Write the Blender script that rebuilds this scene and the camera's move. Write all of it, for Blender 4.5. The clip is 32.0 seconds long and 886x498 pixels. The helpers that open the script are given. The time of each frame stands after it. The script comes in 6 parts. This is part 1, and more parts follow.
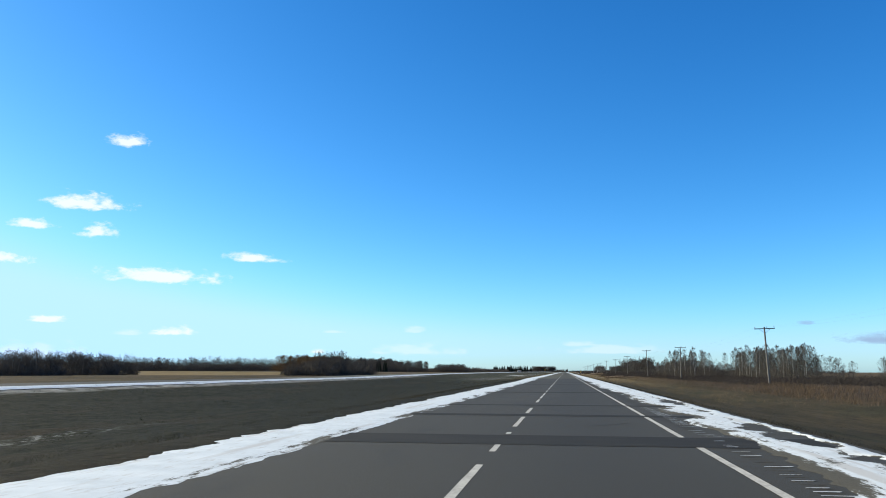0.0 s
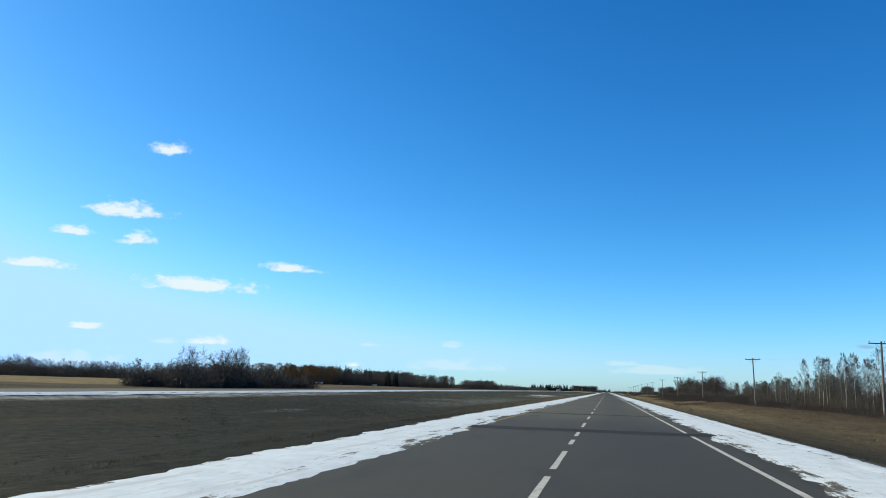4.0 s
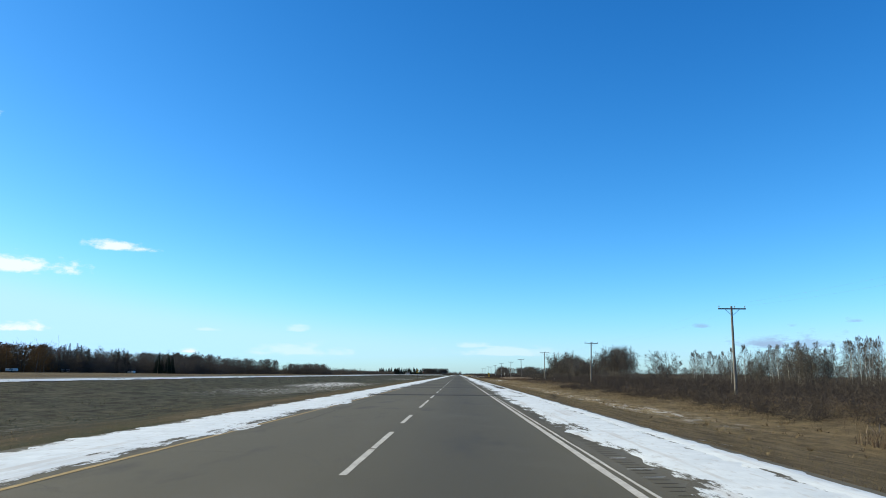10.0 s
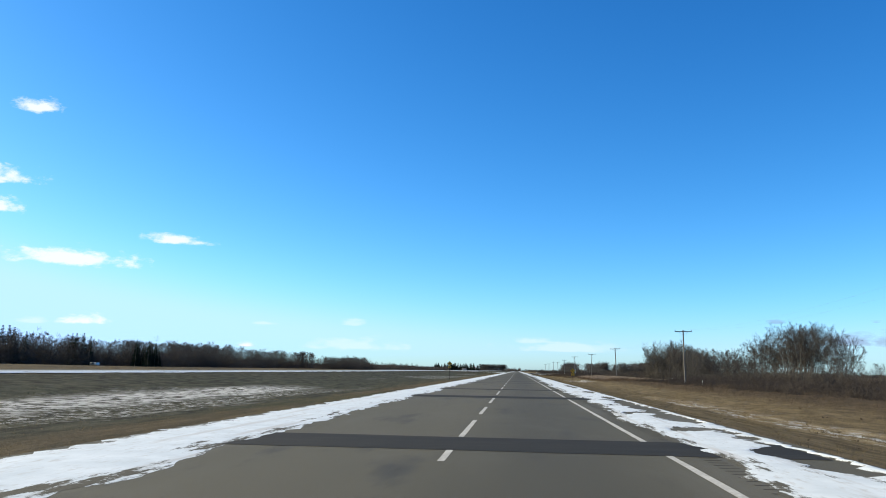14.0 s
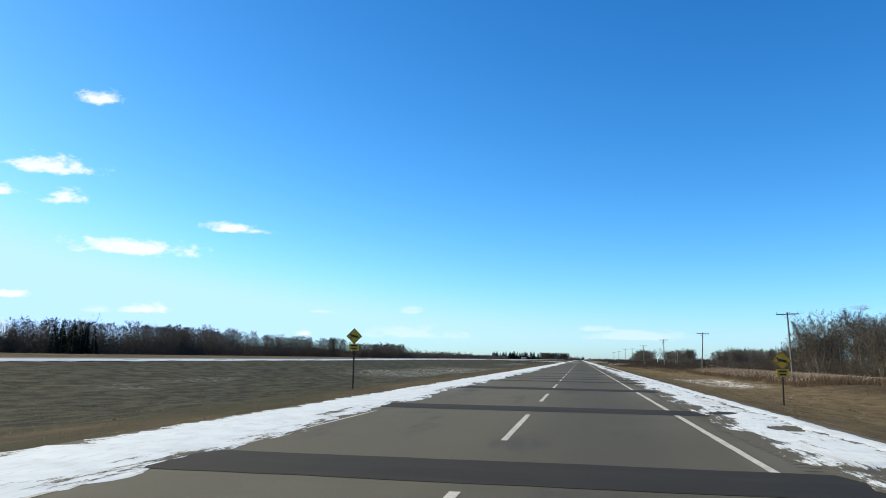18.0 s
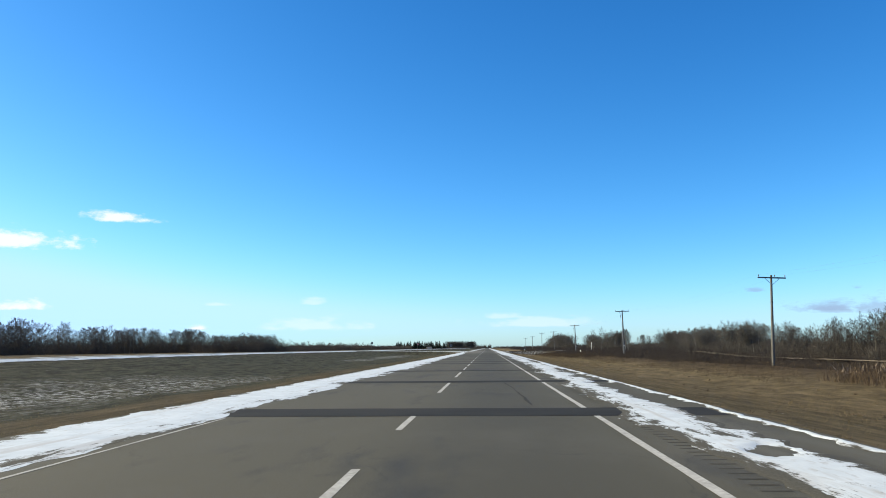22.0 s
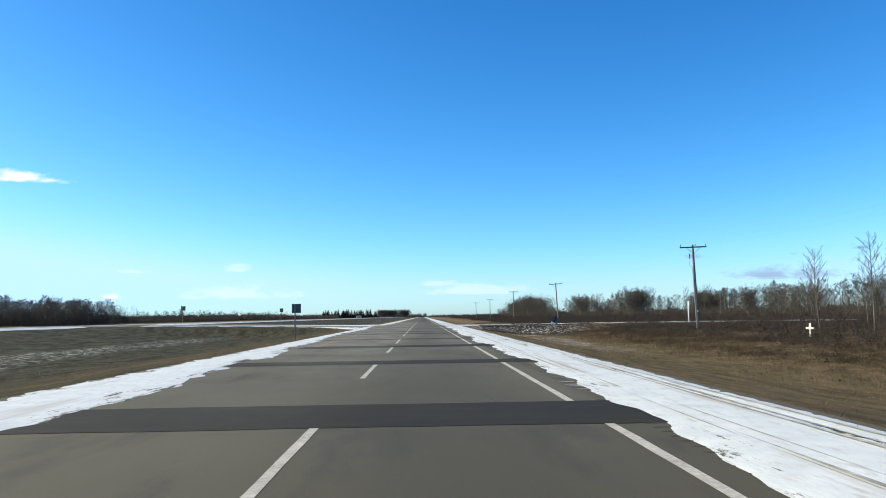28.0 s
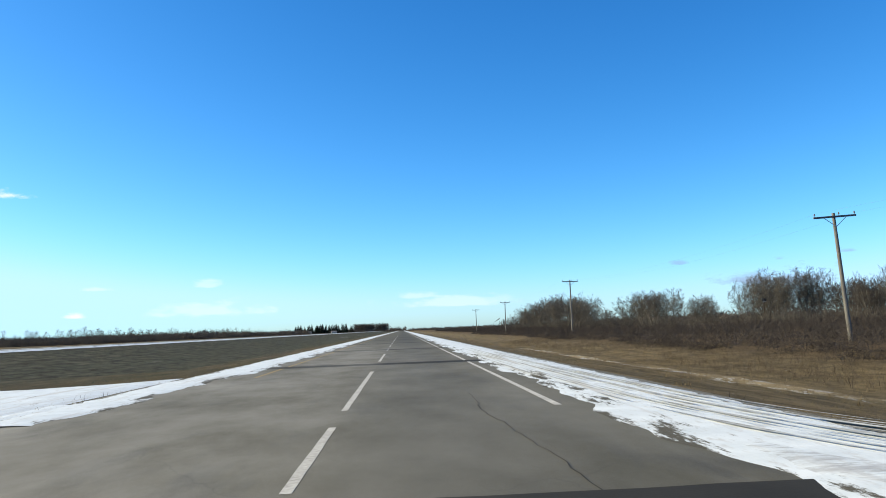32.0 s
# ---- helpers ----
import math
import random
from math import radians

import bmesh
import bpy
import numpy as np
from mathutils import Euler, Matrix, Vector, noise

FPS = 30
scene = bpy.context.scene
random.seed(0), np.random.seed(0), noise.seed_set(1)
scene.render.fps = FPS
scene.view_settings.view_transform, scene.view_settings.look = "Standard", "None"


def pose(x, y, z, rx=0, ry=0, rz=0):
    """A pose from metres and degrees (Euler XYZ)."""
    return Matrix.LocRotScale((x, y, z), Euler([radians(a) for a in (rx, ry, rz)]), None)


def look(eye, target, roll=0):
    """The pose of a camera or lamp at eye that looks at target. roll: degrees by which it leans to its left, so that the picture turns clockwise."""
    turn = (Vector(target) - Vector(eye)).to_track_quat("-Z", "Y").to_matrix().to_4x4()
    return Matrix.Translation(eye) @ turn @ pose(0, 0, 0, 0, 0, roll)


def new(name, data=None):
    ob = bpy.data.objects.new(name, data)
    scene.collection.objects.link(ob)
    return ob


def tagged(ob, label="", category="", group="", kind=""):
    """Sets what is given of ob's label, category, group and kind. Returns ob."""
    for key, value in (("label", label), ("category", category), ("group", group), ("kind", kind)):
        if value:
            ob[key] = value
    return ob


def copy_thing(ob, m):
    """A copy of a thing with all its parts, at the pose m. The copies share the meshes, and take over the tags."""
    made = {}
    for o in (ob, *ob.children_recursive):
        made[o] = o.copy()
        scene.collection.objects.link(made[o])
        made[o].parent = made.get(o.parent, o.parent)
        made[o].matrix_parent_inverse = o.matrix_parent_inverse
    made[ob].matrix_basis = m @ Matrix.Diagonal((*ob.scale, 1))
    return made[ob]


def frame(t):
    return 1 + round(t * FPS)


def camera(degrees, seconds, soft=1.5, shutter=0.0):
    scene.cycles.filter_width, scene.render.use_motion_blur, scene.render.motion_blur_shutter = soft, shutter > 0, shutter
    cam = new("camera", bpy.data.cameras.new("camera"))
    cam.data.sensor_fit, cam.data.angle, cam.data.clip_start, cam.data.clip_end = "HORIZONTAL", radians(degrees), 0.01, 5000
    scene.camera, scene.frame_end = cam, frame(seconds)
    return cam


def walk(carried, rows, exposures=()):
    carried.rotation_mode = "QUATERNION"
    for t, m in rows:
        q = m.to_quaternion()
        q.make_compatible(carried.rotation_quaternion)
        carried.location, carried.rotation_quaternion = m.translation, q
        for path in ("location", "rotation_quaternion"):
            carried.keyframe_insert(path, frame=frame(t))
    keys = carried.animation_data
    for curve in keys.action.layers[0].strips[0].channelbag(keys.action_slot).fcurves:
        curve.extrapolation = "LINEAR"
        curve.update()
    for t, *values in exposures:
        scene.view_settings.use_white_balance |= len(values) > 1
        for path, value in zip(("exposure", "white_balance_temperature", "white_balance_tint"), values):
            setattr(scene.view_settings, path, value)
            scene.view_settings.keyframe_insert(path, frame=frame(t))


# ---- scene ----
# Divided prairie highway, driven northwards (+y). x = 0 is the dashed lane line, z = 0 the road surface.
cam = camera(60.4, 32.0, soft=0.95)
EYE_Z = 1.37
# seconds, x, y, turn to the left, tilt up, roll
PATH = [
    (0, 1.28, -0, 9.01, 9.12, 0.15), (0.5, 1.14, 13.9, 11.43, 9.36, 0.75), (1, 1.02, 27.7, 13.61, 9.78, 1.37),
    (1.5, 0.97, 41.5, 15.57, 10.02, 1.97), (2, 0.94, 55.3, 17.2, 10.3, 2.42), (2.5, 0.93, 69.1, 18.27, 10.51, 2.56),
    (3, 0.93, 82.8, 17.87, 10.53, 2.32), (3.5, 0.94, 96.6, 15.59, 10.39, 1.95), (4, 0.95, 110.4, 12.26, 10.28, 1.68),
    (4.5, 0.97, 124.1, 8.36, 9.89, 0.84), (6.5, 1.13, 179.1, 1.89, 9.69, 0.58), (7, 1.21, 192.9, 1.07, 9.89, 0.41),
    (7.5, 1.34, 206.7, 0.42, 10.09, 0.27), (8, 1.5, 220.5, 0.38, 10.19, 0.24), (8.5, 1.64, 234.3, 0.72, 10.18, 0.26),
    (9, 1.71, 248.1, 1.02, 10.17, 0.25), (9.5, 1.67, 262, 1.26, 9.66, 0.34), (10, 1.57, 275.8, 1.19, 9.34, 0.43),
    (10.5, 1.48, 289.6, 1.12, 9.17, 0.59), (11, 1.4, 303.2, 1.25, 9.04, 0.82), (11.5, 1.31, 317, 1.91, 9.22, 1.03),
    (12, 1.21, 330.8, 2.73, 9.24, 1.16), (12.5, 1.14, 344.6, 3.57, 9.21, 1.17), (13, 1.11, 358.3, 4.07, 9.14, 1.01),
    (13.5, 1.15, 371.7, 4.56, 9.02, 0.93), (14, 1.15, 385.3, 5.64, 8.99, 0.96), (14.5, 1.13, 398.8, 7.27, 8.88, 1.27),
    (15, 1.12, 412.4, 9.39, 8.53, 1.64), (15.5, 1.13, 425.9, 11.11, 8.19, 1.9), (17.5, 1.24, 480.3, 11.41, 7.95, 1.48),
    (18, 1.28, 493.9, 10.27, 8.09, 1.01), (18.5, 1.33, 507.6, 8.99, 8, 0.88), (19, 1.37, 521.4, 7.68, 7.95, 0.62),
    (19.5, 1.38, 535.1, 6.52, 7.76, 0.18), (20, 1.39, 548.8, 5.56, 7.58, -0.19), (20.5, 1.42, 562.5, 4.75, 7.45, -0.51),
    (21, 1.46, 576.1, 4.02, 7.52, -0.62), (21.5, 1.51, 589.8, 3.49, 7.41, -0.68), (22, 1.53, 603.5, 3.24, 7.42, -0.59),
    (22.5, 1.56, 617.2, 3.09, 7.4, -0.57), (23, 1.59, 630.9, 3.02, 7.4, -0.46), (23.5, 1.56, 644.6, 2.85, 7.38, -0.81),
    (24, 1.49, 658.3, 2.49, 7.17, -1.15), (24.5, 1.47, 672.1, 1.98, 7.02, -1.55), (26.5, 1.4, 727.3, 0.05, 6.25, -1.49),
    (27, 1.38, 741.1, -0.56, 5.83, -1.4), (27.5, 1.36, 755, -1.39, 5.47, -1.17), (28, 1.37, 768.8, -1.62, 5.03, -0.93),
    (28.5, 1.3, 782.6, -1.68, 4.89, -1.1), (29, 1.24, 796.4, -1.52, 4.97, -1.1), (29.5, 1.21, 810.1, -1.21, 5.11, -0.85),
    (30, 1.16, 823.9, -1.11, 4.92, -0.47), (30.5, 1.12, 837.8, -1.16, 5.15, -0.9), (31, 1.08, 851.8, -1.55, 5.27, -1.01),
    (31.5, 1.05, 865.7, -2.33, 5.75, -1.89), (32, 1.05, 879.7, -3.3, 5.96, -2.13),
]
rows = []
for t, px, py, yaw, tilt, roll in PATH:
    ya, ti = radians(yaw), radians(tilt)
    eye = Vector((px, py, EYE_Z))
    way = Vector((-math.sin(ya) * math.cos(ti), math.cos(ya) * math.cos(ti), math.sin(ti)))
    rows.append((t, look(eye, eye + way, roll)))
EXPOSURES = [(0, 0.95, 6600, 7), (0.7, 0.92, 6500, 6), (1.4, 0.74, 6450, 5), (2.5, 0.76, 6450, 5), (4.5, 0.8, 6450, 4), (6.5, 0.98, 6600, 7), (7.0, 0.98, 6600, 7), (8, 0.84, 6450, 4), (9, 0.84, 6450, 5), (10, 0.94, 6550, 6), (13, 0.98, 6650, 8), (20, 0.99, 6800, 8), (24.5, 1.0, 6800, 8), (28, 1.04, 6800, 8), (32, 1.06, 6800, 8)]
walk(cam, rows, EXPOSURES)

# ---- world and sun ----
SUN_EL, SUN_AZ = radians(27), radians(-83)      # azimuth from +y towards +x
world = bpy.data.worlds.new("world")
scene.world = world
world.use_nodes = True
wn, wl = world.node_tree.nodes, world.node_tree.links
wn.clear()
sky = wn.new("ShaderNodeTexSky")
sky.sky_type = "NISHITA"
sky.sun_disc = False
sky.sun_elevation, sky.sun_rotation = SUN_EL, SUN_AZ
sky.air_density, sky.dust_density, sky.ozone_density = 0.75, 0.45, 1.5
SKY_TONE = [(1.93, 1.95, 0.68), (1.8, 1.25, 1.12), (2.15, 1.02, 1.9)]
split, join_ = wn.new("ShaderNodeSeparateColor"), wn.new("ShaderNodeCombineColor")
wl.new(sky.outputs[0], split.inputs[0])
# a clear, dry, deep blue sky: gain, contrast and brightest value for red, green and blue
for k, (gain, power, most) in enumerate(SKY_TONE):
    scaled, pw, amp = wn.new("ShaderNodeMath"), wn.new("ShaderNodeMath"), wn.new("ShaderNodeMath")
    scaled.operation, pw.operation, amp.operation = "MULTIPLY", "POWER", "MULTIPLY"
    scaled.inputs[1].default_value, pw.inputs[1].default_value, amp.inputs[1].default_value = 0.13, power, gain
    wl.new(split.outputs[k], scaled.inputs[0])
    wl.new(scaled.outputs[0], pw.inputs[0])
    wl.new(pw.outputs[0], amp.inputs[0])
    soft_top = wn.new("ShaderNodeMath")
    soft_top.operation = "SMOOTH_MIN"
    soft_top.inputs[1].default_value, soft_top.inputs[2].default_value = most, 0.3 * most
    wl.new(amp.outputs[0], soft_top.inputs[0])
    wl.new(soft_top.outputs[0], join_.inputs[k])
bg = wn.new("ShaderNodeBackground")
bg.inputs["Strength"].default_value = 0.42
wo = wn.new("ShaderNodeOutputWorld")
wl.new(join_.outputs[0], bg.inputs["Color"])
wl.new(bg.outputs[0], wo.inputs["Surface"])
sun = new("sun", bpy.data.lights.new("sun", "SUN"))
sun.data.energy, sun.data.angle, sun.data.color = 4.7, radians(0.5), (1.0, 0.88, 0.6)
s_dir = Vector((math.sin(SUN_AZ) * math.cos(SUN_EL), math.cos(SUN_AZ) * math.cos(SUN_EL), math.sin(SUN_EL)))
sun.matrix_world = look(s_dir * 100, (0, 0, 0))

# ---- materials ----
def nodes_of(m):
    m.use_nodes = True
    nt = m.node_tree
    return nt, nt.nodes, nt.links, nt.nodes["Principled BSDF"]


def noise_fac(nt, scale, detail=4.0, stretch=(1, 1, 1), lo=0.35, hi=0.65, rough=0.6):
    """A noise over the place, in metres, as a factor 0 to 1."""
    geo = nt.nodes.new("ShaderNodeNewGeometry")
    mp = nt.nodes.new("ShaderNodeMapping")
    mp.inputs["Scale"].default_value = stretch
    nz = nt.nodes.new("ShaderNodeTexNoise")
    nz.inputs["Scale"].default_value, nz.inputs["Detail"].default_value, nz.inputs["Roughness"].default_value = scale, detail, rough
    mr = nt.nodes.new("ShaderNodeMapRange")
    mr.inputs["From Min"].default_value, mr.inputs["From Max"].default_value = lo, hi
    nt.links.new(geo.outputs["Position"], mp.inputs["Vector"])
    nt.links.new(mp.outputs[0], nz.inputs["Vector"])
    nt.links.new(nz.outputs["Fac"], mr.inputs["Value"])
    return mr.outputs[0]


def mix(nt, fac, a, b):
    mx = nt.nodes.new("ShaderNodeMix")
    mx.data_type = "RGBA"
    for sock, val in ((mx.inputs[0], fac), (mx.inputs[6], a), (mx.inputs[7], b)):
        if isinstance(val, (tuple, list)):
            sock.default_value = (*val, 1)
        elif isinstance(val, float):
            sock.default_value = val
        else:
            nt.links.new(val, sock)
    return mx.outputs[2]


def math_node(nt, op, a, b=0.0, c=0.0):
    n = nt.nodes.new("ShaderNodeMath")
    n.operation = op
    for sock, val in zip(n.inputs, (a, b, c)):
        if isinstance(val, (int, float)):
            sock.default_value = val
        else:
            nt.links.new(val, sock)
    return n.outputs[0]


def ramp(nt, value, lo, hi, to_lo=0.0, to_hi=1.0):
    mr = nt.nodes.new("ShaderNodeMapRange")
    mr.interpolation_type = "SMOOTHSTEP"
    for k, v in (("From Min", lo), ("From Max", hi), ("To Min", to_lo), ("To Max", to_hi)):
        mr.inputs[k].default_value = v
    nt.links.new(value, mr.inputs["Value"])
    return mr.outputs[0]


def place_xyz(nt):
    geo = nt.nodes.new("ShaderNodeNewGeometry")
    sp = nt.nodes.new("ShaderNodeSeparateXYZ")
    nt.links.new(geo.outputs["Position"], sp.inputs[0])
    return sp.outputs


def bump(nt, bsdf, height, strength=0.3, distance=0.02):
    b = nt.nodes.new("ShaderNodeBump")
    b.inputs["Strength"].default_value, b.inputs["Distance"].default_value = strength, distance
    nt.links.new(height, b.inputs["Height"])
    nt.links.new(b.outputs[0], bsdf.inputs["Normal"])


def two_tone(name, a, b, scale=2.0, rough=0.9, metal=0.0, fine=20.0, stretch=(1, 1, 1), relief=0.2, dist=0.02, per_object=0.0):
    """Two colours mixed by a broad noise and mottled by a fine one."""
    m = bpy.data.materials.new(name)
    nt, n, l, p = nodes_of(m)
    col = mix(nt, noise_fac(nt, scale, stretch=stretch), a, b)
    f2 = noise_fac(nt, fine, 3, stretch, 0.3, 0.7)
    dark = mix(nt, f2, tuple(c * 0.72 for c in a), tuple(min(1, c * 1.2) for c in b))
    col = mix(nt, 0.45, col, dark)
    if per_object:
        oi = n.new("ShaderNodeObjectInfo")
        hs = n.new("ShaderNodeHueSaturation")
        l.new(math_node(nt, "MULTIPLY_ADD", oi.outputs["Random"], per_object, 1 - per_object / 2), hs.inputs["Value"])
        l.new(col, hs.inputs["Color"])
        col = hs.outputs[0]
    l.new(col, p.inputs["Base Color"])
    p.inputs["Roughness"].default_value, p.inputs["Metallic"].default_value = rough, metal
    if rough > 0.8:
        p.inputs["Specular IOR Level"].default_value = 0.2
    if relief:
        bump(nt, p, f2, relief, dist)
    return m


def island_tone(name, a, b, rough=0.9, spec=0.15, thin=0.4):
    """For joined blades and twigs: each piece has its own tone between two."""
    m = bpy.data.materials.new(name)
    nt, n, l, p = nodes_of(m)
    geo = n.new("ShaderNodeNewGeometry")
    col = mix(nt, geo.outputs["Random Per Island"], a, b)
    col = mix(nt, noise_fac(nt, 0.15), col, mix(nt, 0.5, col, tuple(0.6 * c for c in a)))
    l.new(col, p.inputs["Base Color"])
    p.inputs["Roughness"].default_value, p.inputs["Specular IOR Level"].default_value = rough, spec
    tr, ms = n.new("ShaderNodeBsdfTranslucent"), n.new("ShaderNodeMixShader")
    ms.inputs[0].default_value = thin
    l.new(col, tr.inputs["Color"])
    l.new(p.outputs[0], ms.inputs[1])
    l.new(tr.outputs[0], ms.inputs[2])
    l.new(ms.outputs[0], n["Material Output"].inputs["Surface"])
    return m


def salt_and_glare(nt, xyz):
    """Pale film near the crossing: dried salt and dust, with windscreen reflections put into the colour."""
    late = math_node(nt, "MULTIPLY", ramp(nt, xyz[1], 765, 825, 0.0, 1.0), ramp(nt, xyz[1], 925, 990, 1.0, 0.0))
    film = math_node(nt, "MULTIPLY", late, ramp(nt, xyz[0], -1.2, 1.2, 1.0, 0.45))
    return math_node(nt, "MULTIPLY", film, noise_fac(nt, 0.45, 7, (1, 0.45, 1), 0.3, 0.72, 0.65))


def make_patch():
    """Black sealing compound, paled near the crossing by salt dust and painted windscreen haze."""
    m = bpy.data.materials.new("sealed_patch")
    nt, n, l, p = nodes_of(m)
    xyz = place_xyz(nt)
    col = mix(nt, noise_fac(nt, 0.6, 4), (0.0095, 0.0088, 0.007), (0.0165, 0.015, 0.0117))
    grit = noise_fac(nt, 30, 3, (1, 1, 1), 0.3, 0.7)
    col = mix(nt, math_node(nt, "MULTIPLY", grit, 0.3), col, (0.026, 0.024, 0.02))
    col = mix(nt, math_node(nt, "MULTIPLY", noise_fac(nt, 0.9, 7, (0.4, 2.0, 1), 0.5, 0.68, 0.7), 0.35), col, (0.032, 0.03, 0.026))
    col = mix(nt, math_node(nt, "MULTIPLY", math_node(nt, "MULTIPLY", salt_and_glare(nt, xyz), ramp(nt, xyz[0], -0.6, 0.6, 1.0, 0.3)), 0.75), col, (0.13, 0.128, 0.118))
    l.new(col, p.inputs["Base Color"])
    p.inputs["Roughness"].default_value, p.inputs["Specular IOR Level"].default_value = 0.9, 0.2
    bump(nt, p, grit, 0.15, 0.005)
    return m


def make_asphalt():
    m = bpy.data.materials.new("asphalt")
    nt, n, l, p = nodes_of(m)
    xyz = place_xyz(nt)
    base = mix(nt, noise_fac(nt, 0.25, 5, (1, 0.12, 1)), (0.049, 0.0445, 0.0285), (0.069, 0.0615, 0.039))
    # smoother, darker middle of the driving lane and browner passing lane
    lane = math_node(nt, "ABSOLUTE", math_node(nt, "SUBTRACT", xyz[0], 1.75))
    base = mix(nt, ramp(nt, lane, 0.2, 2.0, 0.7, 0.0), base, (0.034, 0.031, 0.021))
    base = mix(nt, ramp(nt, xyz[0], -0.6, 0.2, 0.5, 0.0), base, (0.074, 0.066, 0.043))
    grain = noise_fac(nt, 45, 4, (1, 1, 1), 0.38, 0.62, 0.75)
    base = mix(nt, math_node(nt, "MULTIPLY", grain, 0.4), base, (0.1, 0.092, 0.068))
    # dusty salt film near the edges
    salt = noise_fac(nt, 0.5, 5, (1, 0.1, 1), 0.5, 0.72)
    edge = ramp(nt, math_node(nt, "ABSOLUTE", xyz[0]), 2.4, 3.9, 0.0, 0.5)
    base = mix(nt, math_node(nt, "MULTIPLY", salt, edge), base, (0.125, 0.122, 0.112))
    # stains, drips and hairline cracks
    base = mix(nt, noise_fac(nt, 0.8, 6, (1, 0.25, 1), 0.56, 0.72), base, (0.036, 0.034, 0.028))
    base = mix(nt, math_node(nt, "MULTIPLY", noise_fac(nt, 0.35, 6, (1, 0.5, 1), 0.52, 0.7), 0.4), base, (0.088, 0.081, 0.062))
    # pale salt and dust near the crossing, with windscreen reflections painted in
    film = salt_and_glare(nt, xyz)
    base = mix(nt, math_node(nt, "MULTIPLY", film, 0.9), base, (0.21, 0.204, 0.182))
    # first stretch darker: its lower exposure is put into the asphalt colour
    base = mix(nt, ramp(nt, xyz[1], 138, 160, 0.68, 0.0), base, (0.023, 0.022, 0.0195))
    vor = n.new("ShaderNodeTexVoronoi")
    vor.feature = "DISTANCE_TO_EDGE"
    vor.inputs["Scale"].default_value = 0.22
    wob = n.new("ShaderNodeTexNoise")
    wob.inputs["Scale"].default_value = 1.2
    geo = n.new("ShaderNodeNewGeometry")
    add = n.new("ShaderNodeVectorMath")
    l.new(geo.outputs["Position"], wob.inputs["Vector"])
    l.new(geo.outputs["Position"], add.inputs[0])
    l.new(wob.outputs["Color"], add.inputs[1])
    l.new(add.outputs[0], vor.inputs["Vector"])
    hair = math_node(nt, "MULTIPLY", ramp(nt, vor.outputs["Distance"], 0.0, 0.006, 1.0, 0.0), noise_fac(nt, 0.1, 3, (1, 1, 1), 0.5, 0.6))
    base = mix(nt, math_node(nt, "MULTIPLY", hair, 0.35), base, (0.02, 0.02, 0.02))
    l.new(base, p.inputs["Base Color"])
    l.new(ramp(nt, grain, 0, 1, 0.72, 0.9), p.inputs["Roughness"])
    p.inputs["Specular IOR Level"].default_value = 0.25
    bump(nt, p, grain, 0.22, 0.006)
    return m


def make_snow(name, cover=0.5, feather=0.5, worn=(), tread=0.0):
    """Thin wind-packed snow that feathers out to streaks at its inner rim and is worn through to the grey shoulder."""
    m = bpy.data.materials.new(name)
    nt, n, l, p = nodes_of(m)
    white = mix(nt, noise_fac(nt, 1.5, 5), (0.485, 0.525, 0.55), (0.585, 0.622, 0.645))
    white = mix(nt, noise_fac(nt, 9, 5, (1, 0.25, 1), 0.55, 0.75), white, (0.4, 0.39, 0.37))
    white = mix(nt, noise_fac(nt, 2.4, 5, (1, 0.05, 1), 0.56, 0.66), white, (0.44, 0.44, 0.43))
    if tread:       # ribbed and churned by wheels
        white = mix(nt, math_node(nt, "MULTIPLY", noise_fac(nt, 5.0, 6, (0.5, 1.6, 1), 0.48, 0.6, 0.7), tread), white, (0.26, 0.26, 0.26))
        white = mix(nt, math_node(nt, "MULTIPLY", noise_fac(nt, 0.8, 6, (0.35, 1.5, 1), 0.5, 0.62, 0.65), tread), white, (0.3, 0.3, 0.3))
    at = n.new("ShaderNodeAttribute")
    at.attribute_name = "across"
    rim = math_node(nt, "MULTIPLY", ramp(nt, at.outputs["Fac"], 0.0, 0.5, 1.0, 0.0), feather)
    rim2 = math_node(nt, "MULTIPLY", ramp(nt, at.outputs["Fac"], 0.72, 1.0, 0.0, 1.0), feather * 0.95)
    streak = noise_fac(nt, 1.8, 9, (1, 0.16, 1), 0.25, 0.75, 0.74)
    hole = noise_fac(nt, 1.4, 10, (1, 0.55, 1), 0.25, 0.75, 0.8)
    wear = math_node(nt, "MAXIMUM", math_node(nt, "ADD", streak, rim), math_node(nt, "ADD", hole, rim2))
    xyz = place_xyz(nt)
    for a, b, more in worn:
        span = math_node(nt, "MULTIPLY", ramp(nt, xyz[1], a - 12, a + 12), ramp(nt, xyz[1], b - 12, b + 12, 1.0, 0.0))
        wear = math_node(nt, "MULTIPLY_ADD", span, more, wear)
    speck = noise_fac(nt, 16, 4, (1, 0.6, 1), 0.25, 0.75, 0.7)
    wear = math_node(nt, "MULTIPLY_ADD", speck, 0.16, wear)
    thin = ramp(nt, wear, cover + 0.16, cover + 0.29)
    gravel = mix(nt, noise_fac(nt, 40, 3, (1, 1, 1), 0.3, 0.7), (0.045, 0.042, 0.032), (0.085, 0.079, 0.062))
    l.new(mix(nt, thin, white, gravel), p.inputs["Base Color"])
    l.new(ramp(nt, thin, 0, 1, 0.55, 0.9), p.inputs["Roughness"])
    p.inputs["Specular IOR Level"].default_value = 0.2
    bump(nt, p, noise_fac(nt, 16, 5, (1, 0.3, 1), 0.2, 0.8), 0.16, 0.02)
    return m


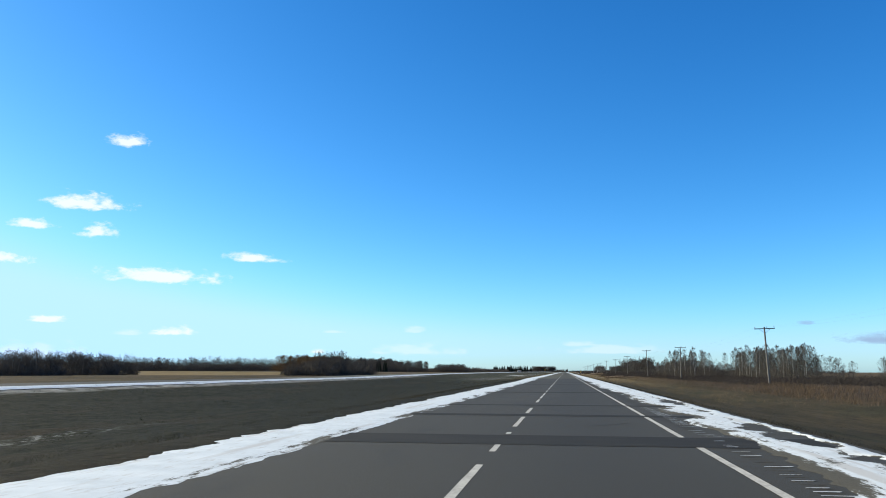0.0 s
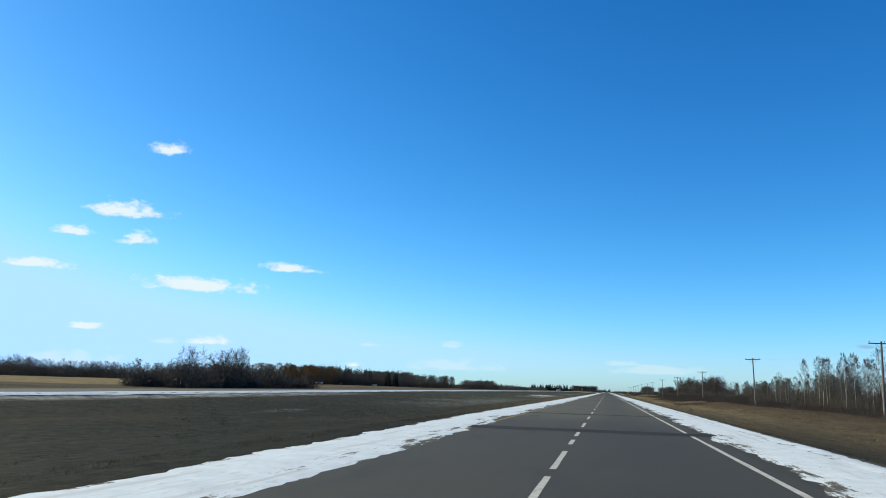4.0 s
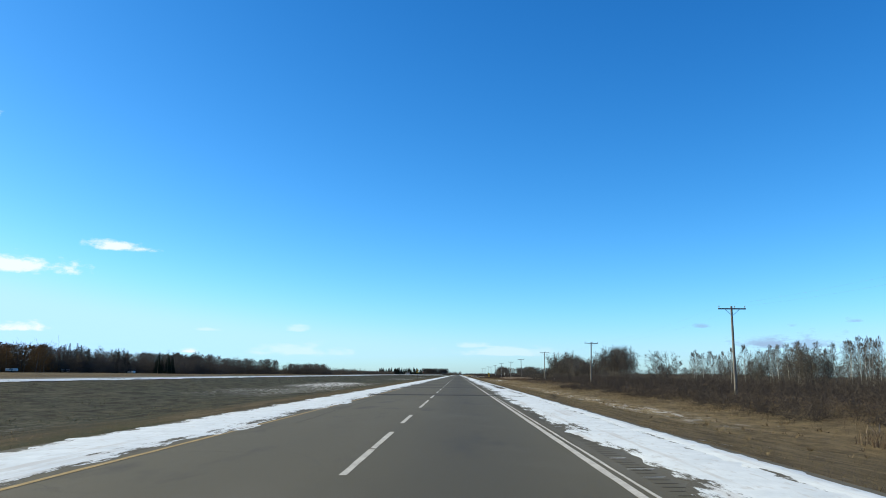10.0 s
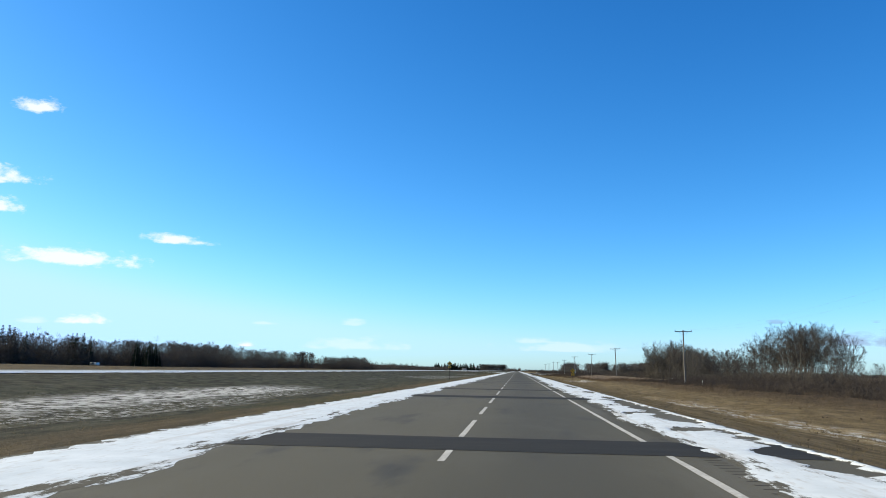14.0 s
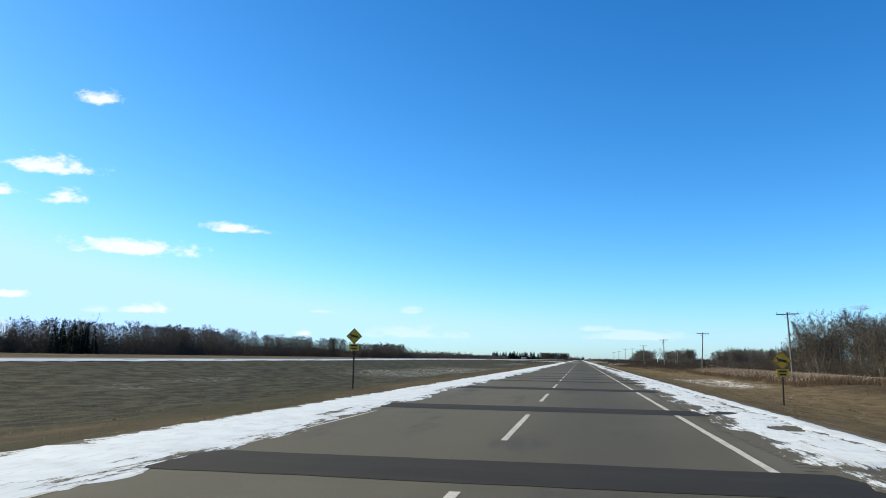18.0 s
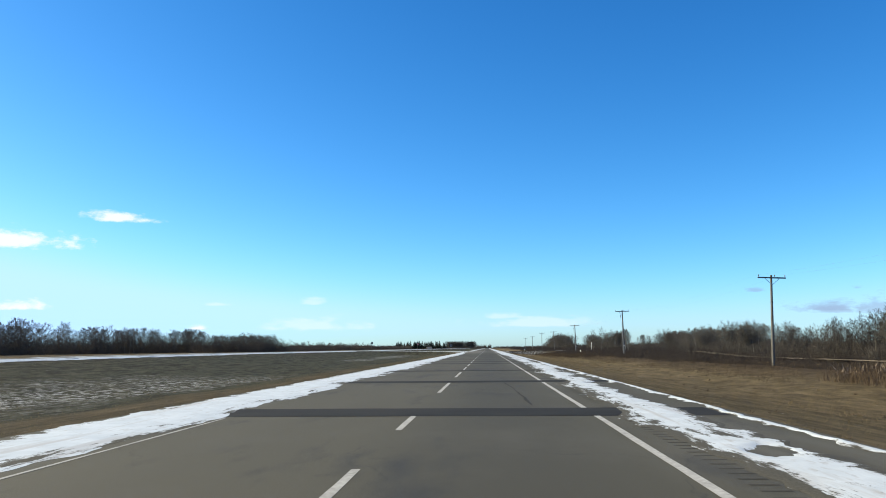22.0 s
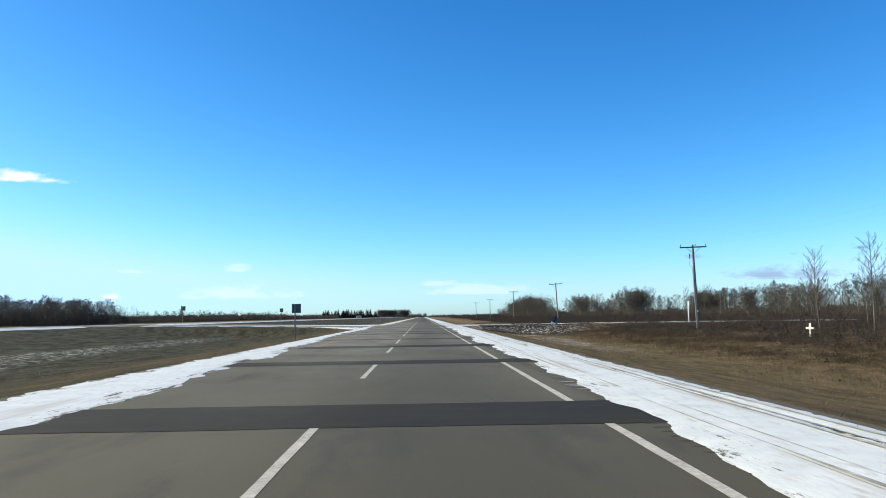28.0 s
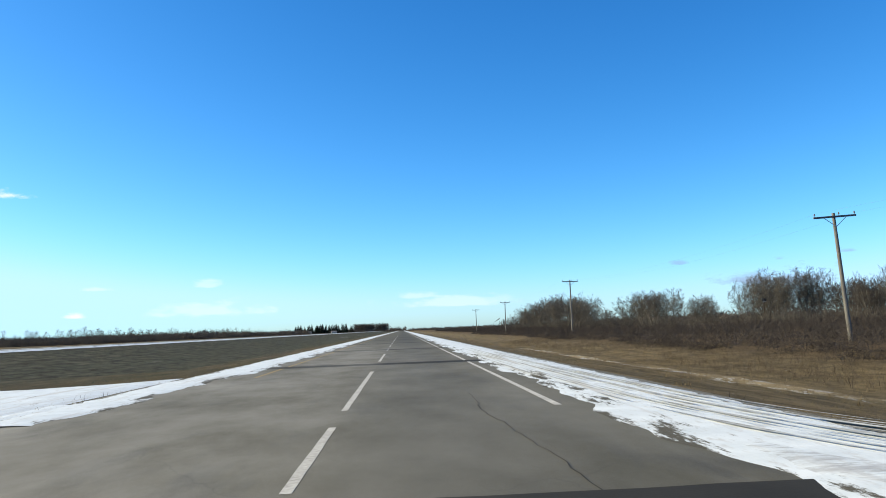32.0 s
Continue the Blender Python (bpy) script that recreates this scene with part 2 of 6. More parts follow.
def make_ground():
    """Dead mown verge, tan field grass, a dimmed first stretch and thin snow lying in the ditches."""
    m = bpy.data.materials.new("prairie_ground")
    nt, n, l, p = nodes_of(m)
    xyz = place_xyz(nt)
    g1 = mix(nt, noise_fac(nt, 0.35, 6, (1, 0.3, 1)), (0.048, 0.042, 0.027), (0.105, 0.084, 0.052))
    g2 = mix(nt, noise_fac(nt, 6, 5), (0.028, 0.025, 0.014), (0.135, 0.102, 0.056))
    col = mix(nt, 0.5, g1, g2)
    col = mix(nt, math_node(nt, "MULTIPLY", noise_fac(nt, 0.7, 7, (1, 0.2, 1), 0.48, 0.66, 0.7), 0.65), col, (0.18, 0.138, 0.08))
    col = mix(nt, math_node(nt, "MULTIPLY", noise_fac(nt, 0.6, 7, (1, 0.3, 1), 0.52, 0.68, 0.7), 0.7), col, (0.03, 0.027, 0.016))
    col = mix(nt, math_node(nt, "MULTIPLY", noise_fac(nt, 2.6, 6, (1, 0.5, 1), 0.58, 0.7, 0.7), 0.7), col, (0.026, 0.024, 0.014))
    green = noise_fac(nt, 0.09, 4, (1, 0.35, 1), 0.5, 0.68)
    col = mix(nt, math_node(nt, "MULTIPLY", green, 0.7), col, (0.045, 0.052, 0.024))
    median = math_node(nt, "MULTIPLY", ramp(nt, xyz[0], -14, -9, 1.0, 0.0), ramp(nt, xyz[0], -46, -43))
    dim = mix(nt, noise_fac(nt, 0.9, 8, (1, 0.5, 1), 0.42, 0.6, 0.75), (0.016, 0.0195, 0.0142), (0.074, 0.077, 0.055))
    col = mix(nt, math_node(nt, "MULTIPLY", median, 0.85), col, dim)
    # first stretch: low exposure and shade among the blades put into the colour
    dimmed = ramp(nt, math_node(nt, "MULTIPLY_ADD", xyz[0], 1.5, xyz[1]), 125, 265, 1.0, 0.0)
    col = mix(nt, math_node(nt, "MULTIPLY", dimmed, ramp(nt, xyz[0], 4, 9, 0.92, 0.5)), col, mix(nt, noise_fac(nt, 2.2, 8, (1, 0.6, 1), 0.4, 0.62, 0.8), (0.005, 0.0065, 0.0045), (0.03, 0.032, 0.02)))
    brown = math_node(nt, "MULTIPLY", math_node(nt, "MULTIPLY", dimmed, ramp(nt, xyz[0], 0, 4, 0.6, 0.0)), noise_fac(nt, 0.22, 6, (0.7, 0.25, 1), 0.5, 0.66, 0.65))
    col = mix(nt, brown, col, mix(nt, noise_fac(nt, 5.0, 6, (1, 0.6, 1), 0.36, 0.64, 0.75), (0.018, 0.014, 0.009), (0.07, 0.052, 0.03)))
    verge = math_node(nt, "MULTIPLY", ramp(nt, xyz[0], 6.4, 7.0), ramp(nt, xyz[1], 120, 300, 0.1, 1.0))
    col = mix(nt, math_node(nt, "MULTIPLY", verge, 0.65), col, mix(nt, noise_fac(nt, 1.1, 8, (1, 0.35, 1), 0.36, 0.64, 0.75), (0.07, 0.057, 0.032), (0.27, 0.205, 0.115)))
    # dark reddish scrub floor beyond the poles, pale stubble field west of the other road
    scrub = ramp(nt, xyz[0], 19, 27)
    col = mix(nt, math_node(nt, "MULTIPLY", scrub, 0.75), col, mix(nt, noise_fac(nt, 0.8, 5), (0.03, 0.021, 0.015), (0.085, 0.057, 0.036)))
    field = ramp(nt, xyz[0], -70, -62, 1.0, 0.0)
    col = mix(nt, math_node(nt, "MULTIPLY", field, 0.7), col, mix(nt, noise_fac(nt, 0.05, 4), (0.052, 0.042, 0.025), (0.115, 0.086, 0.05)))
    tan = math_node(nt, "MULTIPLY", ramp(nt, xyz[0], -112, -102, 1.0, 0.0), math_node(nt, "MULTIPLY", ramp(nt, xyz[1], 262, 284), ramp(nt, xyz[1], 400, 440, 1.0, 0.0)))
    col = mix(nt, math_node(nt, "MULTIPLY", tan, 0.8), col, mix(nt, noise_fac(nt, 0.2, 5, (1, 0.2, 1)), (0.15, 0.115, 0.055), (0.25, 0.19, 0.095)))
    col = mix(nt, math_node(nt, "MULTIPLY", noise_fac(nt, 0.012, 6, (1, 0.6, 1), 0.45, 0.6, 0.6), ramp(nt, math_node(nt, "ABSOLUTE", xyz[0]), 60, 110, 0.0, 0.5)), col, (0.115, 0.09, 0.053))
    # snow lying in the ditch bottoms, by stretch
    low = ramp(nt, math_node(nt, "MULTIPLY_ADD", noise_fac(nt, 0.12, 4, (1, 0.4, 1)), 0.3, xyz[2]), -0.98, -0.55, 1.0, 0.0)
    def stretch(a, b, soft=14):
        return math_node(nt, "MULTIPLY", ramp(nt, xyz[1], a - soft, a + soft), ramp(nt, xyz[1], b - soft, b + soft, 1.0, 0.0))
    west = ramp(nt, xyz[0], -12, -6, 1.0, 0.0)
    span = math_node(nt, "MAXIMUM", math_node(nt, "MAXIMUM", math_node(nt, "MAXIMUM", stretch(365, 470), math_node(nt, "MULTIPLY", stretch(215, 300, 25), 0.6)), stretch(590, 668)), math_node(nt, "MULTIPLY", stretch(757, 862), math_node(nt, "MULTIPLY", ramp(nt, xyz[0], -29, -27), ramp(nt, xyz[0], -25, -21.5, 1.0, 0.0))))
    def lane_of(a, b, c, d):
        return math_node(nt, "MULTIPLY", ramp(nt, xyz[0], a, b), ramp(nt, xyz[0], c, d, 1.0, 0.0))
    east = math_node(nt, "MAXIMUM", math_node(nt, "MULTIPLY", lane_of(13, 15, 18.5, 21), stretch(576, 606, 6)), math_node(nt, "MULTIPLY", math_node(nt, "MULTIPLY", lane_of(10, 12, 14, 17), stretch(820, 862, 8)), 0.5))
    pale = math_node(nt, "MAXIMUM", math_node(nt, "MULTIPLY", lane_of(13.2, 14.2, 15.8, 18), stretch(322, 462)), math_node(nt, "MULTIPLY", lane_of(13.1, 13.6, 14.2, 14.8), stretch(890, 960, 4)))
    col = mix(nt, math_node(nt, "MULTIPLY", pale, noise_fac(nt, 0.7, 7, (1, 0.25, 1), 0.4, 0.6, 0.7)), col, (0.36, 0.29, 0.18))
    patch = math_node(nt, "MULTIPLY", west, math_node(nt, "MAXIMUM", span, noise_fac(nt, 0.05, 3, (1, 0.3, 1), 0.62, 0.7)))
    fleck = math_node(nt, "MULTIPLY", noise_fac(nt, 2.0, 9, (1, 0.7, 1), 0.51, 0.58, 0.8), 0.9)
    patch = math_node(nt, "MAXIMUM", patch, east)
    sn = math_node(nt, "MAXIMUM", math_node(nt, "MULTIPLY", math_node(nt, "MULTIPLY", low, patch), fleck), math_node(nt, "MULTIPLY", east, noise_fac(nt, 0.8, 8, (1, 0.35, 1), 0.45, 0.56, 0.75)))
    scat = math_node(nt, "MULTIPLY", noise_fac(nt, 1.2, 9, (1, 0.5, 1), 0.64, 0.69, 0.78), ramp(nt, xyz[0], 0, 8, 0.35, 0.8))
    scat = math_node(nt, "MULTIPLY", scat, ramp(nt, xyz[1], 110, 240, 0.25, 1.0))
    bank = math_node(nt, "MULTIPLY", stretch(862, 884, 3), math_node(nt, "MULTIPLY", ramp(nt, xyz[0], 7, 10), ramp(nt, xyz[0], 19, 25, 1.0, 0.0)))
    clods = math_node(nt, "MULTIPLY", bank, noise_fac(nt, 2.6, 7, (1, 1.2, 1), 0.5, 0.56, 0.75))
    col = mix(nt, math_node(nt, "MULTIPLY", bank, 0.75), col, (0.03, 0.029, 0.026))
    dust = math_node(nt, "MULTIPLY", math_node(nt, "MULTIPLY", ramp(nt, xyz[0], -45.5, -44.5), ramp(nt, xyz[0], -43.5, -38.5, 1.0, 0.0)), ramp(nt, xyz[1], 215, 260, 1.0, 0.0))
    dust = math_node(nt, "MULTIPLY", dust, noise_fac(nt, 0.9, 8, (0.5, 0.6, 1), 0.36, 0.62, 0.75))
    rime = math_node(nt, "MULTIPLY", math_node(nt, "MULTIPLY", lane_of(-31, -27.5, -23.5, -21.5), stretch(415, 474, 10)), noise_fac(nt, 1.3, 8, (1, 0.5, 1), 0.44, 0.54, 0.75))
    sn = math_node(nt, "MAXIMUM", sn, rime)
    sn = math_node(nt, "MAXIMUM", sn, math_node(nt, "MULTIPLY", pale, noise_fac(nt, 1.1, 9, (1, 0.4, 1), 0.52, 0.58, 0.8)))
    sn = math_node(nt, "MAXIMUM", math_node(nt, "MAXIMUM", math_node(nt, "MAXIMUM", sn, scat), clods), math_node(nt, "MULTIPLY", dust, 0.6))
    col = mix(nt, sn, col, (0.55, 0.56, 0.57))
    l.new(col, p.inputs["Base Color"])
    p.inputs["Roughness"].default_value, p.inputs["Specular IOR Level"].default_value = 0.95, 0.1
    bump(nt, p, math_node(nt, "MULTIPLY_ADD", noise_fac(nt, 11, 5, (1, 0.8, 1), 0.25, 0.75, 0.75), 0.3, noise_fac(nt, 3, 6, (1, 1, 1), 0.2, 0.8, 0.7)), 1.0, 0.28)
    return m


def make_cloud(name, tone, thick=0.95):
    """Soft-edged cloud: thins out to nothing towards its ragged rim."""
    m = bpy.data.materials.new(name)
    nt, n, l, p = nodes_of(m)
    n.remove(p)
    tc = n.new("ShaderNodeTexCoord")
    sub = n.new("ShaderNodeVectorMath")
    sub.operation = "SUBTRACT"
    sub.inputs[1].default_value = (0.5, 0.5, 0.5)
    l.new(tc.outputs["Generated"], sub.inputs[0])
    sp = n.new("ShaderNodeSeparateXYZ")
    l.new(sub.outputs[0], sp.inputs[0])
    lift = math_node(nt, "MULTIPLY_ADD", sp.outputs[2], 2.0, 0.42)
    up = math_node(nt, "MAXIMUM", math_node(nt, "MULTIPLY", lift, 0.78), math_node(nt, "MULTIPLY", lift, -2.3))
    along = math_node(nt, "MULTIPLY", sp.outputs[0], 2.0)
    r = math_node(nt, "SQRT", math_node(nt, "ADD", math_node(nt, "MULTIPLY", up, up), math_node(nt, "MULTIPLY", along, along)))
    nz = n.new("ShaderNodeTexNoise")
    nz.inputs["Scale"].default_value, nz.inputs["Detail"].default_value, nz.inputs["Roughness"].default_value = 0.011, 6, 0.62
    geo = n.new("ShaderNodeNewGeometry")
    mp = n.new("ShaderNodeMapping")
    mp.inputs["Scale"].default_value = (0.6, 1, 1.6)
    l.new(geo.outputs["Position"], mp.inputs["Vector"])
    l.new(mp.outputs[0], nz.inputs["Vector"])
    dens = math_node(nt, "SUBTRACT", math_node(nt, "ADD", math_node(nt, "MULTIPLY", nz.outputs["Fac"], 2.0), -0.24), r)
    fac = ramp(nt, dens, 0.0, 0.6, 0.0, thick)
    em = n.new("ShaderNodeEmission")
    em.inputs["Color"].default_value = (*tone, 1)
    em.inputs["Strength"].default_value = 1.0
    tr = n.new("ShaderNodeBsdfTransparent")
    ms = n.new("ShaderNodeMixShader")
    l.new(fac, ms.inputs[0])
    l.new(tr.outputs[0], ms.inputs[1])
    l.new(em.outputs[0], ms.inputs[2])
    l.new(ms.outputs[0], n["Material Output"].inputs["Surface"])
    return m


M_ASPHALT = make_asphalt()
M_PATCH = make_patch()
M_CRACK = two_tone("crack_seal", (0.022, 0.02, 0.017), (0.04, 0.037, 0.031), 3, 0.92, relief=0)
M_TRACK = two_tone("tyre_track", (0.2, 0.205, 0.205), (0.44, 0.455, 0.455), 1.4, 0.92, fine=6, relief=0.1)
M_STAIN = two_tone("damp_asphalt", (0.045, 0.042, 0.034), (0.075, 0.07, 0.058), 2.5, 0.85, relief=0)
M_GROOVE_SHADE = two_tone("groove_shade", (0.034, 0.032, 0.026), (0.052, 0.047, 0.038), 2, 0.95, relief=0)
M_WHITE = two_tone("worn_white_paint", (0.26, 0.255, 0.24), (0.44, 0.435, 0.41), 1.6, 0.85, fine=14, relief=0.1, dist=0.004)
M_YELLOW = two_tone("worn_yellow_paint", (0.2, 0.143, 0.063), (0.32, 0.24, 0.115), 1.6, 0.85, fine=14, relief=0.1, dist=0.004)
M_SNOW = make_snow("shoulder_snow", 0.74, 0.36)
M_SNOW_R = make_snow("shoulder_snow_worn", 0.72, 0.36, [(-40, 46, 0.14), (325, 440, 0.04), (500, 740, 0.16), (752, 900, -0.14)])
M_SNOW_SIDE = make_snow("driven_snow", 0.72, 0.1, (), 0.75)
M_SNOW_X = make_snow("crossing_snow", 0.6, 0.0)
M_SNOW_FAR = make_snow("packed_snow", 0.76, 0.1)
M_GROUND = make_ground()
M_CLOD = two_tone("frozen_soil", (0.022, 0.02, 0.017), (0.07, 0.064, 0.055), 2.0, 0.95, fine=14)
M_CLOUD = make_cloud("cloud_white", (0.5, 0.54, 0.56))
M_CLOUD_THIN = make_cloud("cloud_thin", (0.48, 0.53, 0.56), 0.38)
M_CLOUD_GREY = make_cloud("cloud_grey", (0.17, 0.23, 0.36), 0.55)
M_MEDIAN = island_tone("median_weeds", (0.012, 0.0125, 0.008), (0.05, 0.045, 0.028))
M_DIM_TURF = island_tone("dim_turf", (0.009, 0.012, 0.008), (0.05, 0.052, 0.034))
M_FROST = island_tone("frosted_grass", (0.04, 0.046, 0.032), (0.14, 0.15, 0.115))
M_BLADE = island_tone("dead_grass", (0.075, 0.06, 0.032), (0.26, 0.2, 0.11))
M_HEAD = island_tone("seed_heads", (0.2, 0.155, 0.115), (0.42, 0.34, 0.27))
M_REED = island_tone("cattail_reeds", (0.05, 0.034, 0.024), (0.21, 0.155, 0.105))
M_SCRUB = island_tone("willow_stems", (0.036, 0.031, 0.028), (0.062, 0.052, 0.046), thin=0.12)
M_TAN = island_tone("tan_tall_grass", (0.11, 0.082, 0.046), (0.3, 0.23, 0.135))
M_LOW = island_tone("dead_scrub", (0.048, 0.036, 0.026), (0.1, 0.075, 0.05))
M_BARK = two_tone("grey_bark", (0.065, 0.058, 0.05), (0.13, 0.118, 0.102), 3, 0.95, fine=25, per_object=0.5)
M_ASPEN = two_tone("aspen_bark", (0.17, 0.165, 0.15), (0.36, 0.35, 0.325), 2, 0.9, fine=12, per_object=0.3)
M_POPLAR = two_tone("poplar_bark", (0.066, 0.061, 0.054), (0.14, 0.132, 0.118), 2, 0.92, fine=12, per_object=0.4)
M_TWIG = island_tone("bare_twigs", (0.048, 0.042, 0.038), (0.108, 0.094, 0.081), thin=0.12)
M_TWIG_ROAD = island_tone("roadside_twigs", (0.038, 0.034, 0.031), (0.095, 0.086, 0.077), thin=0.12)
M_TWIG_PALE = island_tone("pale_twigs", (0.058, 0.054, 0.048), (0.145, 0.135, 0.12), thin=0.12)
M_TWIG_RUST = island_tone("rusty_twigs", (0.06, 0.036, 0.018), (0.2, 0.12, 0.05), thin=0.12)
M_SPRUCE = island_tone("spruce_needles", (0.006, 0.011, 0.008), (0.026, 0.04, 0.024), thin=0.12)
M_POLE = two_tone("weathered_pole", (0.075, 0.071, 0.066), (0.17, 0.163, 0.152), 1.5, 0.9, fine=18, stretch=(6, 6, 0.6), relief=0.4)
M_STEEL = two_tone("galvanised_steel", (0.3, 0.31, 0.32), (0.42, 0.43, 0.44), 4, 0.45, 0.8, relief=0)
M_PORCELAIN = two_tone("brown_porcelain", (0.05, 0.04, 0.036), (0.09, 0.07, 0.06), 8, 0.65, relief=0)
M_WIRE = two_tone("old_wire", (0.1, 0.1, 0.1), (0.16, 0.16, 0.15), 1, 0.6, 0.5, relief=0)
M_SIGN_Y = two_tone("yellow_sheeting", (0.86, 0.33, 0.004), (0.92, 0.4, 0.006), 3, 0.5, relief=0)
M_BLACK = two_tone("black_sheeting", (0.012, 0.012, 0.012), (0.02, 0.02, 0.02), 3, 0.5, relief=0)
M_ALU = two_tone("sign_back_aluminium", (0.085, 0.083, 0.076), (0.13, 0.126, 0.115), 2, 0.7, 0.1, relief=0)
M_RED = two_tone("red_sheeting", (0.42, 0.02, 0.02), (0.5, 0.03, 0.03), 3, 0.5, relief=0)
M_PAINT = two_tone("white_board_paint", (0.7, 0.7, 0.68), (0.82, 0.82, 0.8), 5, 0.7, relief=0)
M_POST = two_tone("treated_post", (0.14, 0.11, 0.075), (0.26, 0.21, 0.15), 2, 0.9, fine=16, stretch=(5, 5, 0.7), relief=0.3)
M_DARKPOST = two_tone("dark_post", (0.03, 0.024, 0.019), (0.06, 0.048, 0.038), 2, 0.9, relief=0.2)
M_ROOF = two_tone("grey_shingles", (0.1, 0.1, 0.1), (0.17, 0.16, 0.16), 2, 0.9)
M_SIDING = two_tone("weathered_siding", (0.26, 0.26, 0.25), (0.38, 0.38, 0.37), 2, 0.85)
M_GLASS = two_tone("dark_window", (0.02, 0.025, 0.03), (0.03, 0.035, 0.04), 2, 0.15, relief=0)


# ---- helpers of the scene ----
def mesh_data(name, verts, faces, material, smooth=False):
    me = bpy.data.meshes.new(name)
    v = np.asarray(verts, dtype=np.float32).reshape(-1, 3)
    if isinstance(faces, np.ndarray):
        k = faces.shape[1]
        me.vertices.add(len(v))
        me.vertices.foreach_set("co", v.ravel())
        me.loops.add(faces.size)
        me.loops.foreach_set("vertex_index", faces.ravel().astype(np.int32))
        me.polygons.add(len(faces))
        me.polygons.foreach_set("loop_start", np.arange(0, faces.size, k, dtype=np.int32))
        me.update(calc_edges=True)
    else:
        me.from_pydata(v.tolist(), [], faces)
    me.materials.append(material)
    if smooth:
        me.polygons.foreach_set("use_smooth", np.ones(len(me.polygons), dtype=bool))
    return me


def bm_mesh(name, bm, material):
    me = bpy.data.meshes.new(name)
    bm.to_mesh(me)
    bm.free()
    me.materials.append(material)
    return me


def part(name, data, parent, label="", at=None):
    """One mesh object under a thing or a part."""
    ob = new(name, data)
    if parent is not None:
        ob.parent = parent
    if at is not None:
        ob.matrix_basis = at
    if label:
        ob["label"] = label
    return ob


def box_bm(bm, sx, sy, sz, at=(0, 0, 0), rot=None, bevel=0.0):
    m = Matrix.Translation(at) @ (rot.to_4x4() if rot is not None else Matrix.Identity(4)) @ Matrix.Diagonal((sx, sy, sz, 1))
    r = bmesh.ops.create_cube(bm, size=1, matrix=m)
    if bevel:
        es = list({e for v in r["verts"] for e in v.link_edges})
        bmesh.ops.bevel(bm, geom=es, offset=bevel, segments=1, affect="EDGES")


def cyl_bm(bm, r1, r2, a, b, sides=8):
    a, b = Vector(a), Vector(b)
    q = (b - a).to_track_quat("Z", "Y").to_matrix().to_4x4()
    m = Matrix.Translation((a + b) / 2) @ q
    bmesh.ops.create_cone(bm, cap_ends=True, segments=sides, radius1=r1, radius2=r2, depth=(b - a).length, matrix=m)


def box_part(name, parent, material, size, at=(0, 0, 0), rot=None, bevel=0.0, label=""):
    bm = bmesh.new()
    box_bm(bm, *size, at, rot, bevel)
    return part(name, bm_mesh(name, bm, material), parent, label)


def cyl_part(name, parent, material, r1, r2, a, b, sides=8, label=""):
    bm = bmesh.new()
    cyl_bm(bm, r1, r2, a, b, sides)
    return part(name, bm_mesh(name, bm, material), parent, label)


def wave(y, seed, scale=1.0):
    """Smooth irregular curve along y, about -1 to 1."""
    y = np.asarray(y, dtype=float) / scale
    s = seed * 1.7
    return (np.sin(y * 0.9 + s) + 0.7 * np.sin(y * 2.13 + 2.1 * s) + 0.5 * np.sin(y * 4.7 + 3.3 * s) + 0.35 * np.sin(y * 9.1 + 0.7 * s)) / 2.0


CROSS_R, CROSS_L = 877.0, 891.0     # y of the side road and of the median crossing


def opposite_z(y):
    """Level of the opposite carriageway, which climbs slowly."""
    return np.interp(y, [-300, 170, 222, 300, 450, 620, 760, 850, 905, 1500], [-0.1, -0.08, 0.12, 0.36, 0.54, 0.58, 0.74, 0.68, 0.64, 0.62])


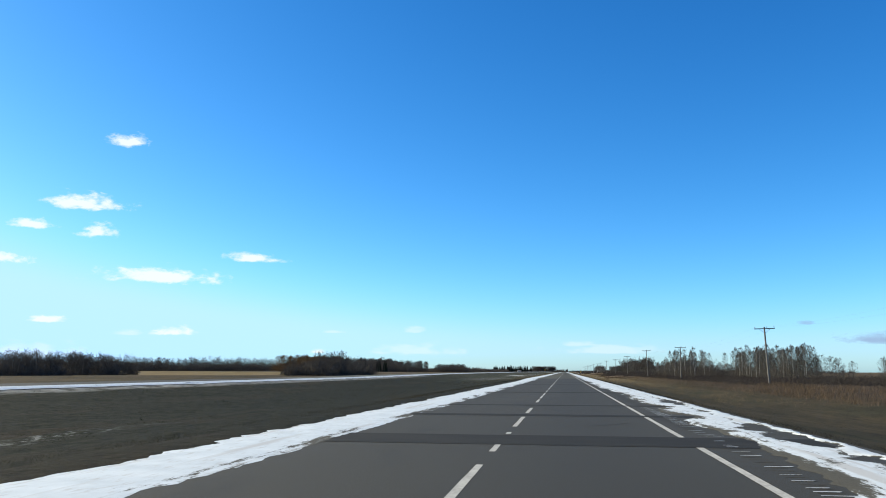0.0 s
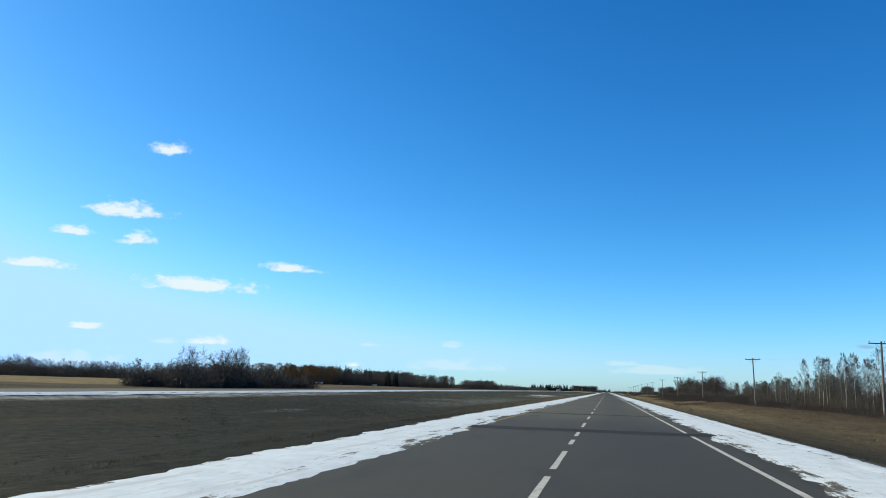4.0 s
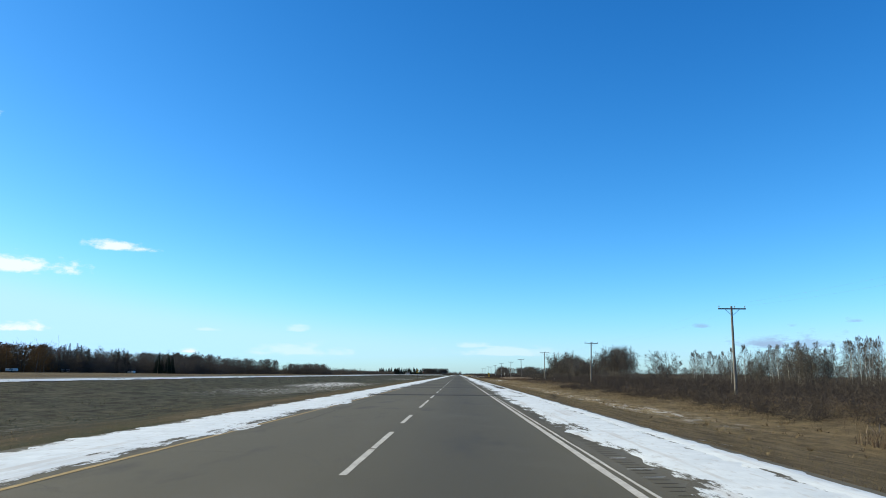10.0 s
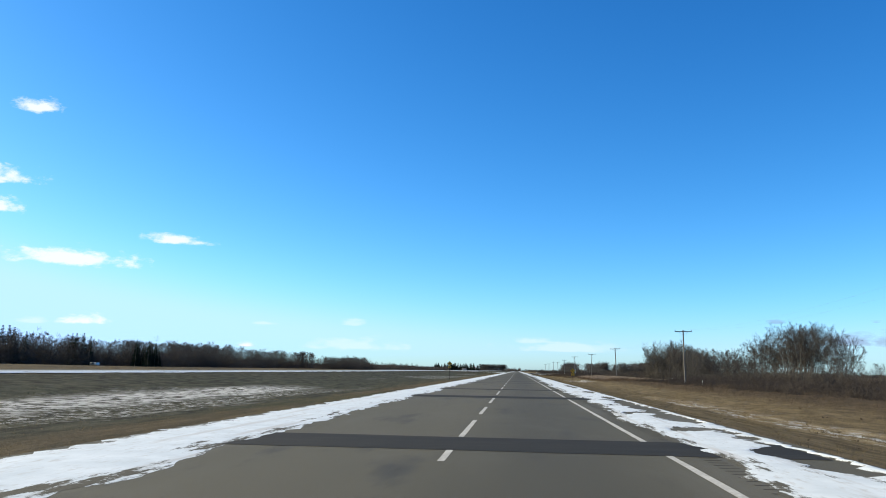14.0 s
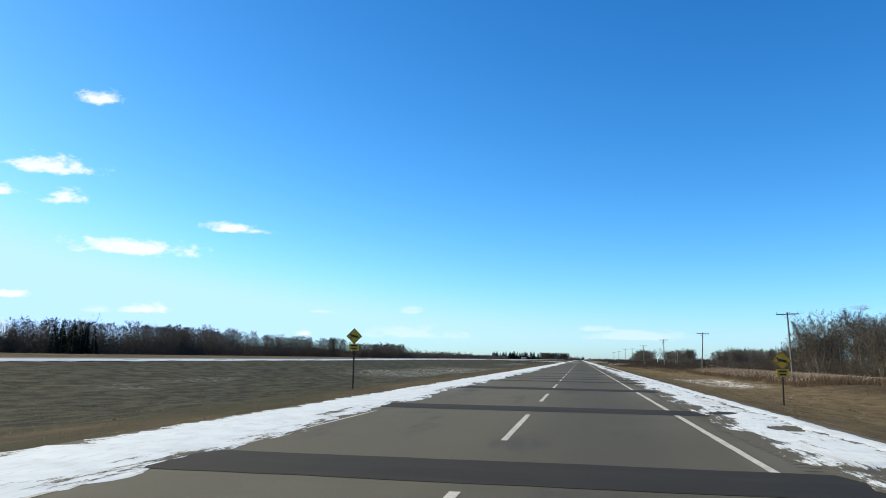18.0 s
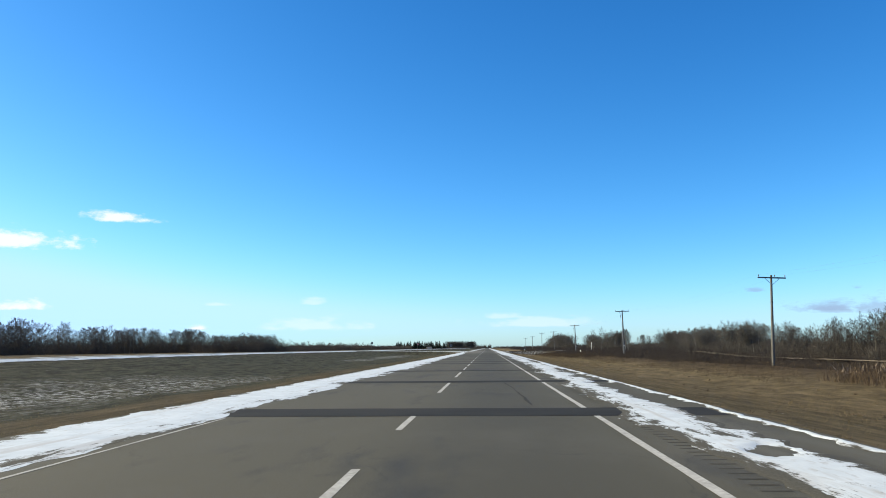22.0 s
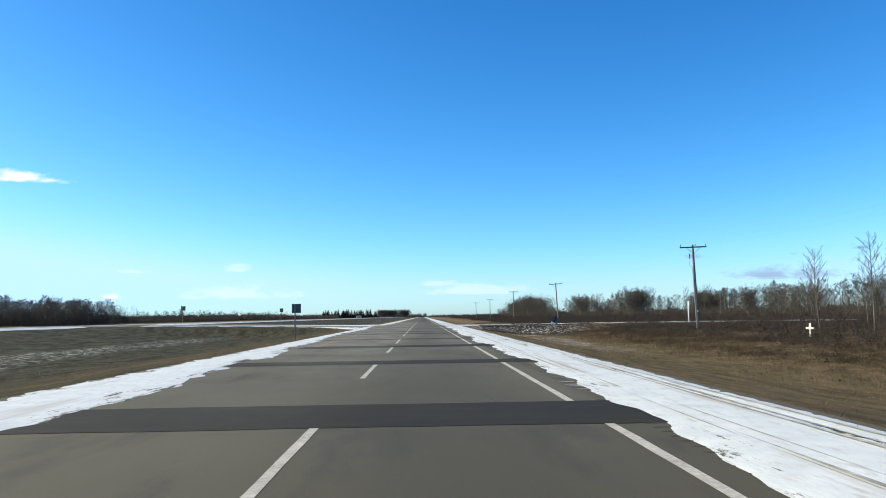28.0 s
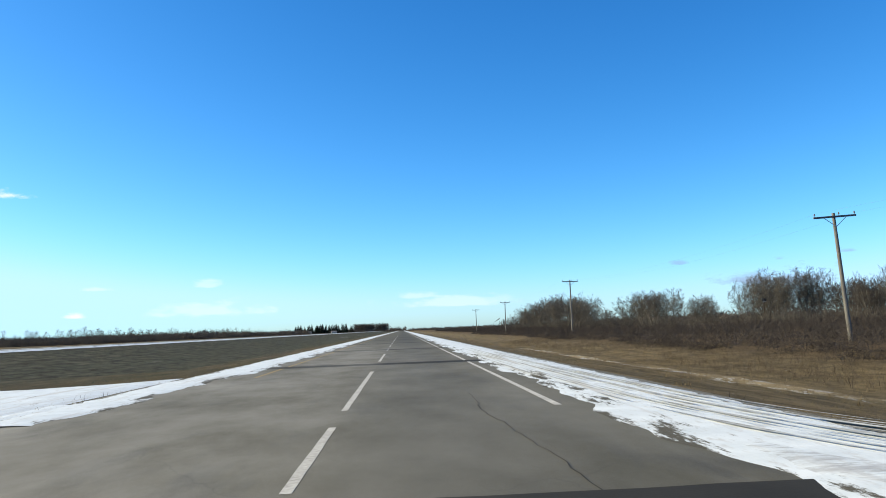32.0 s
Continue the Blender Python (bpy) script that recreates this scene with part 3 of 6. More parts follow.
def ground_z(x, y):
    """Height of the ground: road bed, ditches, the other carriageway's bank, the side road's bank."""
    x, y = np.asarray(x, dtype=float), np.asarray(y, dtype=float)
    px = [-4000, -200, -120, -70, -60, -45.5, -41, -30, -20, -14, -7.2, -6.2, 6.4, 7.2, 13, 17, 22, 27, 40, 4000]
    pz = [1.0, 0.2, 0.1, 0.1, 0.55, 0.55, 0.08, -0.85, -1.15, -0.75, -0.14, -0.1, -0.1, -0.16, -1.0, -1.2, -0.85, -0.4, -0.35, 0.3]
    z = np.interp(x, px, pz)
    # wet hollow east of the poles
    hollow = np.clip((y - 545) / 30, 0, 1) * np.clip((765 - y) / 30, 0, 1) * np.clip((x - 24) / 14, 0, 1) * np.clip((120 - x) / 40, 0, 1)
    z = z - 0.75 * hollow
    # the opposite road's level, and the land west of it that dips, rises and dips again
    z = z + (opposite_z(y) - 0.62) * np.interp(x, [-110, -66, -43, -35], [0, 1, 1, 0])
    z = z + np.interp(y, [0, 285, 350, 560, 640, 700, 1000, 1400], [-0.9, -0.9, 0.7, 0.9, 0.9, 0.2, -0.3, -0.3]) * np.interp(x, [-600, -260, -120, -80], [0.6, 1, 0.5, 0])
    # banks that carry the side road and the crossing
    right = (x > 6) & (x < 60)
    d = np.abs(y - CROSS_R)
    bank = np.clip(1 - (d - 5.5 - 10.5 * np.exp(-np.maximum(x - 4.6, 0) / 2.2)) / 5.0, 0, 1)
    bank = bank * bank * (3 - 2 * bank)
    top_r = np.interp(x, [6, 9, 30, 60], [-0.012, -0.012, 0.028, -0.072])
    z = np.where(right, z + (np.maximum(top_r, z) - z) * bank, z)
    d = np.abs(y - CROSS_L)
    bank = np.clip(1 - (d - 11.5 - 14.0 * np.exp(-np.maximum(-x - 6.2, 0) / 8.0) - 6.0 * np.exp(-np.maximum(x + 45.3, 0) / 4.0)) / 6.0, 0, 1)
    bank = bank * bank * (3 - 2 * bank)
    top_l = np.interp(x, [-46, -40, -10, -6], [0.58, 0.53, 0.01, -0.01])
    left = (x < -6) & (x > -46)
    z = np.where(left, z + (np.maximum(top_l, z) - z) * bank, z)
    off = np.clip((np.abs(x) - 7.5) / 6, 0, 1)
    rough = 0.10 * wave(y + 1.3 * x, 2, 3.0) * wave(x * 1.1 - 0.2 * y, 5, 2.0) + 0.06 * wave(x + 0.6 * y, 8, 1.1)
    near_other = np.clip(np.minimum(np.abs(x + 60.5), np.abs(x + 45)) / 4, 0, 1) * np.where((x < -45) & (x > -60), 0, 1)
    return z + rough * off * near_other * (1 - bank * left)

# ---- ground ----
def grid_mesh(name, xs, ys, zf, material, smooth=True):
    X, Y = np.meshgrid(np.asarray(xs, float), np.asarray(ys, float))
    Z = zf(X, Y)
    v = np.stack([X, Y, Z], -1).reshape(-1, 3)
    nx, ny = len(xs), len(ys)
    i = (np.arange(ny - 1)[:, None] * nx + np.arange(nx - 1)[None, :]).ravel()
    f = np.stack([i, i + 1, i + nx + 1, i + nx], 1)
    return mesh_data(name, v, f, material, smooth)


gx = np.concatenate([[-4500, -2500, -1200, -600, -350, -250], np.arange(-200, -62, 6), np.arange(-62, -20, 1.5), np.arange(-20, -7, 0.8), [-7.2, -6.6, -6.2, -2, 2, 6.2, 6.6, 7.2],
                     np.arange(8, 30, 0.8), np.arange(30, 60, 2.0), np.arange(60, 160, 10), [200, 300, 500, 900, 1800, 4500]])
gy = np.concatenate([[-3000, -800, -300], np.arange(-150, -30, 12), np.arange(-30, 860, 2.8), np.arange(860, 915, 1.0), np.arange(916, 1120, 4), np.arange(1120, 1500, 16), [1600, 1800, 2100, 2600, 3300, 4300, 6000]])
ground = tagged(new("ground", grid_mesh("ground", gx, gy, ground_z, M_GROUND)), "wide prairie verge of dead brown and olive grass with thin snow in the ditches", "ground", kind="structure")

# ---- road ----
Y0, Y1 = -90.0, 3200.0


def slab(name, x0, x1, y0, y1, level, thick, material, step=25):
    bm = bmesh.new()
    n = max(1, int((y1 - y0) / step))
    vs = []
    for k in range(n + 1):
        y = y0 + (y1 - y0) * k / n
        z = float(level(y))
        vs.append([bm.verts.new(p) for p in ((x0 - 0.15, y, z - thick), (x0, y, z), ((x0 + x1) / 2, y, z + 0.002), (x1, y, z), (x1 + 0.15, y, z - thick))])
    for a, b in zip(vs, vs[1:]):
        for k in range(4):
            bm.faces.new((a[k], a[k + 1], b[k + 1], b[k]))
    return bm_mesh(name, bm, material)


road = tagged(new("road", slab("road", -6.35, 6.7, Y0, Y1, lambda y: 0.0, 0.3, M_ASPHALT)), "grey worn asphalt of a two-lane divided highway carriageway", "road", kind="structure")


def strip(name, x0, x1, y0, y1, z, material, parent, jitter=0.0, step=1.0, seed=1, label=""):
    """A painted or poured strip along the road."""
    n = max(1, int(round((y1 - y0) / step)))
    ys = np.linspace(y0, y1, n + 1)
    j0, j1 = jitter * wave(ys, seed, 0.7), jitter * wave(ys, seed + 9, 0.7)
    v = np.stack([np.stack([x0 + j0, ys, np.full(n + 1, z)], 1), np.stack([x1 + j1, ys, np.full(n + 1, z)], 1)], 1).reshape(-1, 3)
    i = np.arange(n) * 2
    return part(name, mesh_data(name, v, np.stack([i, i + 1, i + 3, i + 2], 1), material), parent, label)


# lane dashes: those that stand apart, by stretch, and a regular rhythm between
DASHES = [
    (8.4, 11.6), (13.5, 14.8), (17.3, 17.8), (19.6, 23.8), (26, 29.6), (35, 38.7), (40.3, 44.8), (45.9, 49.4), (53.5, 56.2), (60.5, 64), (66.3, 67), (68.3, 72.7),
    (73.9, 77.8), (80, 84.5), (88, 92), (95.2, 99.2), (101.3, 104.2), (106.5, 110.5), (114, 117), (119, 123.2), (124.4, 128.6), (131, 133), (134.8, 137.2), (141.1, 145.2),
    (150, 154), (160, 164), (170, 174), (180, 184), (190, 194.5), (201.8, 205.9), (209.3, 214.8), (220.8, 225), (233, 237.8), (241.8, 246), (251.7, 255.5), (257.5, 261.6),
    (264.9, 269.7), (270.2, 273.7), (277.7, 281.2), (286.5, 290.1), (290.3, 294.4), (297.7, 302), (307.8, 312.4), (312.8, 317), (320.5, 326), (333.2, 337.5), (342.4, 348.5), (355.2, 360.2),
    (367.7, 371.4), (375.1, 375.8), (378.1, 383), (388, 393), (397.1, 398.8), (401.4, 406.7), (409.7, 414.5), (418, 421.6), (421.8, 424), (429.4, 436.7), (442.2, 448.5), (453.5, 458.5),
    (465, 470), (476, 481), (486, 491.6), (495.6, 501.9), (507, 513.2), (519.2, 525), (531.1, 536.7), (541.1, 541.8), (543.4, 547), (551, 557.4), (561.6, 569), (574.7, 580.5),
    (584.1, 591.9), (596.3, 603.5), (606.5, 612.4), (616.6, 620), (627.4, 634), (639.9, 647.2), (652.3, 658.6), (662, 669), (674.7, 681), (684.5, 691), (698.3, 704.2), (709, 714.5),
    (721, 727), (730, 735.2), (737.7, 738.2), (740.8, 741.7), (750.4, 751.4), (753.8, 758.2), (763.4, 767.6),
]
DASHES += [(773.5, 778.6), (786.1, 791), (798.3, 804), (808.3, 815), (822.9, 828), (831.3, 838), (840, 850.5), (853.7, 864), (866.5, 881), (886.5, 891), (893.3, 906), (914.2, 925)]
y = 933.0
while y < 1080:
    DASHES.append((y, y + 5))
    y += 12
for k, (a, b) in enumerate(DASHES):
    strip("lane_dash", -0.055, 0.06, a, b, 0.005, M_WHITE, road, 0.006, 0.5, k)
strip("edge_line", 3.62, 3.745, Y0, 874, 0.005, M_WHITE, road, 0.008, 0.8, 3, "worn white edge line")
strip("edge_line", 3.62, 3.745, 892.8, Y1, 0.005, M_WHITE, road, 0.008, 3, 4, "worn white edge line")
strip("old_edge_line", 3.83, 3.885, 170, 330, 0.005, M_WHITE, road, 0.01, 0.8, 6, "faint older white edge line")
strip("edge_line", -3.81, -3.7, Y0, 350, 0.005, M_YELLOW, road, 0.008, 0.8, 7, "worn yellow edge line")
strip("edge_line", -3.86, -3.79, 500, 513, 0.005, M_WHITE, road, 0.008, 0.8, 27, "edge line whitened by drifted snow")
strip("edge_line", -3.84, -3.75, 663.5, 668.5, 0.005, M_WHITE, road, 0.008, 0.5, 29, "edge line whitened by drifted snow")
strip("edge_line", -3.84, -3.78, 609, 619, 0.005, M_WHITE, road, 0.008, 0.8, 28, "edge line whitened by drifted snow")
strip("edge_line", -3.81, -3.7, 803, 864, 0.005, M_YELLOW, road, 0.008, 0.8, 17, "worn yellow edge line")
strip("edge_line", -3.81, -3.7, 905, Y1, 0.005, M_YELLOW, road, 0.008, 3, 8, "worn yellow edge line")

# sealed frost-heave patches that cross both lanes
BANDS = [(-12, 1.6), (3.5, 1.9), (15.9, 2.2), (24.8, 1.0), (32, 0.7), (51.5, 1.3), (82, 1.5), (101.3, 1.9), (138.4, 2.0), (158, 1.0), (232, 2.2), (283, 1.4), (327.2, 1.9), (355.8, 1.7), (367, 2.0),
         (376.5, 2.6), (400, 2.6), (425.5, 2.9), (441.4, 2.0), (470, 1.4), (484, 1.7), (503.4, 1.9), (515.4, 2.0), (530, 2.5), (542.3, 1.6), (549, 1.3), (555.2, 1.2), (569.6, 1.8), (592.6, 2.3), (606.8, 1.6),
         (620.2, 2.0), (635, 1.6), (650, 1.3), (670.9, 1.8), (679.8, 2.0), (696.3, 1.8), (708, 1.6), (725, 1.8), (742.3, 2.2), (752.8, 2.3), (769, 2.0), (779.7, 2.5), (792, 1.8), (804.3, 2.3), (815.8, 1.4),
         (830, 2.2), (838.6, 2.2), (852.5, 1.6), (867, 2.1), (885.2, 1.7), (911.5, 1.6), (935, 1.5), (962, 1.6), (990, 1.5), (1020, 1.6)]
rng = np.random.default_rng(4)


def sealed_patch(y, w, seed):
    xs = np.linspace(-4.2 - 0.5 * rng.random(), (6.15 if y < 825 else 4.8) + 0.4 * rng.random(), 30)
    slant = rng.uniform(-0.2, 0.05)
    lo = y - w / 2 + slant * (xs / 4) + 0.035 * wave(xs, seed, 0.9)
    hi = y + w / 2 + slant * (xs / 4) + 0.035 * wave(xs, seed + 5, 0.9)
    z = np.full(30, 0.007)
    v = np.stack([np.stack([xs, lo, z], 1), np.stack([xs, hi, z], 1)], 1).reshape(-1, 3)
    i = np.arange(29) * 2
    return part("sealed_patch", mesh_data("sealed_patch", v, np.stack([i, i + 2, i + 3, i + 1], 1), M_PATCH), road, "dark sealed repair band")


for k, (y, w) in enumerate(BANDS):
    sealed_patch(y, w, k)


def crack(points, width, seed):
    """A wandering sealed crack."""
    p = np.array(points, float)
    n = max(8, int(np.abs(np.diff(p[:, 1])).sum() / 0.35 + np.abs(np.diff(p[:, 0])).sum() / 0.35))
    tt = np.linspace(0, len(p) - 1, n)
    xs = np.interp(tt, np.arange(len(p)), p[:, 0]) + 0.05 * wave(tt * 9, seed, 1.3)
    ys = np.interp(tt, np.arange(len(p)), p[:, 1]) + 0.05 * wave(tt * 9, seed + 4, 1.1)
    d = np.stack([np.gradient(xs), np.gradient(ys)], 1)
    d /= np.linalg.norm(d, axis=1, keepdims=True) + 1e-9
    w = width * (0.6 + 0.4 * wave(tt * 5, seed + 2))[:, None]
    w[[0, -1]] *= 0.1
    nrm = np.stack([-d[:, 1], d[:, 0]], 1) * w
    c = np.stack([xs, ys], 1)
    v = np.concatenate([c - nrm, c + nrm], 1).reshape(-1, 2)
    v = np.concatenate([v, np.full((len(v), 1), 0.0065)], 1)
    i = np.arange(n - 1) * 2
    part("sealed_crack", mesh_data("sealed_crack", v, np.stack([i, i + 2, i + 3, i + 1], 1), M_CRACK), road, "thin dark sealed crack")


for k, (pts, w) in enumerate([([(-3.4, 203), (-2.6, 212), (-2.9, 222)], 0.015), ([(-3.1, 258), (-2.2, 268), (-2.5, 280)], 0.018), ([(-2.9, 297), (-3.2, 330)], 0.014), ([(1.8, 20), (3.0, 21.5)], 0.05), ([(-2.6, 44), (-3.0, 75)], 0.03),
                              ([(-0.7, 879.8), (-1.35, 878.2), (-1.0, 875), (-1.1, 871)], 0.013), ([(-6.0, 877.5), (-4.9, 879.3), (-3.0, 881.5)], 0.011), ([(2.4, 896), (2.35, 892), (2.6, 888.6), (2.65, 885)], 0.01),
                              ([(1.6, 740), (2.4, 748)], 0.03), ([(0.8, 118), (2.6, 119)], 0.04), ([(2.6, 622), (2.2, 634)], 0.05)]):
    crack(pts, w, k)

def damp_stain(x0, y0, x1, y1, width, seed):
    """A ragged dark stain that tapers to both ends."""
    tt = np.linspace(0, 1, 22)
    xs, ys = x0 + (x1 - x0) * tt + 0.06 * wave(tt * 8, seed), y0 + (y1 - y0) * tt + 0.06 * wave(tt * 8, seed + 3)
    half = 0.5 * width * np.sin(tt * math.pi) ** 0.7 * (0.5 + 0.45 * wave(tt * 19, seed + 5))
    n = np.array([-(y1 - y0), x1 - x0]) / math.hypot(x1 - x0, y1 - y0)
    lo, hi = np.stack([xs - n[0] * half, ys - n[1] * half], 1), np.stack([xs + n[0] * half, ys + n[1] * half], 1)
    v = np.concatenate([np.concatenate([lo, hi], 1).reshape(-1, 2), np.full((44, 1), 0.006)], 1)
    i = np.arange(21) * 2
    part("damp_stain", mesh_data("damp_stain", v, np.stack([i, i + 2, i + 3, i + 1], 1), M_STAIN), road, "dark damp stain on pale asphalt")


for k, st in enumerate([(-3.1, 816.6, -1.2, 818.6, 0.24), (-2.6, 821.5, -1.2, 824.2, 0.3), (-0.8, 824.2, -0.5, 825.4, 0.18), (-2.7, 857.4, -1.2, 859.6, 0.25), (-2.8, 860.3, -1.7, 862.6, 0.2), (-2.2, 862.9, -1.7, 864.8, 0.22), (-2.9, 839.5, -2.2, 841.5, 0.15)]):
    damp_stain(*st, 3 * k)

# ---- shoulder snow ----
band_y = np.array([b[0] for b in BANDS])
band_w = np.array([b[1] for b in BANDS])
melt_amp = rng.uniform(0.08, 0.6, len(BANDS))


def band_melt(ys):
    d = (ys[:, None] - band_y[None]) / (band_w[None] * 0.75 + 0.35)
    return (np.exp(-d * d) * melt_amp[None]).sum(1) * np.interp(ys, [690, 740], [1.0, 0.3])


hole_rng = np.random.default_rng(31)
HOLES = [(5.35, 324.85, 0.55, 0.7), (5.3, 413.0, 0.45, 0.5), (5.45, 405.2, 0.6, 0.7), (5.8, 566.5, 0.7, 0.6), (5.25, 562.2, 0.5, 0.5)]
for b_, w_ in BANDS:
    if 190 < b_ < 745 and hole_rng.random() < 0.6:
        HOLES.append((hole_rng.uniform(5.0, 5.9), b_ + hole_rng.normal() * 0.4, hole_rng.uniform(0.2, 0.6), hole_rng.uniform(0.2, 0.6) * w_ * 0.6))
for y_ in np.arange(395, 745, 6.5):
    if hole_rng.random() < 0.7:
        HOLES.append((hole_rng.uniform(4.9, 6.0), y_ + hole_rng.uniform(-3, 3), hole_rng.uniform(0.15, 0.5), hole_rng.uniform(0.2, 0.7)))


def melted(X, Y):
    """Where the thin snow has melted through to the road: 1 in a hole, 0 outside, ragged between."""
    m = np.zeros(X.shape)
    for hx_, hy_, a_, b_ in HOLES:
        k = np.abs(Y[:, 0] - hy_) < 3 * b_
        d = ((X[k] - hx_) / a_) ** 2 + ((Y[k] - hy_ - 0.7 * (X[k] - hx_)) / b_) ** 2
        m[k] = np.maximum(m[k], np.clip(1.25 - d + 0.35 * wave(3 * X[k] + 2 * Y[k], 5, 0.25), 0, 1))
    return m


def snow_strip(name, inner, outer, ys, zbase, material, label, cols=10, lift=0.028):
    fr = np.linspace(0, 1, cols)
    X = inner[:, None] + (outer - inner)[:, None] * fr
    level = np.zeros(len(ys)) + zbase
    Z = level[:, None] + 0.003 + lift * np.sqrt(np.clip(np.sin(fr * math.pi), 0, 1))[None] * (0.75 + 0.25 * wave(ys, 3, 1.7)[:, None])
    if not level.any():
        Z = Z + np.interp(np.abs(X), [6.55, 6.95, 7.3], [0, -0.12, -0.15])
    Y = np.repeat(ys[:, None], cols, 1)
    across = np.tile(fr, (len(ys), 1))
    if cols > 20:
        hole = melted(X, Y)
        Z = Z - 0.06 * hole
        across = np.where(hole > 0, np.minimum(across, 0.12), across)
    v = np.stack([X, Y, Z], -1).reshape(-1, 3)
    n = len(ys)
    i = (np.arange(n - 1)[:, None] * cols + np.arange(cols - 1)[None]).ravel()
    f = np.stack([i, i + 1, i + cols + 1, i + cols], 1)
    me = mesh_data(name, v, f, material, True)
    me.attributes.new("across", "FLOAT", "POINT").data.foreach_set("value", across.ravel().astype(np.float32))
    return tagged(new(name, me), label, "snow", kind="stuff")


ys = np.arange(-40, 152, 0.4)
lap = -5.2 - 0.16 * wave(ys, 15, 1.1) - 0.1 * wave(ys, 25, 0.4) - 1.1 * np.clip((ys - 110) / 40, 0, 1)
fr = np.linspace(0, 1, 5)
X = lap[:, None] + (-7.15 - lap)[:, None] * fr
Z = np.maximum(0.006 + 0.014 * np.sin(fr * 2.6), 0) + np.interp(np.abs(X), [6.45, 7.1], [0, -0.14])
v = np.stack([X, np.repeat(ys[:, None], 5, 1), Z], -1).reshape(-1, 3)
i = (np.arange(len(ys) - 1)[:, None] * 5 + np.arange(4)[None]).ravel()
tagged(new("verge_edge", mesh_data("verge_edge", v, np.stack([i, i + 1, i + 6, i + 5], 1), M_GROUND, True)), "dark turf lapping over the paved median shoulder", "verge", kind="structure")
ys = np.arange(-40, 872, 0.28)
more = np.clip((560 - np.abs(ys - 560)) / 200, 0, 1)
inn = 4.3 + 0.2 * wave(ys, 1, 2.3) + 0.18 * wave(ys, 6, 9) + band_melt(ys)
inn = np.where(np.abs(ys - 25) < 40, inn + 0.35, inn)
fray = np.random.default_rng(17)
inn = inn + 0.05 * fray.normal(size=len(ys)) * np.interp(ys, [720, 760], [1.0, 0.25])
outr = np.maximum(6.62 + 0.1 * wave(ys, 2, 1.3) + 0.1 * wave(ys, 12, 6) + 0.06 * wave(ys, 21, 0.33) + 0.04 * fray.normal(size=len(ys)), inn + 0.25)
# from about 330 m on a bare wet strip lies between the drift and its outer rim
gap = np.clip(np.clip((ys - 325) / 15, 0, 1) * np.clip((470 - ys) / 20, 0, 1) + np.clip((ys - 600) / 15, 0, 1) * np.clip((660 - ys) / 20, 0, 1), 0, 1) * np.clip(0.35 + wave(ys, 14, 7.0) + 0.6 * wave(ys, 3, 2.0), 0, 1)
gap = np.maximum(gap, np.clip((ys - 588) / 8, 0, 1) * np.clip(np.interp(ys, [640, 648, 668, 674, 690, 698], [0.75, -0.4, -0.4, 0.5, 0.5, -0.4]) + 0.35 * wave(ys, 5, 6.0), 0, 1))
gap += np.clip((45 - ys) / 10, 0, 1) * np.clip(0.2 + wave(ys, 9, 3.0), 0, 1)
split_in = 6.15 - 0.6 * gap + 0.1 * wave(ys, 8, 1.1) + 0.06 * fray.normal(size=len(ys))
split_out = split_in - 0.25 + np.clip(gap * 4, 0, 1) * (0.36 + 0.75 * gap) + 0.04 * fray.normal(size=len(ys))
snow_strip("shoulder_snow", inn, np.maximum(split_in, inn + 0.15), ys, 0.0, M_SNOW_R, "thin wind-packed snow on the paved shoulder, worn in dark streaks", 22)
snow_strip("shoulder_snow", np.minimum(split_out, outr - 0.15), outr, ys, 0.0, M_SNOW, "narrow white rim of snow at the grass edge", 5)
ys2 = np.concatenate([np.arange(880, 990, 0.3), np.arange(990, 2600, 1.2)])
snow_strip("shoulder_snow", 4.2 + 0.25 * wave(ys2, 1, 2.3), 6.6 + 0.16 * wave(ys2, 2, 1.3), ys2, 0.0, M_SNOW, "thin wind-packed snow on the paved shoulder")
ys = np.arange(-40, 897, 0.28)
late = np.clip((ys - 795) / 30, 0, 1)
inn = -3.95 + 0.25 * wave(ys, 4, 2.0) + 0.28 * wave(ys, 7, 13) - 0.35 * band_melt(ys) - 1.35 * late - 0.7 * np.clip((ys - 868) / 8, 0, 1)
inn = np.minimum(inn + 0.6 * np.clip((150 - ys) / 30, 0, 1), -3.4) + 0.03 * fray.normal(size=len(ys))
outr = np.minimum(-6.25 + 0.75 * np.clip((150 - ys) / 40, 0, 1) - 0.12 * wave(ys, 5, 1.2) - 0.1 * wave(ys, 22, 0.33) + 0.06 * fray.normal(size=len(ys)) - 0.9 * np.clip((ys - 862) / 8, 0, 1), inn - 0.3)
snow_strip("shoulder_snow", inn, outr, ys, 0.0, M_SNOW, "bright wind-packed snow along the median shoulder")
ys2 = np.concatenate([np.arange(893, 990, 0.3), np.arange(990, 2600, 1.2)])
snow_strip("shoulder_snow", -5.3 + 0.9 * np.clip((ys2 - 888) / 25, 0, 1) + 0.3 * wave(ys2, 4, 2.0), -6.3 - 0.12 * wave(ys2, 5, 1.2), ys2, 0.0, M_SNOW, "bright wind-packed snow along the median shoulder")

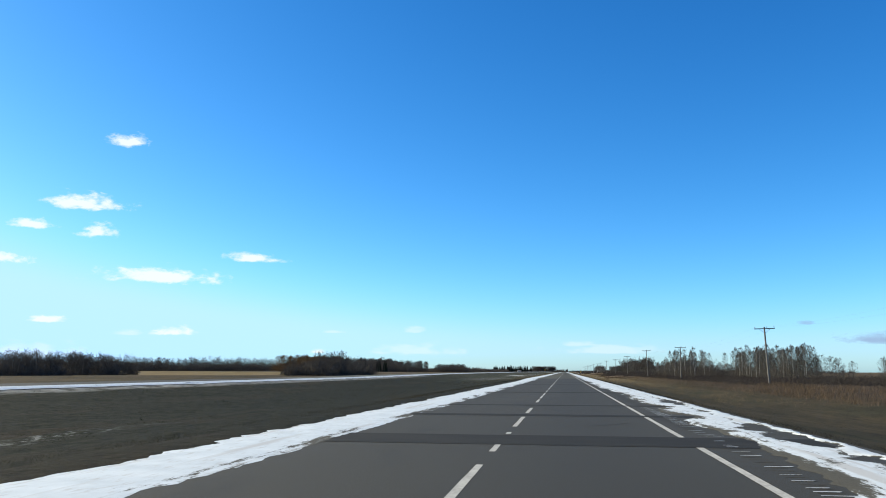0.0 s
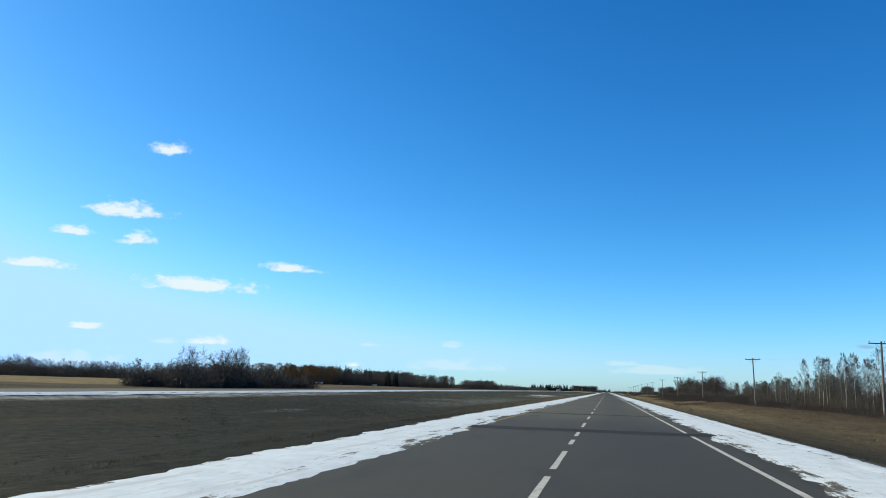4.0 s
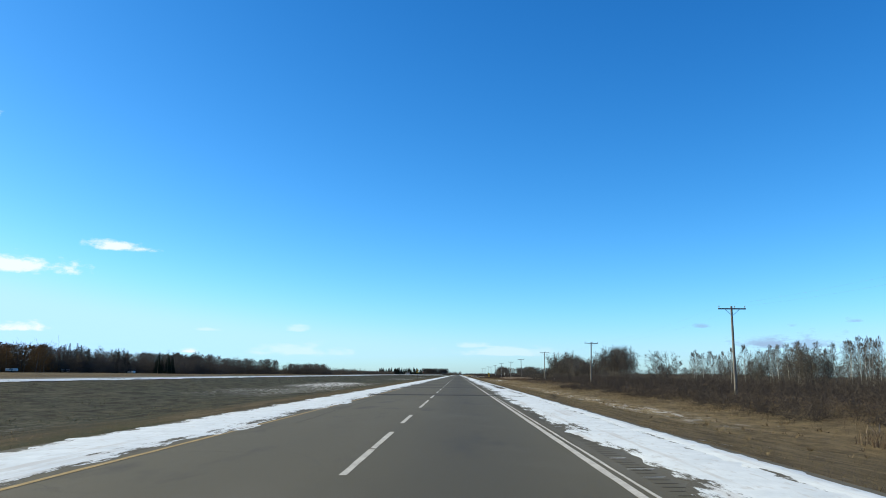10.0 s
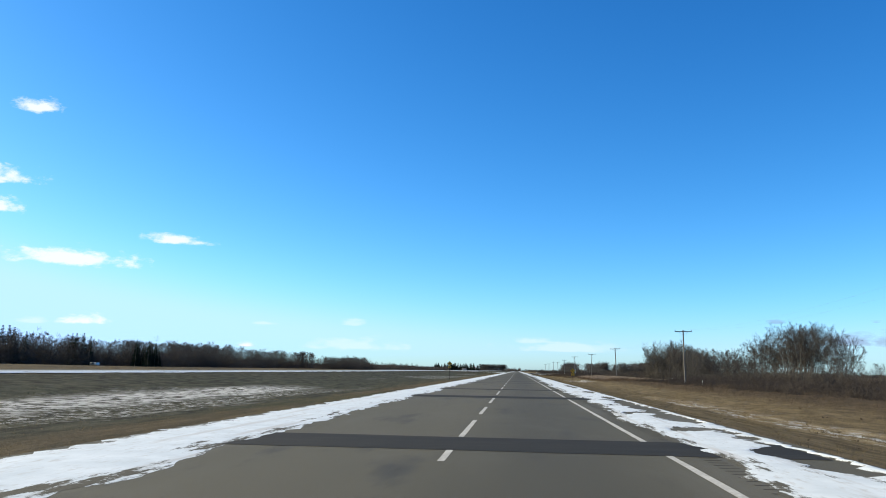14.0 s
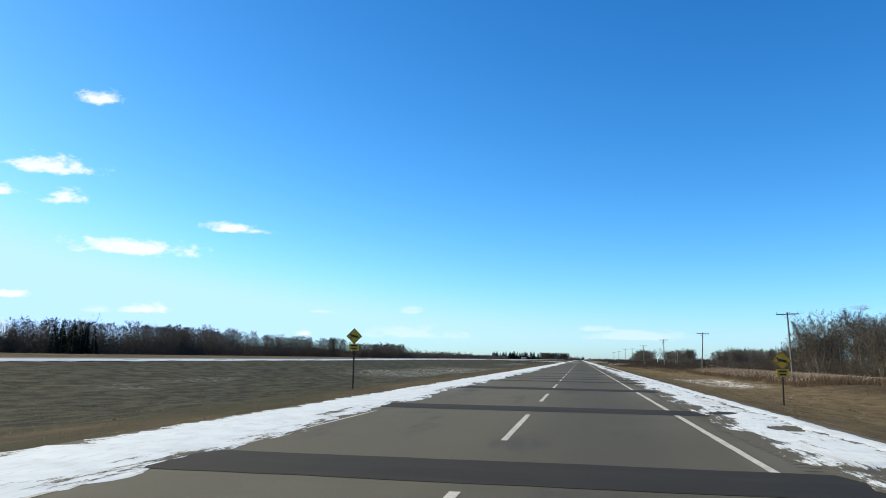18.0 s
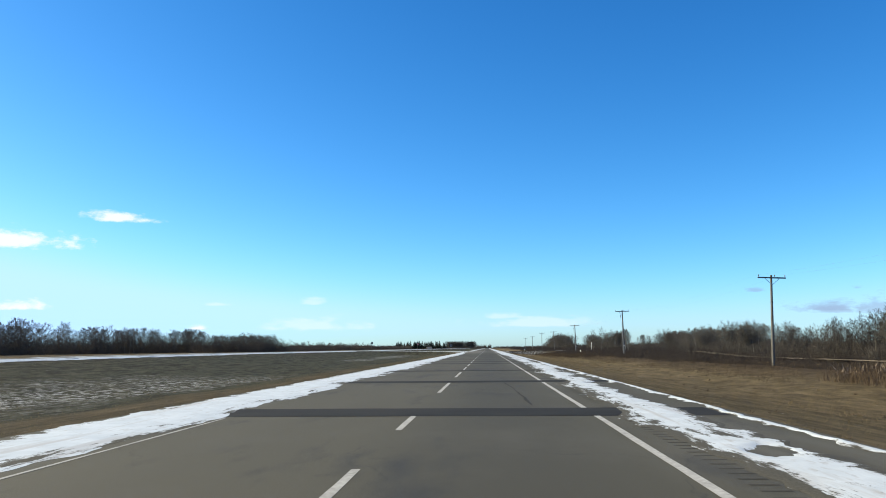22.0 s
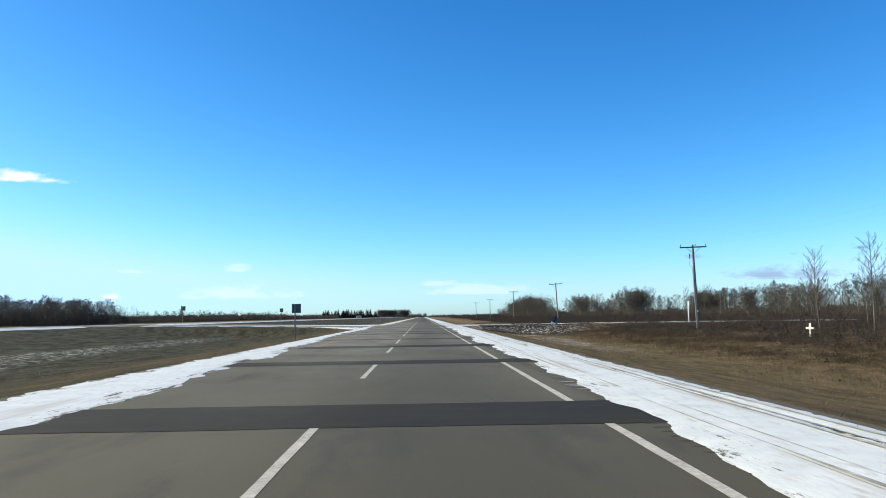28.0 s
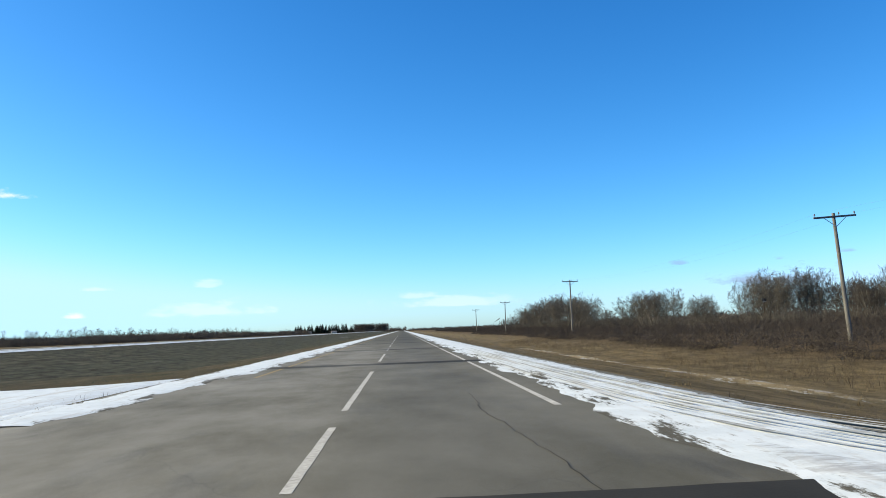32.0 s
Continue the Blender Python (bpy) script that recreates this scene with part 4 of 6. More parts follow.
# snow caught in the rumble-strip grooves
ty = np.arange(-20, 858, 0.3)
keep = (wave(ty, 11, 11) + 0.5 * wave(ty, 3, 3) + 0.5 * np.random.default_rng(8).normal(size=len(ty))) > np.where((ty < 30) | ((ty > 190) & (ty < 330)), 0.1, 1.6)
ty = ty[keep]
tx0 = 4.12 + 0.05 * wave(ty, 9, 4)
tx1 = tx0 + 0.22 + 0.2 * np.abs(wave(ty, 6, 0.8))
hw = 0.028 + 0.012 * wave(ty, 2, 0.5)
v = np.stack([np.stack([tx0, ty - hw * 0.4, ty * 0 + 0.006], 1), np.stack([tx1, ty - hw, ty * 0 + 0.01], 1), np.stack([tx1 + 0.05, ty + hw, ty * 0 + 0.01], 1), np.stack([tx0, ty + hw * 0.4, ty * 0 + 0.006], 1)], 1).reshape(-1, 3)
i = np.arange(len(ty)) * 4
tagged(new("rumble_snow", mesh_data("rumble_snow", v, np.stack([i, i + 1, i + 2, i + 3], 1), M_SNOW_FAR)), "short ticks of snow caught in the rumble strip grooves", "snow", kind="stuff")

# rumble-strip grooves as flat strips, the shade inside them put into the dark colour
gy_ = np.arange(-20, 838, 0.34)
gx0 = 4.1 + 0.03 * wave(gy_, 4, 5)
v = np.stack([np.stack([gx0, gy_, gy_ * 0 + 0.004], 1), np.stack([gx0 + 0.3, gy_, gy_ * 0 + 0.004], 1), np.stack([gx0 + 0.3, gy_ + 0.055, gy_ * 0 + 0.004], 1), np.stack([gx0, gy_ + 0.055, gy_ * 0 + 0.004], 1)], 1).reshape(-1, 3)
i = np.arange(len(gy_)) * 4
tagged(new("rumble_groove", mesh_data("rumble_groove", v, np.stack([i, i + 1, i + 2, i + 3], 1), M_GROOVE_SHADE)), "row of flat dark strips for the shaded shoulder grooves", "rumble strip", kind="stuff")

# ---- the other carriageway ----
other = tagged(new("opposite_road", slab("opposite_road", -59.2, -45.2, -300, Y1, opposite_z, 0.4, M_ASPHALT)), "distant grey asphalt of the opposite carriageway on its low bank", "road", kind="structure")
def bank_snow(ys):
    """Snow on the bank of the opposite carriageway that faces the median."""
    fr = np.linspace(0, 1, 7)
    X = (-46.9 - 0.2 * wave(ys, 3, 8))[:, None] * (1 - fr) + (-44.3 + 0.2 * wave(ys, 5, 7) + 0.2 * wave(ys, 9, 1.7))[:, None] * fr
    Y = np.repeat(ys[:, None], 7, 1)
    Z = np.maximum(ground_z(X, Y), np.where(X < -45.1, opposite_z(Y), -9)) + 0.05
    v = np.stack([X, Y, Z], -1).reshape(-1, 3)
    i = (np.arange(len(ys) - 1)[:, None] * 7 + np.arange(6)[None]).ravel()
    me = mesh_data("opposite_snow", v, np.stack([i, i + 1, i + 8, i + 7], 1), M_SNOW_FAR, True)
    me.attributes.new("across", "FLOAT", "POINT").data.foreach_set("value", np.tile(1 - 0.5 * fr, len(ys)).astype(np.float32))
    tagged(new("opposite_snow", me), "white snow on the near bank of the opposite carriageway", "snow", kind="stuff")


bank_snow(np.arange(-200, 876, 0.8))
bank_snow(np.arange(904, 2800, 2.0))
ys5 = np.arange(700, 2800, 2.0)
snow_strip("opposite_snow", -59.3 - 0.1 * wave(ys5, 3, 8), -56.6 + 0.4 * wave(ys5, 5, 6), ys5, opposite_z(ys5) + 0.005, M_SNOW_FAR, "white snow along the far shoulder of the opposite carriageway", 6)

# ---- side road and median crossing ----
def cross_sheet(name, xs, c, half, dz, material, rows_n=16, rag=0.3, seed=1, drape=False):
    fr = np.linspace(-1, 1, rows_n)
    X = np.repeat(xs[:, None], rows_n, 1)
    Y = c[:, None] + half[:, None] * fr + rag * np.abs(fr)[None] ** 6 * wave(xs, seed, 0.8)[:, None]
    Z = np.where(X > 0, np.interp(X, [4.6, 6.75, 9, 30, 60], [0.0, 0.0, 0.0, 0.04, -0.06]), np.interp(X, [-46, -40, -10, -6.1], [0.59, 0.54, 0.02, 0.0])) + dz
    if drape:
        Z = ground_z(X, Y) + dz
    side = np.abs(fr)[None] ** 8 + 0 * X
    end = np.exp(-(xs - xs[0]) / 0.25) if xs[0] > 0 else np.exp(-(xs[-1] - xs) / 0.3)
    Z = Z - (0.04 if drape else dz + 0.03) * np.maximum(side, end[:, None])
    v = np.stack([X, Y, Z], -1).reshape(-1, 3)
    n = len(xs)
    i = (np.arange(n - 1)[:, None] * rows_n + np.arange(rows_n - 1)[None]).ravel()
    return mesh_data(name, v, np.stack([i, i + 1, i + rows_n + 1, i + rows_n], 1), material, True)


xs = np.concatenate([np.arange(4.3, 12, 0.3), np.arange(12, 62, 0.8)])
hw = 4.6 + 9.5 * np.exp(-(xs - 4.3) / 2.2)
tagged(new("side_road", cross_sheet("side_road", xs, CROSS_R + 1.6 * np.exp(-(xs - 4.6) / 3), hw, 0.032, M_SNOW_SIDE)), "snow-covered gravel side road joining the highway with tyre tracks", "road", kind="structure")
xs = np.arange(-45.3, -5.9, 0.5)
far_end = 5.0 * np.exp(-(xs + 45.3) / 4.0)
near_y = 884 - 18 * np.exp((xs + 6.2) / 8.0) - far_end
snow_y = 898 - 11 * np.exp((xs + 9) / 8.0)
top_y = 902 + 5 * np.exp((xs + 6.2) / 3.0) + far_end


def sheet_between(name, lo, hi, dz, material, rag, seed):
    return cross_sheet(name, xs, (lo + hi) / 2, (hi - lo) / 2, dz, material, 14, rag, seed, dz > 0.05)


tagged(new("median_crossing", sheet_between("median_crossing", near_y, top_y, 0.02, M_ASPHALT, 0.2, 3)), "grey asphalt crossing through the median between the carriageways", "road", kind="structure")
tagged(new("crossing_snow", sheet_between("crossing_snow", snow_y, top_y + 0.6, 0.045, M_SNOW_FAR, 0.5, 2)), "broad strip of snow along the far edge of the median crossing", "snow", kind="stuff")
tagged(new("crossing_snow", sheet_between("crossing_snow", near_y - 0.8, near_y + 0.5 + 0.3 * wave(xs, 5, 2.0) + 4.5 * np.exp((xs + 6.0) / 4.0), 0.055, M_SNOW, 0.5, 5)), "narrow white strip of snow along the near edge of the median crossing", "snow", kind="stuff")
tagged(new("crossing_snow", sheet_between("crossing_snow", near_y - 1.0 - 6 * np.exp((xs + 6.2) / 4.0), near_y - 0.5, 0.06, M_SNOW_X, 0.6, 6)), "ragged patches of snow on the grass corner of the crossing", "snow", kind="stuff")

# dark tyre tracks through the shoulder snow at the side road
def tyre_track(points, w, seed):
    p = np.array(points, float)
    tt = np.linspace(0, len(p) - 1, 90)
    xs_, ys_ = np.interp(tt, np.arange(len(p)), p[:, 0]), np.interp(tt, np.arange(len(p)), p[:, 1])
    for _ in range(40):
        xs_[1:-1] = (xs_[:-2] + xs_[2:]) / 2
        ys_[1:-1] = (ys_[:-2] + ys_[2:]) / 2
    d = np.stack([np.gradient(xs_), np.gradient(ys_)], 1)
    d /= np.linalg.norm(d, axis=1, keepdims=True)
    ww = (w * np.clip(0.45 + 0.9 * wave(tt * 5, seed, 1.0), 0.03, 1.3))[:, None]
    ww[[0, -1]] *= 0.1
    nr = np.stack([-d[:, 1], d[:, 0]], 1) * ww
    c = np.stack([xs_, ys_], 1)
    v = np.concatenate([c - nr, c + nr], 1).reshape(-1, 2)
    z = np.interp(v[:, 0], [4.6, 6.75, 9, 30], [0.038, 0.036, 0.0365, 0.0765])
    v = np.concatenate([v, z[:, None]], 1)
    i = np.arange(89) * 2
    tagged(new("tyre_track", mesh_data("tyre_track", v, np.stack([i, i + 2, i + 3, i + 1], 1), M_TRACK)), "dark tyre track pressed through the shoulder snow", "tyre track", group="tyre tracks by the side road")


trk = np.random.default_rng(55)
for k in range(9):           # turning off the highway
    a = 4.6 + 0.17 * k + trk.normal() * 0.03
    y_ = 838 + 14 * trk.random()
    tyre_track([(a, y_), (a + 0.1, y_ + 8), (a + 0.12, 858), (a + 0.2, 866), (a + 0.8, 871.5), (a + 2.4, 874.6), (12, 875.6 + 0.2 * k), (30, 875.6 + 0.25 * k)], trk.uniform(0.012, 0.05), k)
for k in range(11):          # joining it
    a = 4.5 + 0.16 * k + trk.normal() * 0.03
    tyre_track([(28, 877 + 0.3 * k), (13 + 0.5 * k, 878.5 + 0.2 * k), (7 + 0.3 * k, 882.5), (a + 0.6, 888.5), (a + 0.1, 896), (a, 915 + 20 * trk.random())], trk.uniform(0.012, 0.06), 30 + k)
for k in range(5):           # short swings across the mouth
    a = trk.uniform(872, 881)
    tyre_track([(4.6, a), (6.2, a + trk.uniform(-0.5, 1.5)), (8.5, a + trk.uniform(-1, 1.5)), (12, 877 + trk.uniform(-2.5, 2.5))], trk.uniform(0.02, 0.05), 60 + k)
for k in range(16):          # running along the shoulder
    a, y0_ = 4.75 + 0.1 * k, trk.uniform(690, 815)
    y1_ = min(y0_ + trk.uniform(30, 80), 858)
    tyre_track([(a, y0_), (a + trk.uniform(-0.1, 0.15), (y0_ + y1_) / 2), (a + trk.uniform(-0.1, 0.1), y1_)], trk.uniform(0.012, 0.035), int(y0_))

# ---- power poles ----
def make_pole(height=8.6, extra=""):
    root = new("power_pole")
    cyl_part("pole", root, M_POLE, 0.15, 0.1, (0, 0, -0.4), (0, 0, height + 0.15), 10)
    arm = box_part("crossarm", root, M_POLE, (2.75, 0.1, 0.13), (0, -0.14, height - 0.12), bevel=0.012, label="dark weathered timber crossarm")
    for s in (-1, 1):
        rot = Euler((0, s * radians(48), 0)).to_matrix()
        box_part("brace", root, M_STEEL, (0.04, 0.02, 0.95), (s * 0.36, -0.2, height - 0.5), rot)
    for x in (-1.28, 1.28, 0.28):
        bm = bmesh.new()
        cyl_bm(bm, 0.015, 0.015, (x, -0.14, height - 0.06), (x, -0.14, height + 0.06), 6)
        cyl_bm(bm, 0.06, 0.045, (x, -0.14, height + 0.04), (x, -0.14, height + 0.1), 8)
        cyl_bm(bm, 0.045, 0.03, (x, -0.14, height + 0.1), (x, -0.14, height + 0.18), 8)
        part("insulator", bm_mesh("insulator", bm, M_PORCELAIN), root)
    if extra == "riser":
        cyl_part("riser_conduit", root, M_STEEL, 0.03, 0.03, (-0.19, -0.05, 0.2), (-0.19, -0.05, height - 2.2), 6)
        cyl_part("fuse_cutout", root, M_PORCELAIN, 0.05, 0.05, (-0.42, -0.1, height - 1.3), (-0.42, -0.1, height - 0.75), 8, "porcelain fuse cutout")
        box_part("bracket", root, M_STEEL, (0.45, 0.05, 0.05), (-0.25, -0.1, height - 1.0))
        cyl_part("lead_wire", root, M_WIRE, 0.012, 0.012, (-0.42, -0.1, height - 1.3), (-0.5, -0.1, height - 2.0), 5)
        cyl_part("lead_wire", root, M_WIRE, 0.012, 0.012, (-0.5, -0.1, height - 2.0), (-0.19, -0.05, height - 2.2), 5)
        box_part("service_tag", root, M_PAINT, (0.12, 0.02, 0.2), (0, -0.15, 1.9))
    return tagged(root, "tall weathered wooden power pole with a single crossarm and insulators", "power pole", group="line of power poles")


plain = make_pole()
POLE_AT = [(29.3, 29, 7.9, 0), (29.6, 114.3, 7.7, -1.5), (30.3, 202.6, 7.7, 1), (29.15, 270.4, 8.75, -1.3), (28.9, 352.5, 8.3, 0), (28.6, 433.3, 8.1, 1.2), (28.3, 513.8, 8.4, -0.5), (28.3, 600, 8.0, -2.2), (28.9, 679.1, 8.1, 2.0),
           (29.6, 927.1, 7.9, -2.4), (30.2, 1009.4, 8.9, 0), (30, 1092, 8.2, 0.5), (30, 1175, 8.3, -0.5)]
SPECIAL = [(28.8, 758.5, 8.6, -1.0), (29.2, 845.3, 8.2, -1.6)]
first = True
for x, y, top, lean in POLE_AT:
    zb = float(ground_z(x, y))
    m = pose(x, y, zb, 0.3 * lean, lean, 2 * lean)
    s = (top - zb) / 8.75
    if first:
        ob, first = plain, False
        ob.matrix_basis = m
    else:
        ob = copy_thing(plain, m)
    ob.scale = (1, 1, s)
for x, y, top, lean in SPECIAL:
    zb = float(ground_z(x, y))
    ob = make_pole(8.6, "riser")
    ob.matrix_basis = pose(x, y, zb, 0, lean, 0)
    ob.scale = (1, 1, (top - zb) / 8.75)
    ob["label"] = "tall wooden power pole with crossarm, fuse cutout and cable riser"
stops = sorted(POLE_AT + SPECIAL, key=lambda q: q[1])
for side in (-1.28, 1.28):
    for a, b in zip(stops, stops[1:]):
        tt = np.linspace(0, 1, 13)
        xs = a[0] + side + (b[0] - a[0]) * tt
        yy = a[1] + (b[1] - a[1]) * tt
        zz = a[2] + 0.02 + (b[2] - a[2]) * tt - 4 * 1.1 * tt * (1 - tt)
        r = 0.0022
        v = np.concatenate([np.stack([xs + r * c, yy, zz + r * s_], 1)[:, None] for c, s_ in ((1, 0), (-0.5, 0.87), (-0.5, -0.87))], 1).reshape(-1, 3)
        f = np.array([(3 * k + j, 3 * k + (j + 1) % 3, 3 * k + 3 + (j + 1) % 3, 3 * k + 3 + j) for k in range(12) for j in range(3)])
        tagged(new("power_line", mesh_data("power_line", v, f, M_WIRE)), "thin sagging overhead wire strung between two poles", "power line", group="overhead wires")


# ---- road signs ----
def warning_sign(x, y, size, top, name_label, yaw=0.0):
    """Yellow diamond with a black figure and a small tab below, on a post."""
    zb = float(ground_z(x, y))
    root = new("warning_sign")
    root.matrix_basis = pose(x, y, zb, 0, 0, yaw)
    h = top - zb
    d = size / math.sqrt(2)
    box_part("post", root, M_DARKPOST, (0.08, 0.08, h - 0.1), (0, 0.05, (h - 0.1) / 2 - 0.1), bevel=0.008)
    rot = Euler((0, radians(45), 0)).to_matrix()
    panel = box_part("sign_panel", root, M_SIGN_Y, (size, 0.012, size), (0, -0.01, h - d), rot, 0.0, "yellow diamond panel")
    # black rim, four bars just proud of the face
    bm = bmesh.new()
    for k in range(4):
        r4 = Euler((0, radians(45 + 90 * k), 0)).to_matrix()
        c = r4 @ Vector((0, 0, size / 2 - 0.03))
        box_bm(bm, size - 0.02, 0.004, 0.018, (c.x, -0.02, h - d + c.z), r4)
    part("border", bm_mesh("border", bm, M_BLACK), panel)
    # plain slanting black figure
    bm = bmesh.new()
    tilt = Euler((0, radians(14), 0)).to_matrix()
    box_bm(bm, 0.42, 0.004, 0.13, (0.01, -0.02, h - d), tilt, 0.0)
    box_bm(bm, 0.17, 0.004, 0.07, (-0.23, -0.0215, h - d + 0.11), Euler((0, radians(40), 0)).to_matrix())
    box_bm(bm, 0.2, 0.004, 0.045, (0.25, -0.0215, h - d - 0.09), Euler((0, radians(30), 0)).to_matrix())
    box_bm(bm, 0.15, 0.004, 0.04, (-0.2, -0.0225, h - d - 0.07), Euler((0, radians(-20), 0)).to_matrix())
    part("figure", bm_mesh("figure", bm, M_BLACK), panel, "plain black slanting figure")
    tab = box_part("tab", root, M_SIGN_Y, (0.6, 0.012, 0.42), (0, -0.012, h - 2 * d - 0.17), None, 0.0, "small yellow tab with two dark text bars")
    for dz, w in ((0.09, 0.42), (-0.08, 0.34)):
        box_part("text_bar", tab, M_BLACK, (w, 0.004, 0.09), (0, -0.021, h - 2 * d - 0.17 + dz))
    return tagged(root, name_label, "road sign", group="pair of warning signs")


warning_sign(-12.3, 539.0, 0.7, 3.04, "yellow diamond warning sign with tab on a median post", 2)
warning_sign(12.0, 538.0, 0.7, 2.0, "yellow diamond warning sign with tab on a roadside post", -3)


def sign_back(x, y, w, hgt, top, label, yaw=0.0, face=None):
    zb = float(ground_z(x, y))
    root = new("road_sign")
    root.matrix_basis = pose(x, y, zb, 0, 0, yaw)
    h = top - zb
    box_part("post", root, M_POST, (0.1, 0.1, h - 0.05), (-0.02, 0.07, (h - 0.05) / 2 - 0.1), bevel=0.01)
    panel = box_part("sign_panel", root, face or M_ALU, (w, 0.01, hgt), (0.1, 0, h - hgt / 2), label="bare aluminium back of the panel" if face is None else "dark red panel")
    if face is None:
        box_part("stiffener", panel, M_STEEL, (0.06, 0.03, hgt * 0.96), (-0.02, -0.02, h - hgt / 2))
        box_part("clamp", panel, M_STEEL, (w * 0.8, 0.02, 0.05), (0.1, -0.018, h - hgt * 0.98))
        for s in (-1, 1):
            cyl_part("bolt", panel, M_STEEL, 0.02, 0.02, (0.1 + s * 0.25, -0.04, h - hgt * 0.98), (0.1 + s * 0.25, -0.01, h - hgt * 0.98), 6)
    return root


tagged(sign_back(-9.45, 834.1, 0.76, 0.78, 2.6, "", 4), "grey aluminium back of a square sign on a timber post", "road sign")
r2 = sign_back(-28.2, 929.5, 0.72, 0.75, 3.5, "", 3, M_RED)
for z_, w_ in ((0.0, 0.5),):
    box_part("bar", [c for c in r2.children if c.name.startswith("sign_panel")][0], M_PAINT, (w_, 0.006, 0.16), (0.1, -0.009, 3.5 - float(ground_z(-28.2, 929.5)) - 0.38))
tagged(r2, "dark red square sign with white bar on a post", "road sign")
r3 = sign_back(-47.2, 925, 0.9, 0.9, 4.2, "", 0)
tagged(r3, "dark back of a small sign by the opposite carriageway", "road sign")
r4 = sign_back(18.2, 891.2, 0.62, 0.75, 2.3, "", 78)
r4.scale = (0.5, 0.5, 1)
for c in r4.children:
    c.data.materials.clear()
    c.data.materials.append(M_PAINT if c.name.startswith("sign_panel") else M_DARKPOST)
tagged(r4, "white sign edge-on on a thin dark post by the side road", "road sign")
r5 = sign_back(64.5, 1010, 0.85, 0.5, 4.5, "", 0)
for c in r5.children:
    c.data.materials.clear()
    c.data.materials.append(M_BLACK if c.name.startswith("sign_panel") else M_DARKPOST)
tagged(r5, "small dark board on a thin post before the bare clump", "road sign")


def leaning_sign(x, y):
    zb = float(ground_z(x, y))
    root = new("leaning_sign")
    root.matrix_basis = pose(x, y, zb - 0.1, 0, 29, 0)
    box_part("post", root, M_POST, (0.1, 0.1, 2.3), (0, 0, 1.15), bevel=0.01, label="tan timber post")
    p = box_part("sign_panel", root, M_ALU, (0.62, 0.012, 0.5), (0.06, -0.07, 2.1), label="dark grey back of the panel")
    box_part("stiffener", p, M_BLACK, (0.1, 0.02, 0.5), (0.02, -0.086, 2.1))
    box_part("plate", root, M_PAINT, (0.34, 0.015, 0.16), (-0.02, -0.065, 1.76), bevel=0.004, label="small white plate")
    return tagged(root, "road sign knocked askew on a leaning timber post in the ditch", "road sign")


leaning_sign(11.7, 834.2)


def crossbuck(x, y):
    zb = float(ground_z(x, y))
    root = new("railway_crossbuck")
    root.matrix_basis = pose(x, y, zb - 0.1, 0, 1.5, 62)
    box_part("post", root, M_PAINT, (0.13, 0.13, 2.9), (0, 0, 1.45), bevel=0.01, label="white painted post")
    for k, s in enumerate((-1, 1)):
        box_part("blade", root, M_PAINT, (0.13, 0.02, 0.85), (0, -0.09 - 0.024 * k, 2.6), Euler((0, s * radians(42), 0)).to_matrix(), label="white crossing blade")
    return tagged(root, "white railway crossbuck on a white post beside the side road", "crossbuck")


crossbuck(37.4, 871.4)


def memorial_cross(x, y, z):
    root = new("memorial_cross")
    root.matrix_basis = pose(x, y, z, 0, 2, -42)
    box_part("upright", root, M_PAINT, (0.12, 0.06, 1.0), (0, 0, 0.4), bevel=0.008)
    box_part("arm", root, M_PAINT, (0.5, 0.07, 0.12), (0, 0, 0.58), bevel=0.008)
    return tagged(root, "small white wooden cross standing in brown roadside scrub", "cross")


memorial_cross(27.4, 819.6, float(ground_z(27.4, 819.6)) + 0.0)
for x, y, h in ((33.5, 551, 0.8), (31.2, 514.5, 0.5)):
    root = new("marker_post")
    root.matrix_basis = pose(x, y, float(ground_z(x, y)), 1, 2, 0)
    cyl_part("post", root, M_PAINT, 0.05, 0.05, (0, 0, -0.1), (0, 0, h), 8)
    cyl_part("cap", root, M_PAINT, 0.055, 0.03, (0, 0, h), (0, 0, h + 0.08), 8)
    tagged(root, "short white marker post in the brown brush by the pole line", "marker post", group="white marker posts")
for x, y, h in ((26.5, 634, 1.35), (24.0, 641, 1.2), (31, 650, 1.3)):
    root = new("fence_post")
    root.matrix_basis = pose(x, y, float(ground_z(x, y)), 2, -2, 20)
    cyl_part("post", root, M_POST, 0.07, 0.06, (0, 0, -0.2), (0, 0, h), 7)
    tagged(root, "old grey fence post standing in the reeds", "fence post", group="old fence posts")


# ---- farmstead far down the road ----
def house(x, y, w, d, h, roof_h, wall_m, label):
    root = new("farmhouse")
    root.matrix_basis = pose(x, y, float(ground_z(x, y)), 0, 0, 12)
    walls = box_part("wall", root, wall_m, (w, d, h), (0, 0, h / 2), label="pale siding walls")
    bm = bmesh.new()
    e = 0.5
    v = [bm.verts.new(p) for p in ((-w / 2 - e, -d / 2 - e, h), (w / 2 + e, -d / 2 - e, h), (w / 2 + e, d / 2 + e, h), (-w / 2 - e, d / 2 + e, h), (-w / 2 - e, 0, h + roof_h), (w / 2 + e, 0, h + roof_h))]
    for f in ((0, 1, 5, 4), (2, 3, 4, 5), (0, 4, 3), (1, 2, 5), (0, 3, 2, 1)):
        bm.faces.new([v[k] for k in f])
    part("roof", bm_mesh("roof", bm, M_ROOF), root, "grey pitched roof")
    for k in range(3):
        win = box_part("window", root, M_PAINT, (1.5, 0.1, 1.5), (-w / 3 + k * w / 3, -d / 2 - 0.03, h * 0.55))
        box_part("pane", win, M_GLASS, (1.2, 0.06, 1.2), (-w / 3 + k * w / 3, -d / 2 - 0.08, h * 0.55))
    return tagged(root, label, "house")


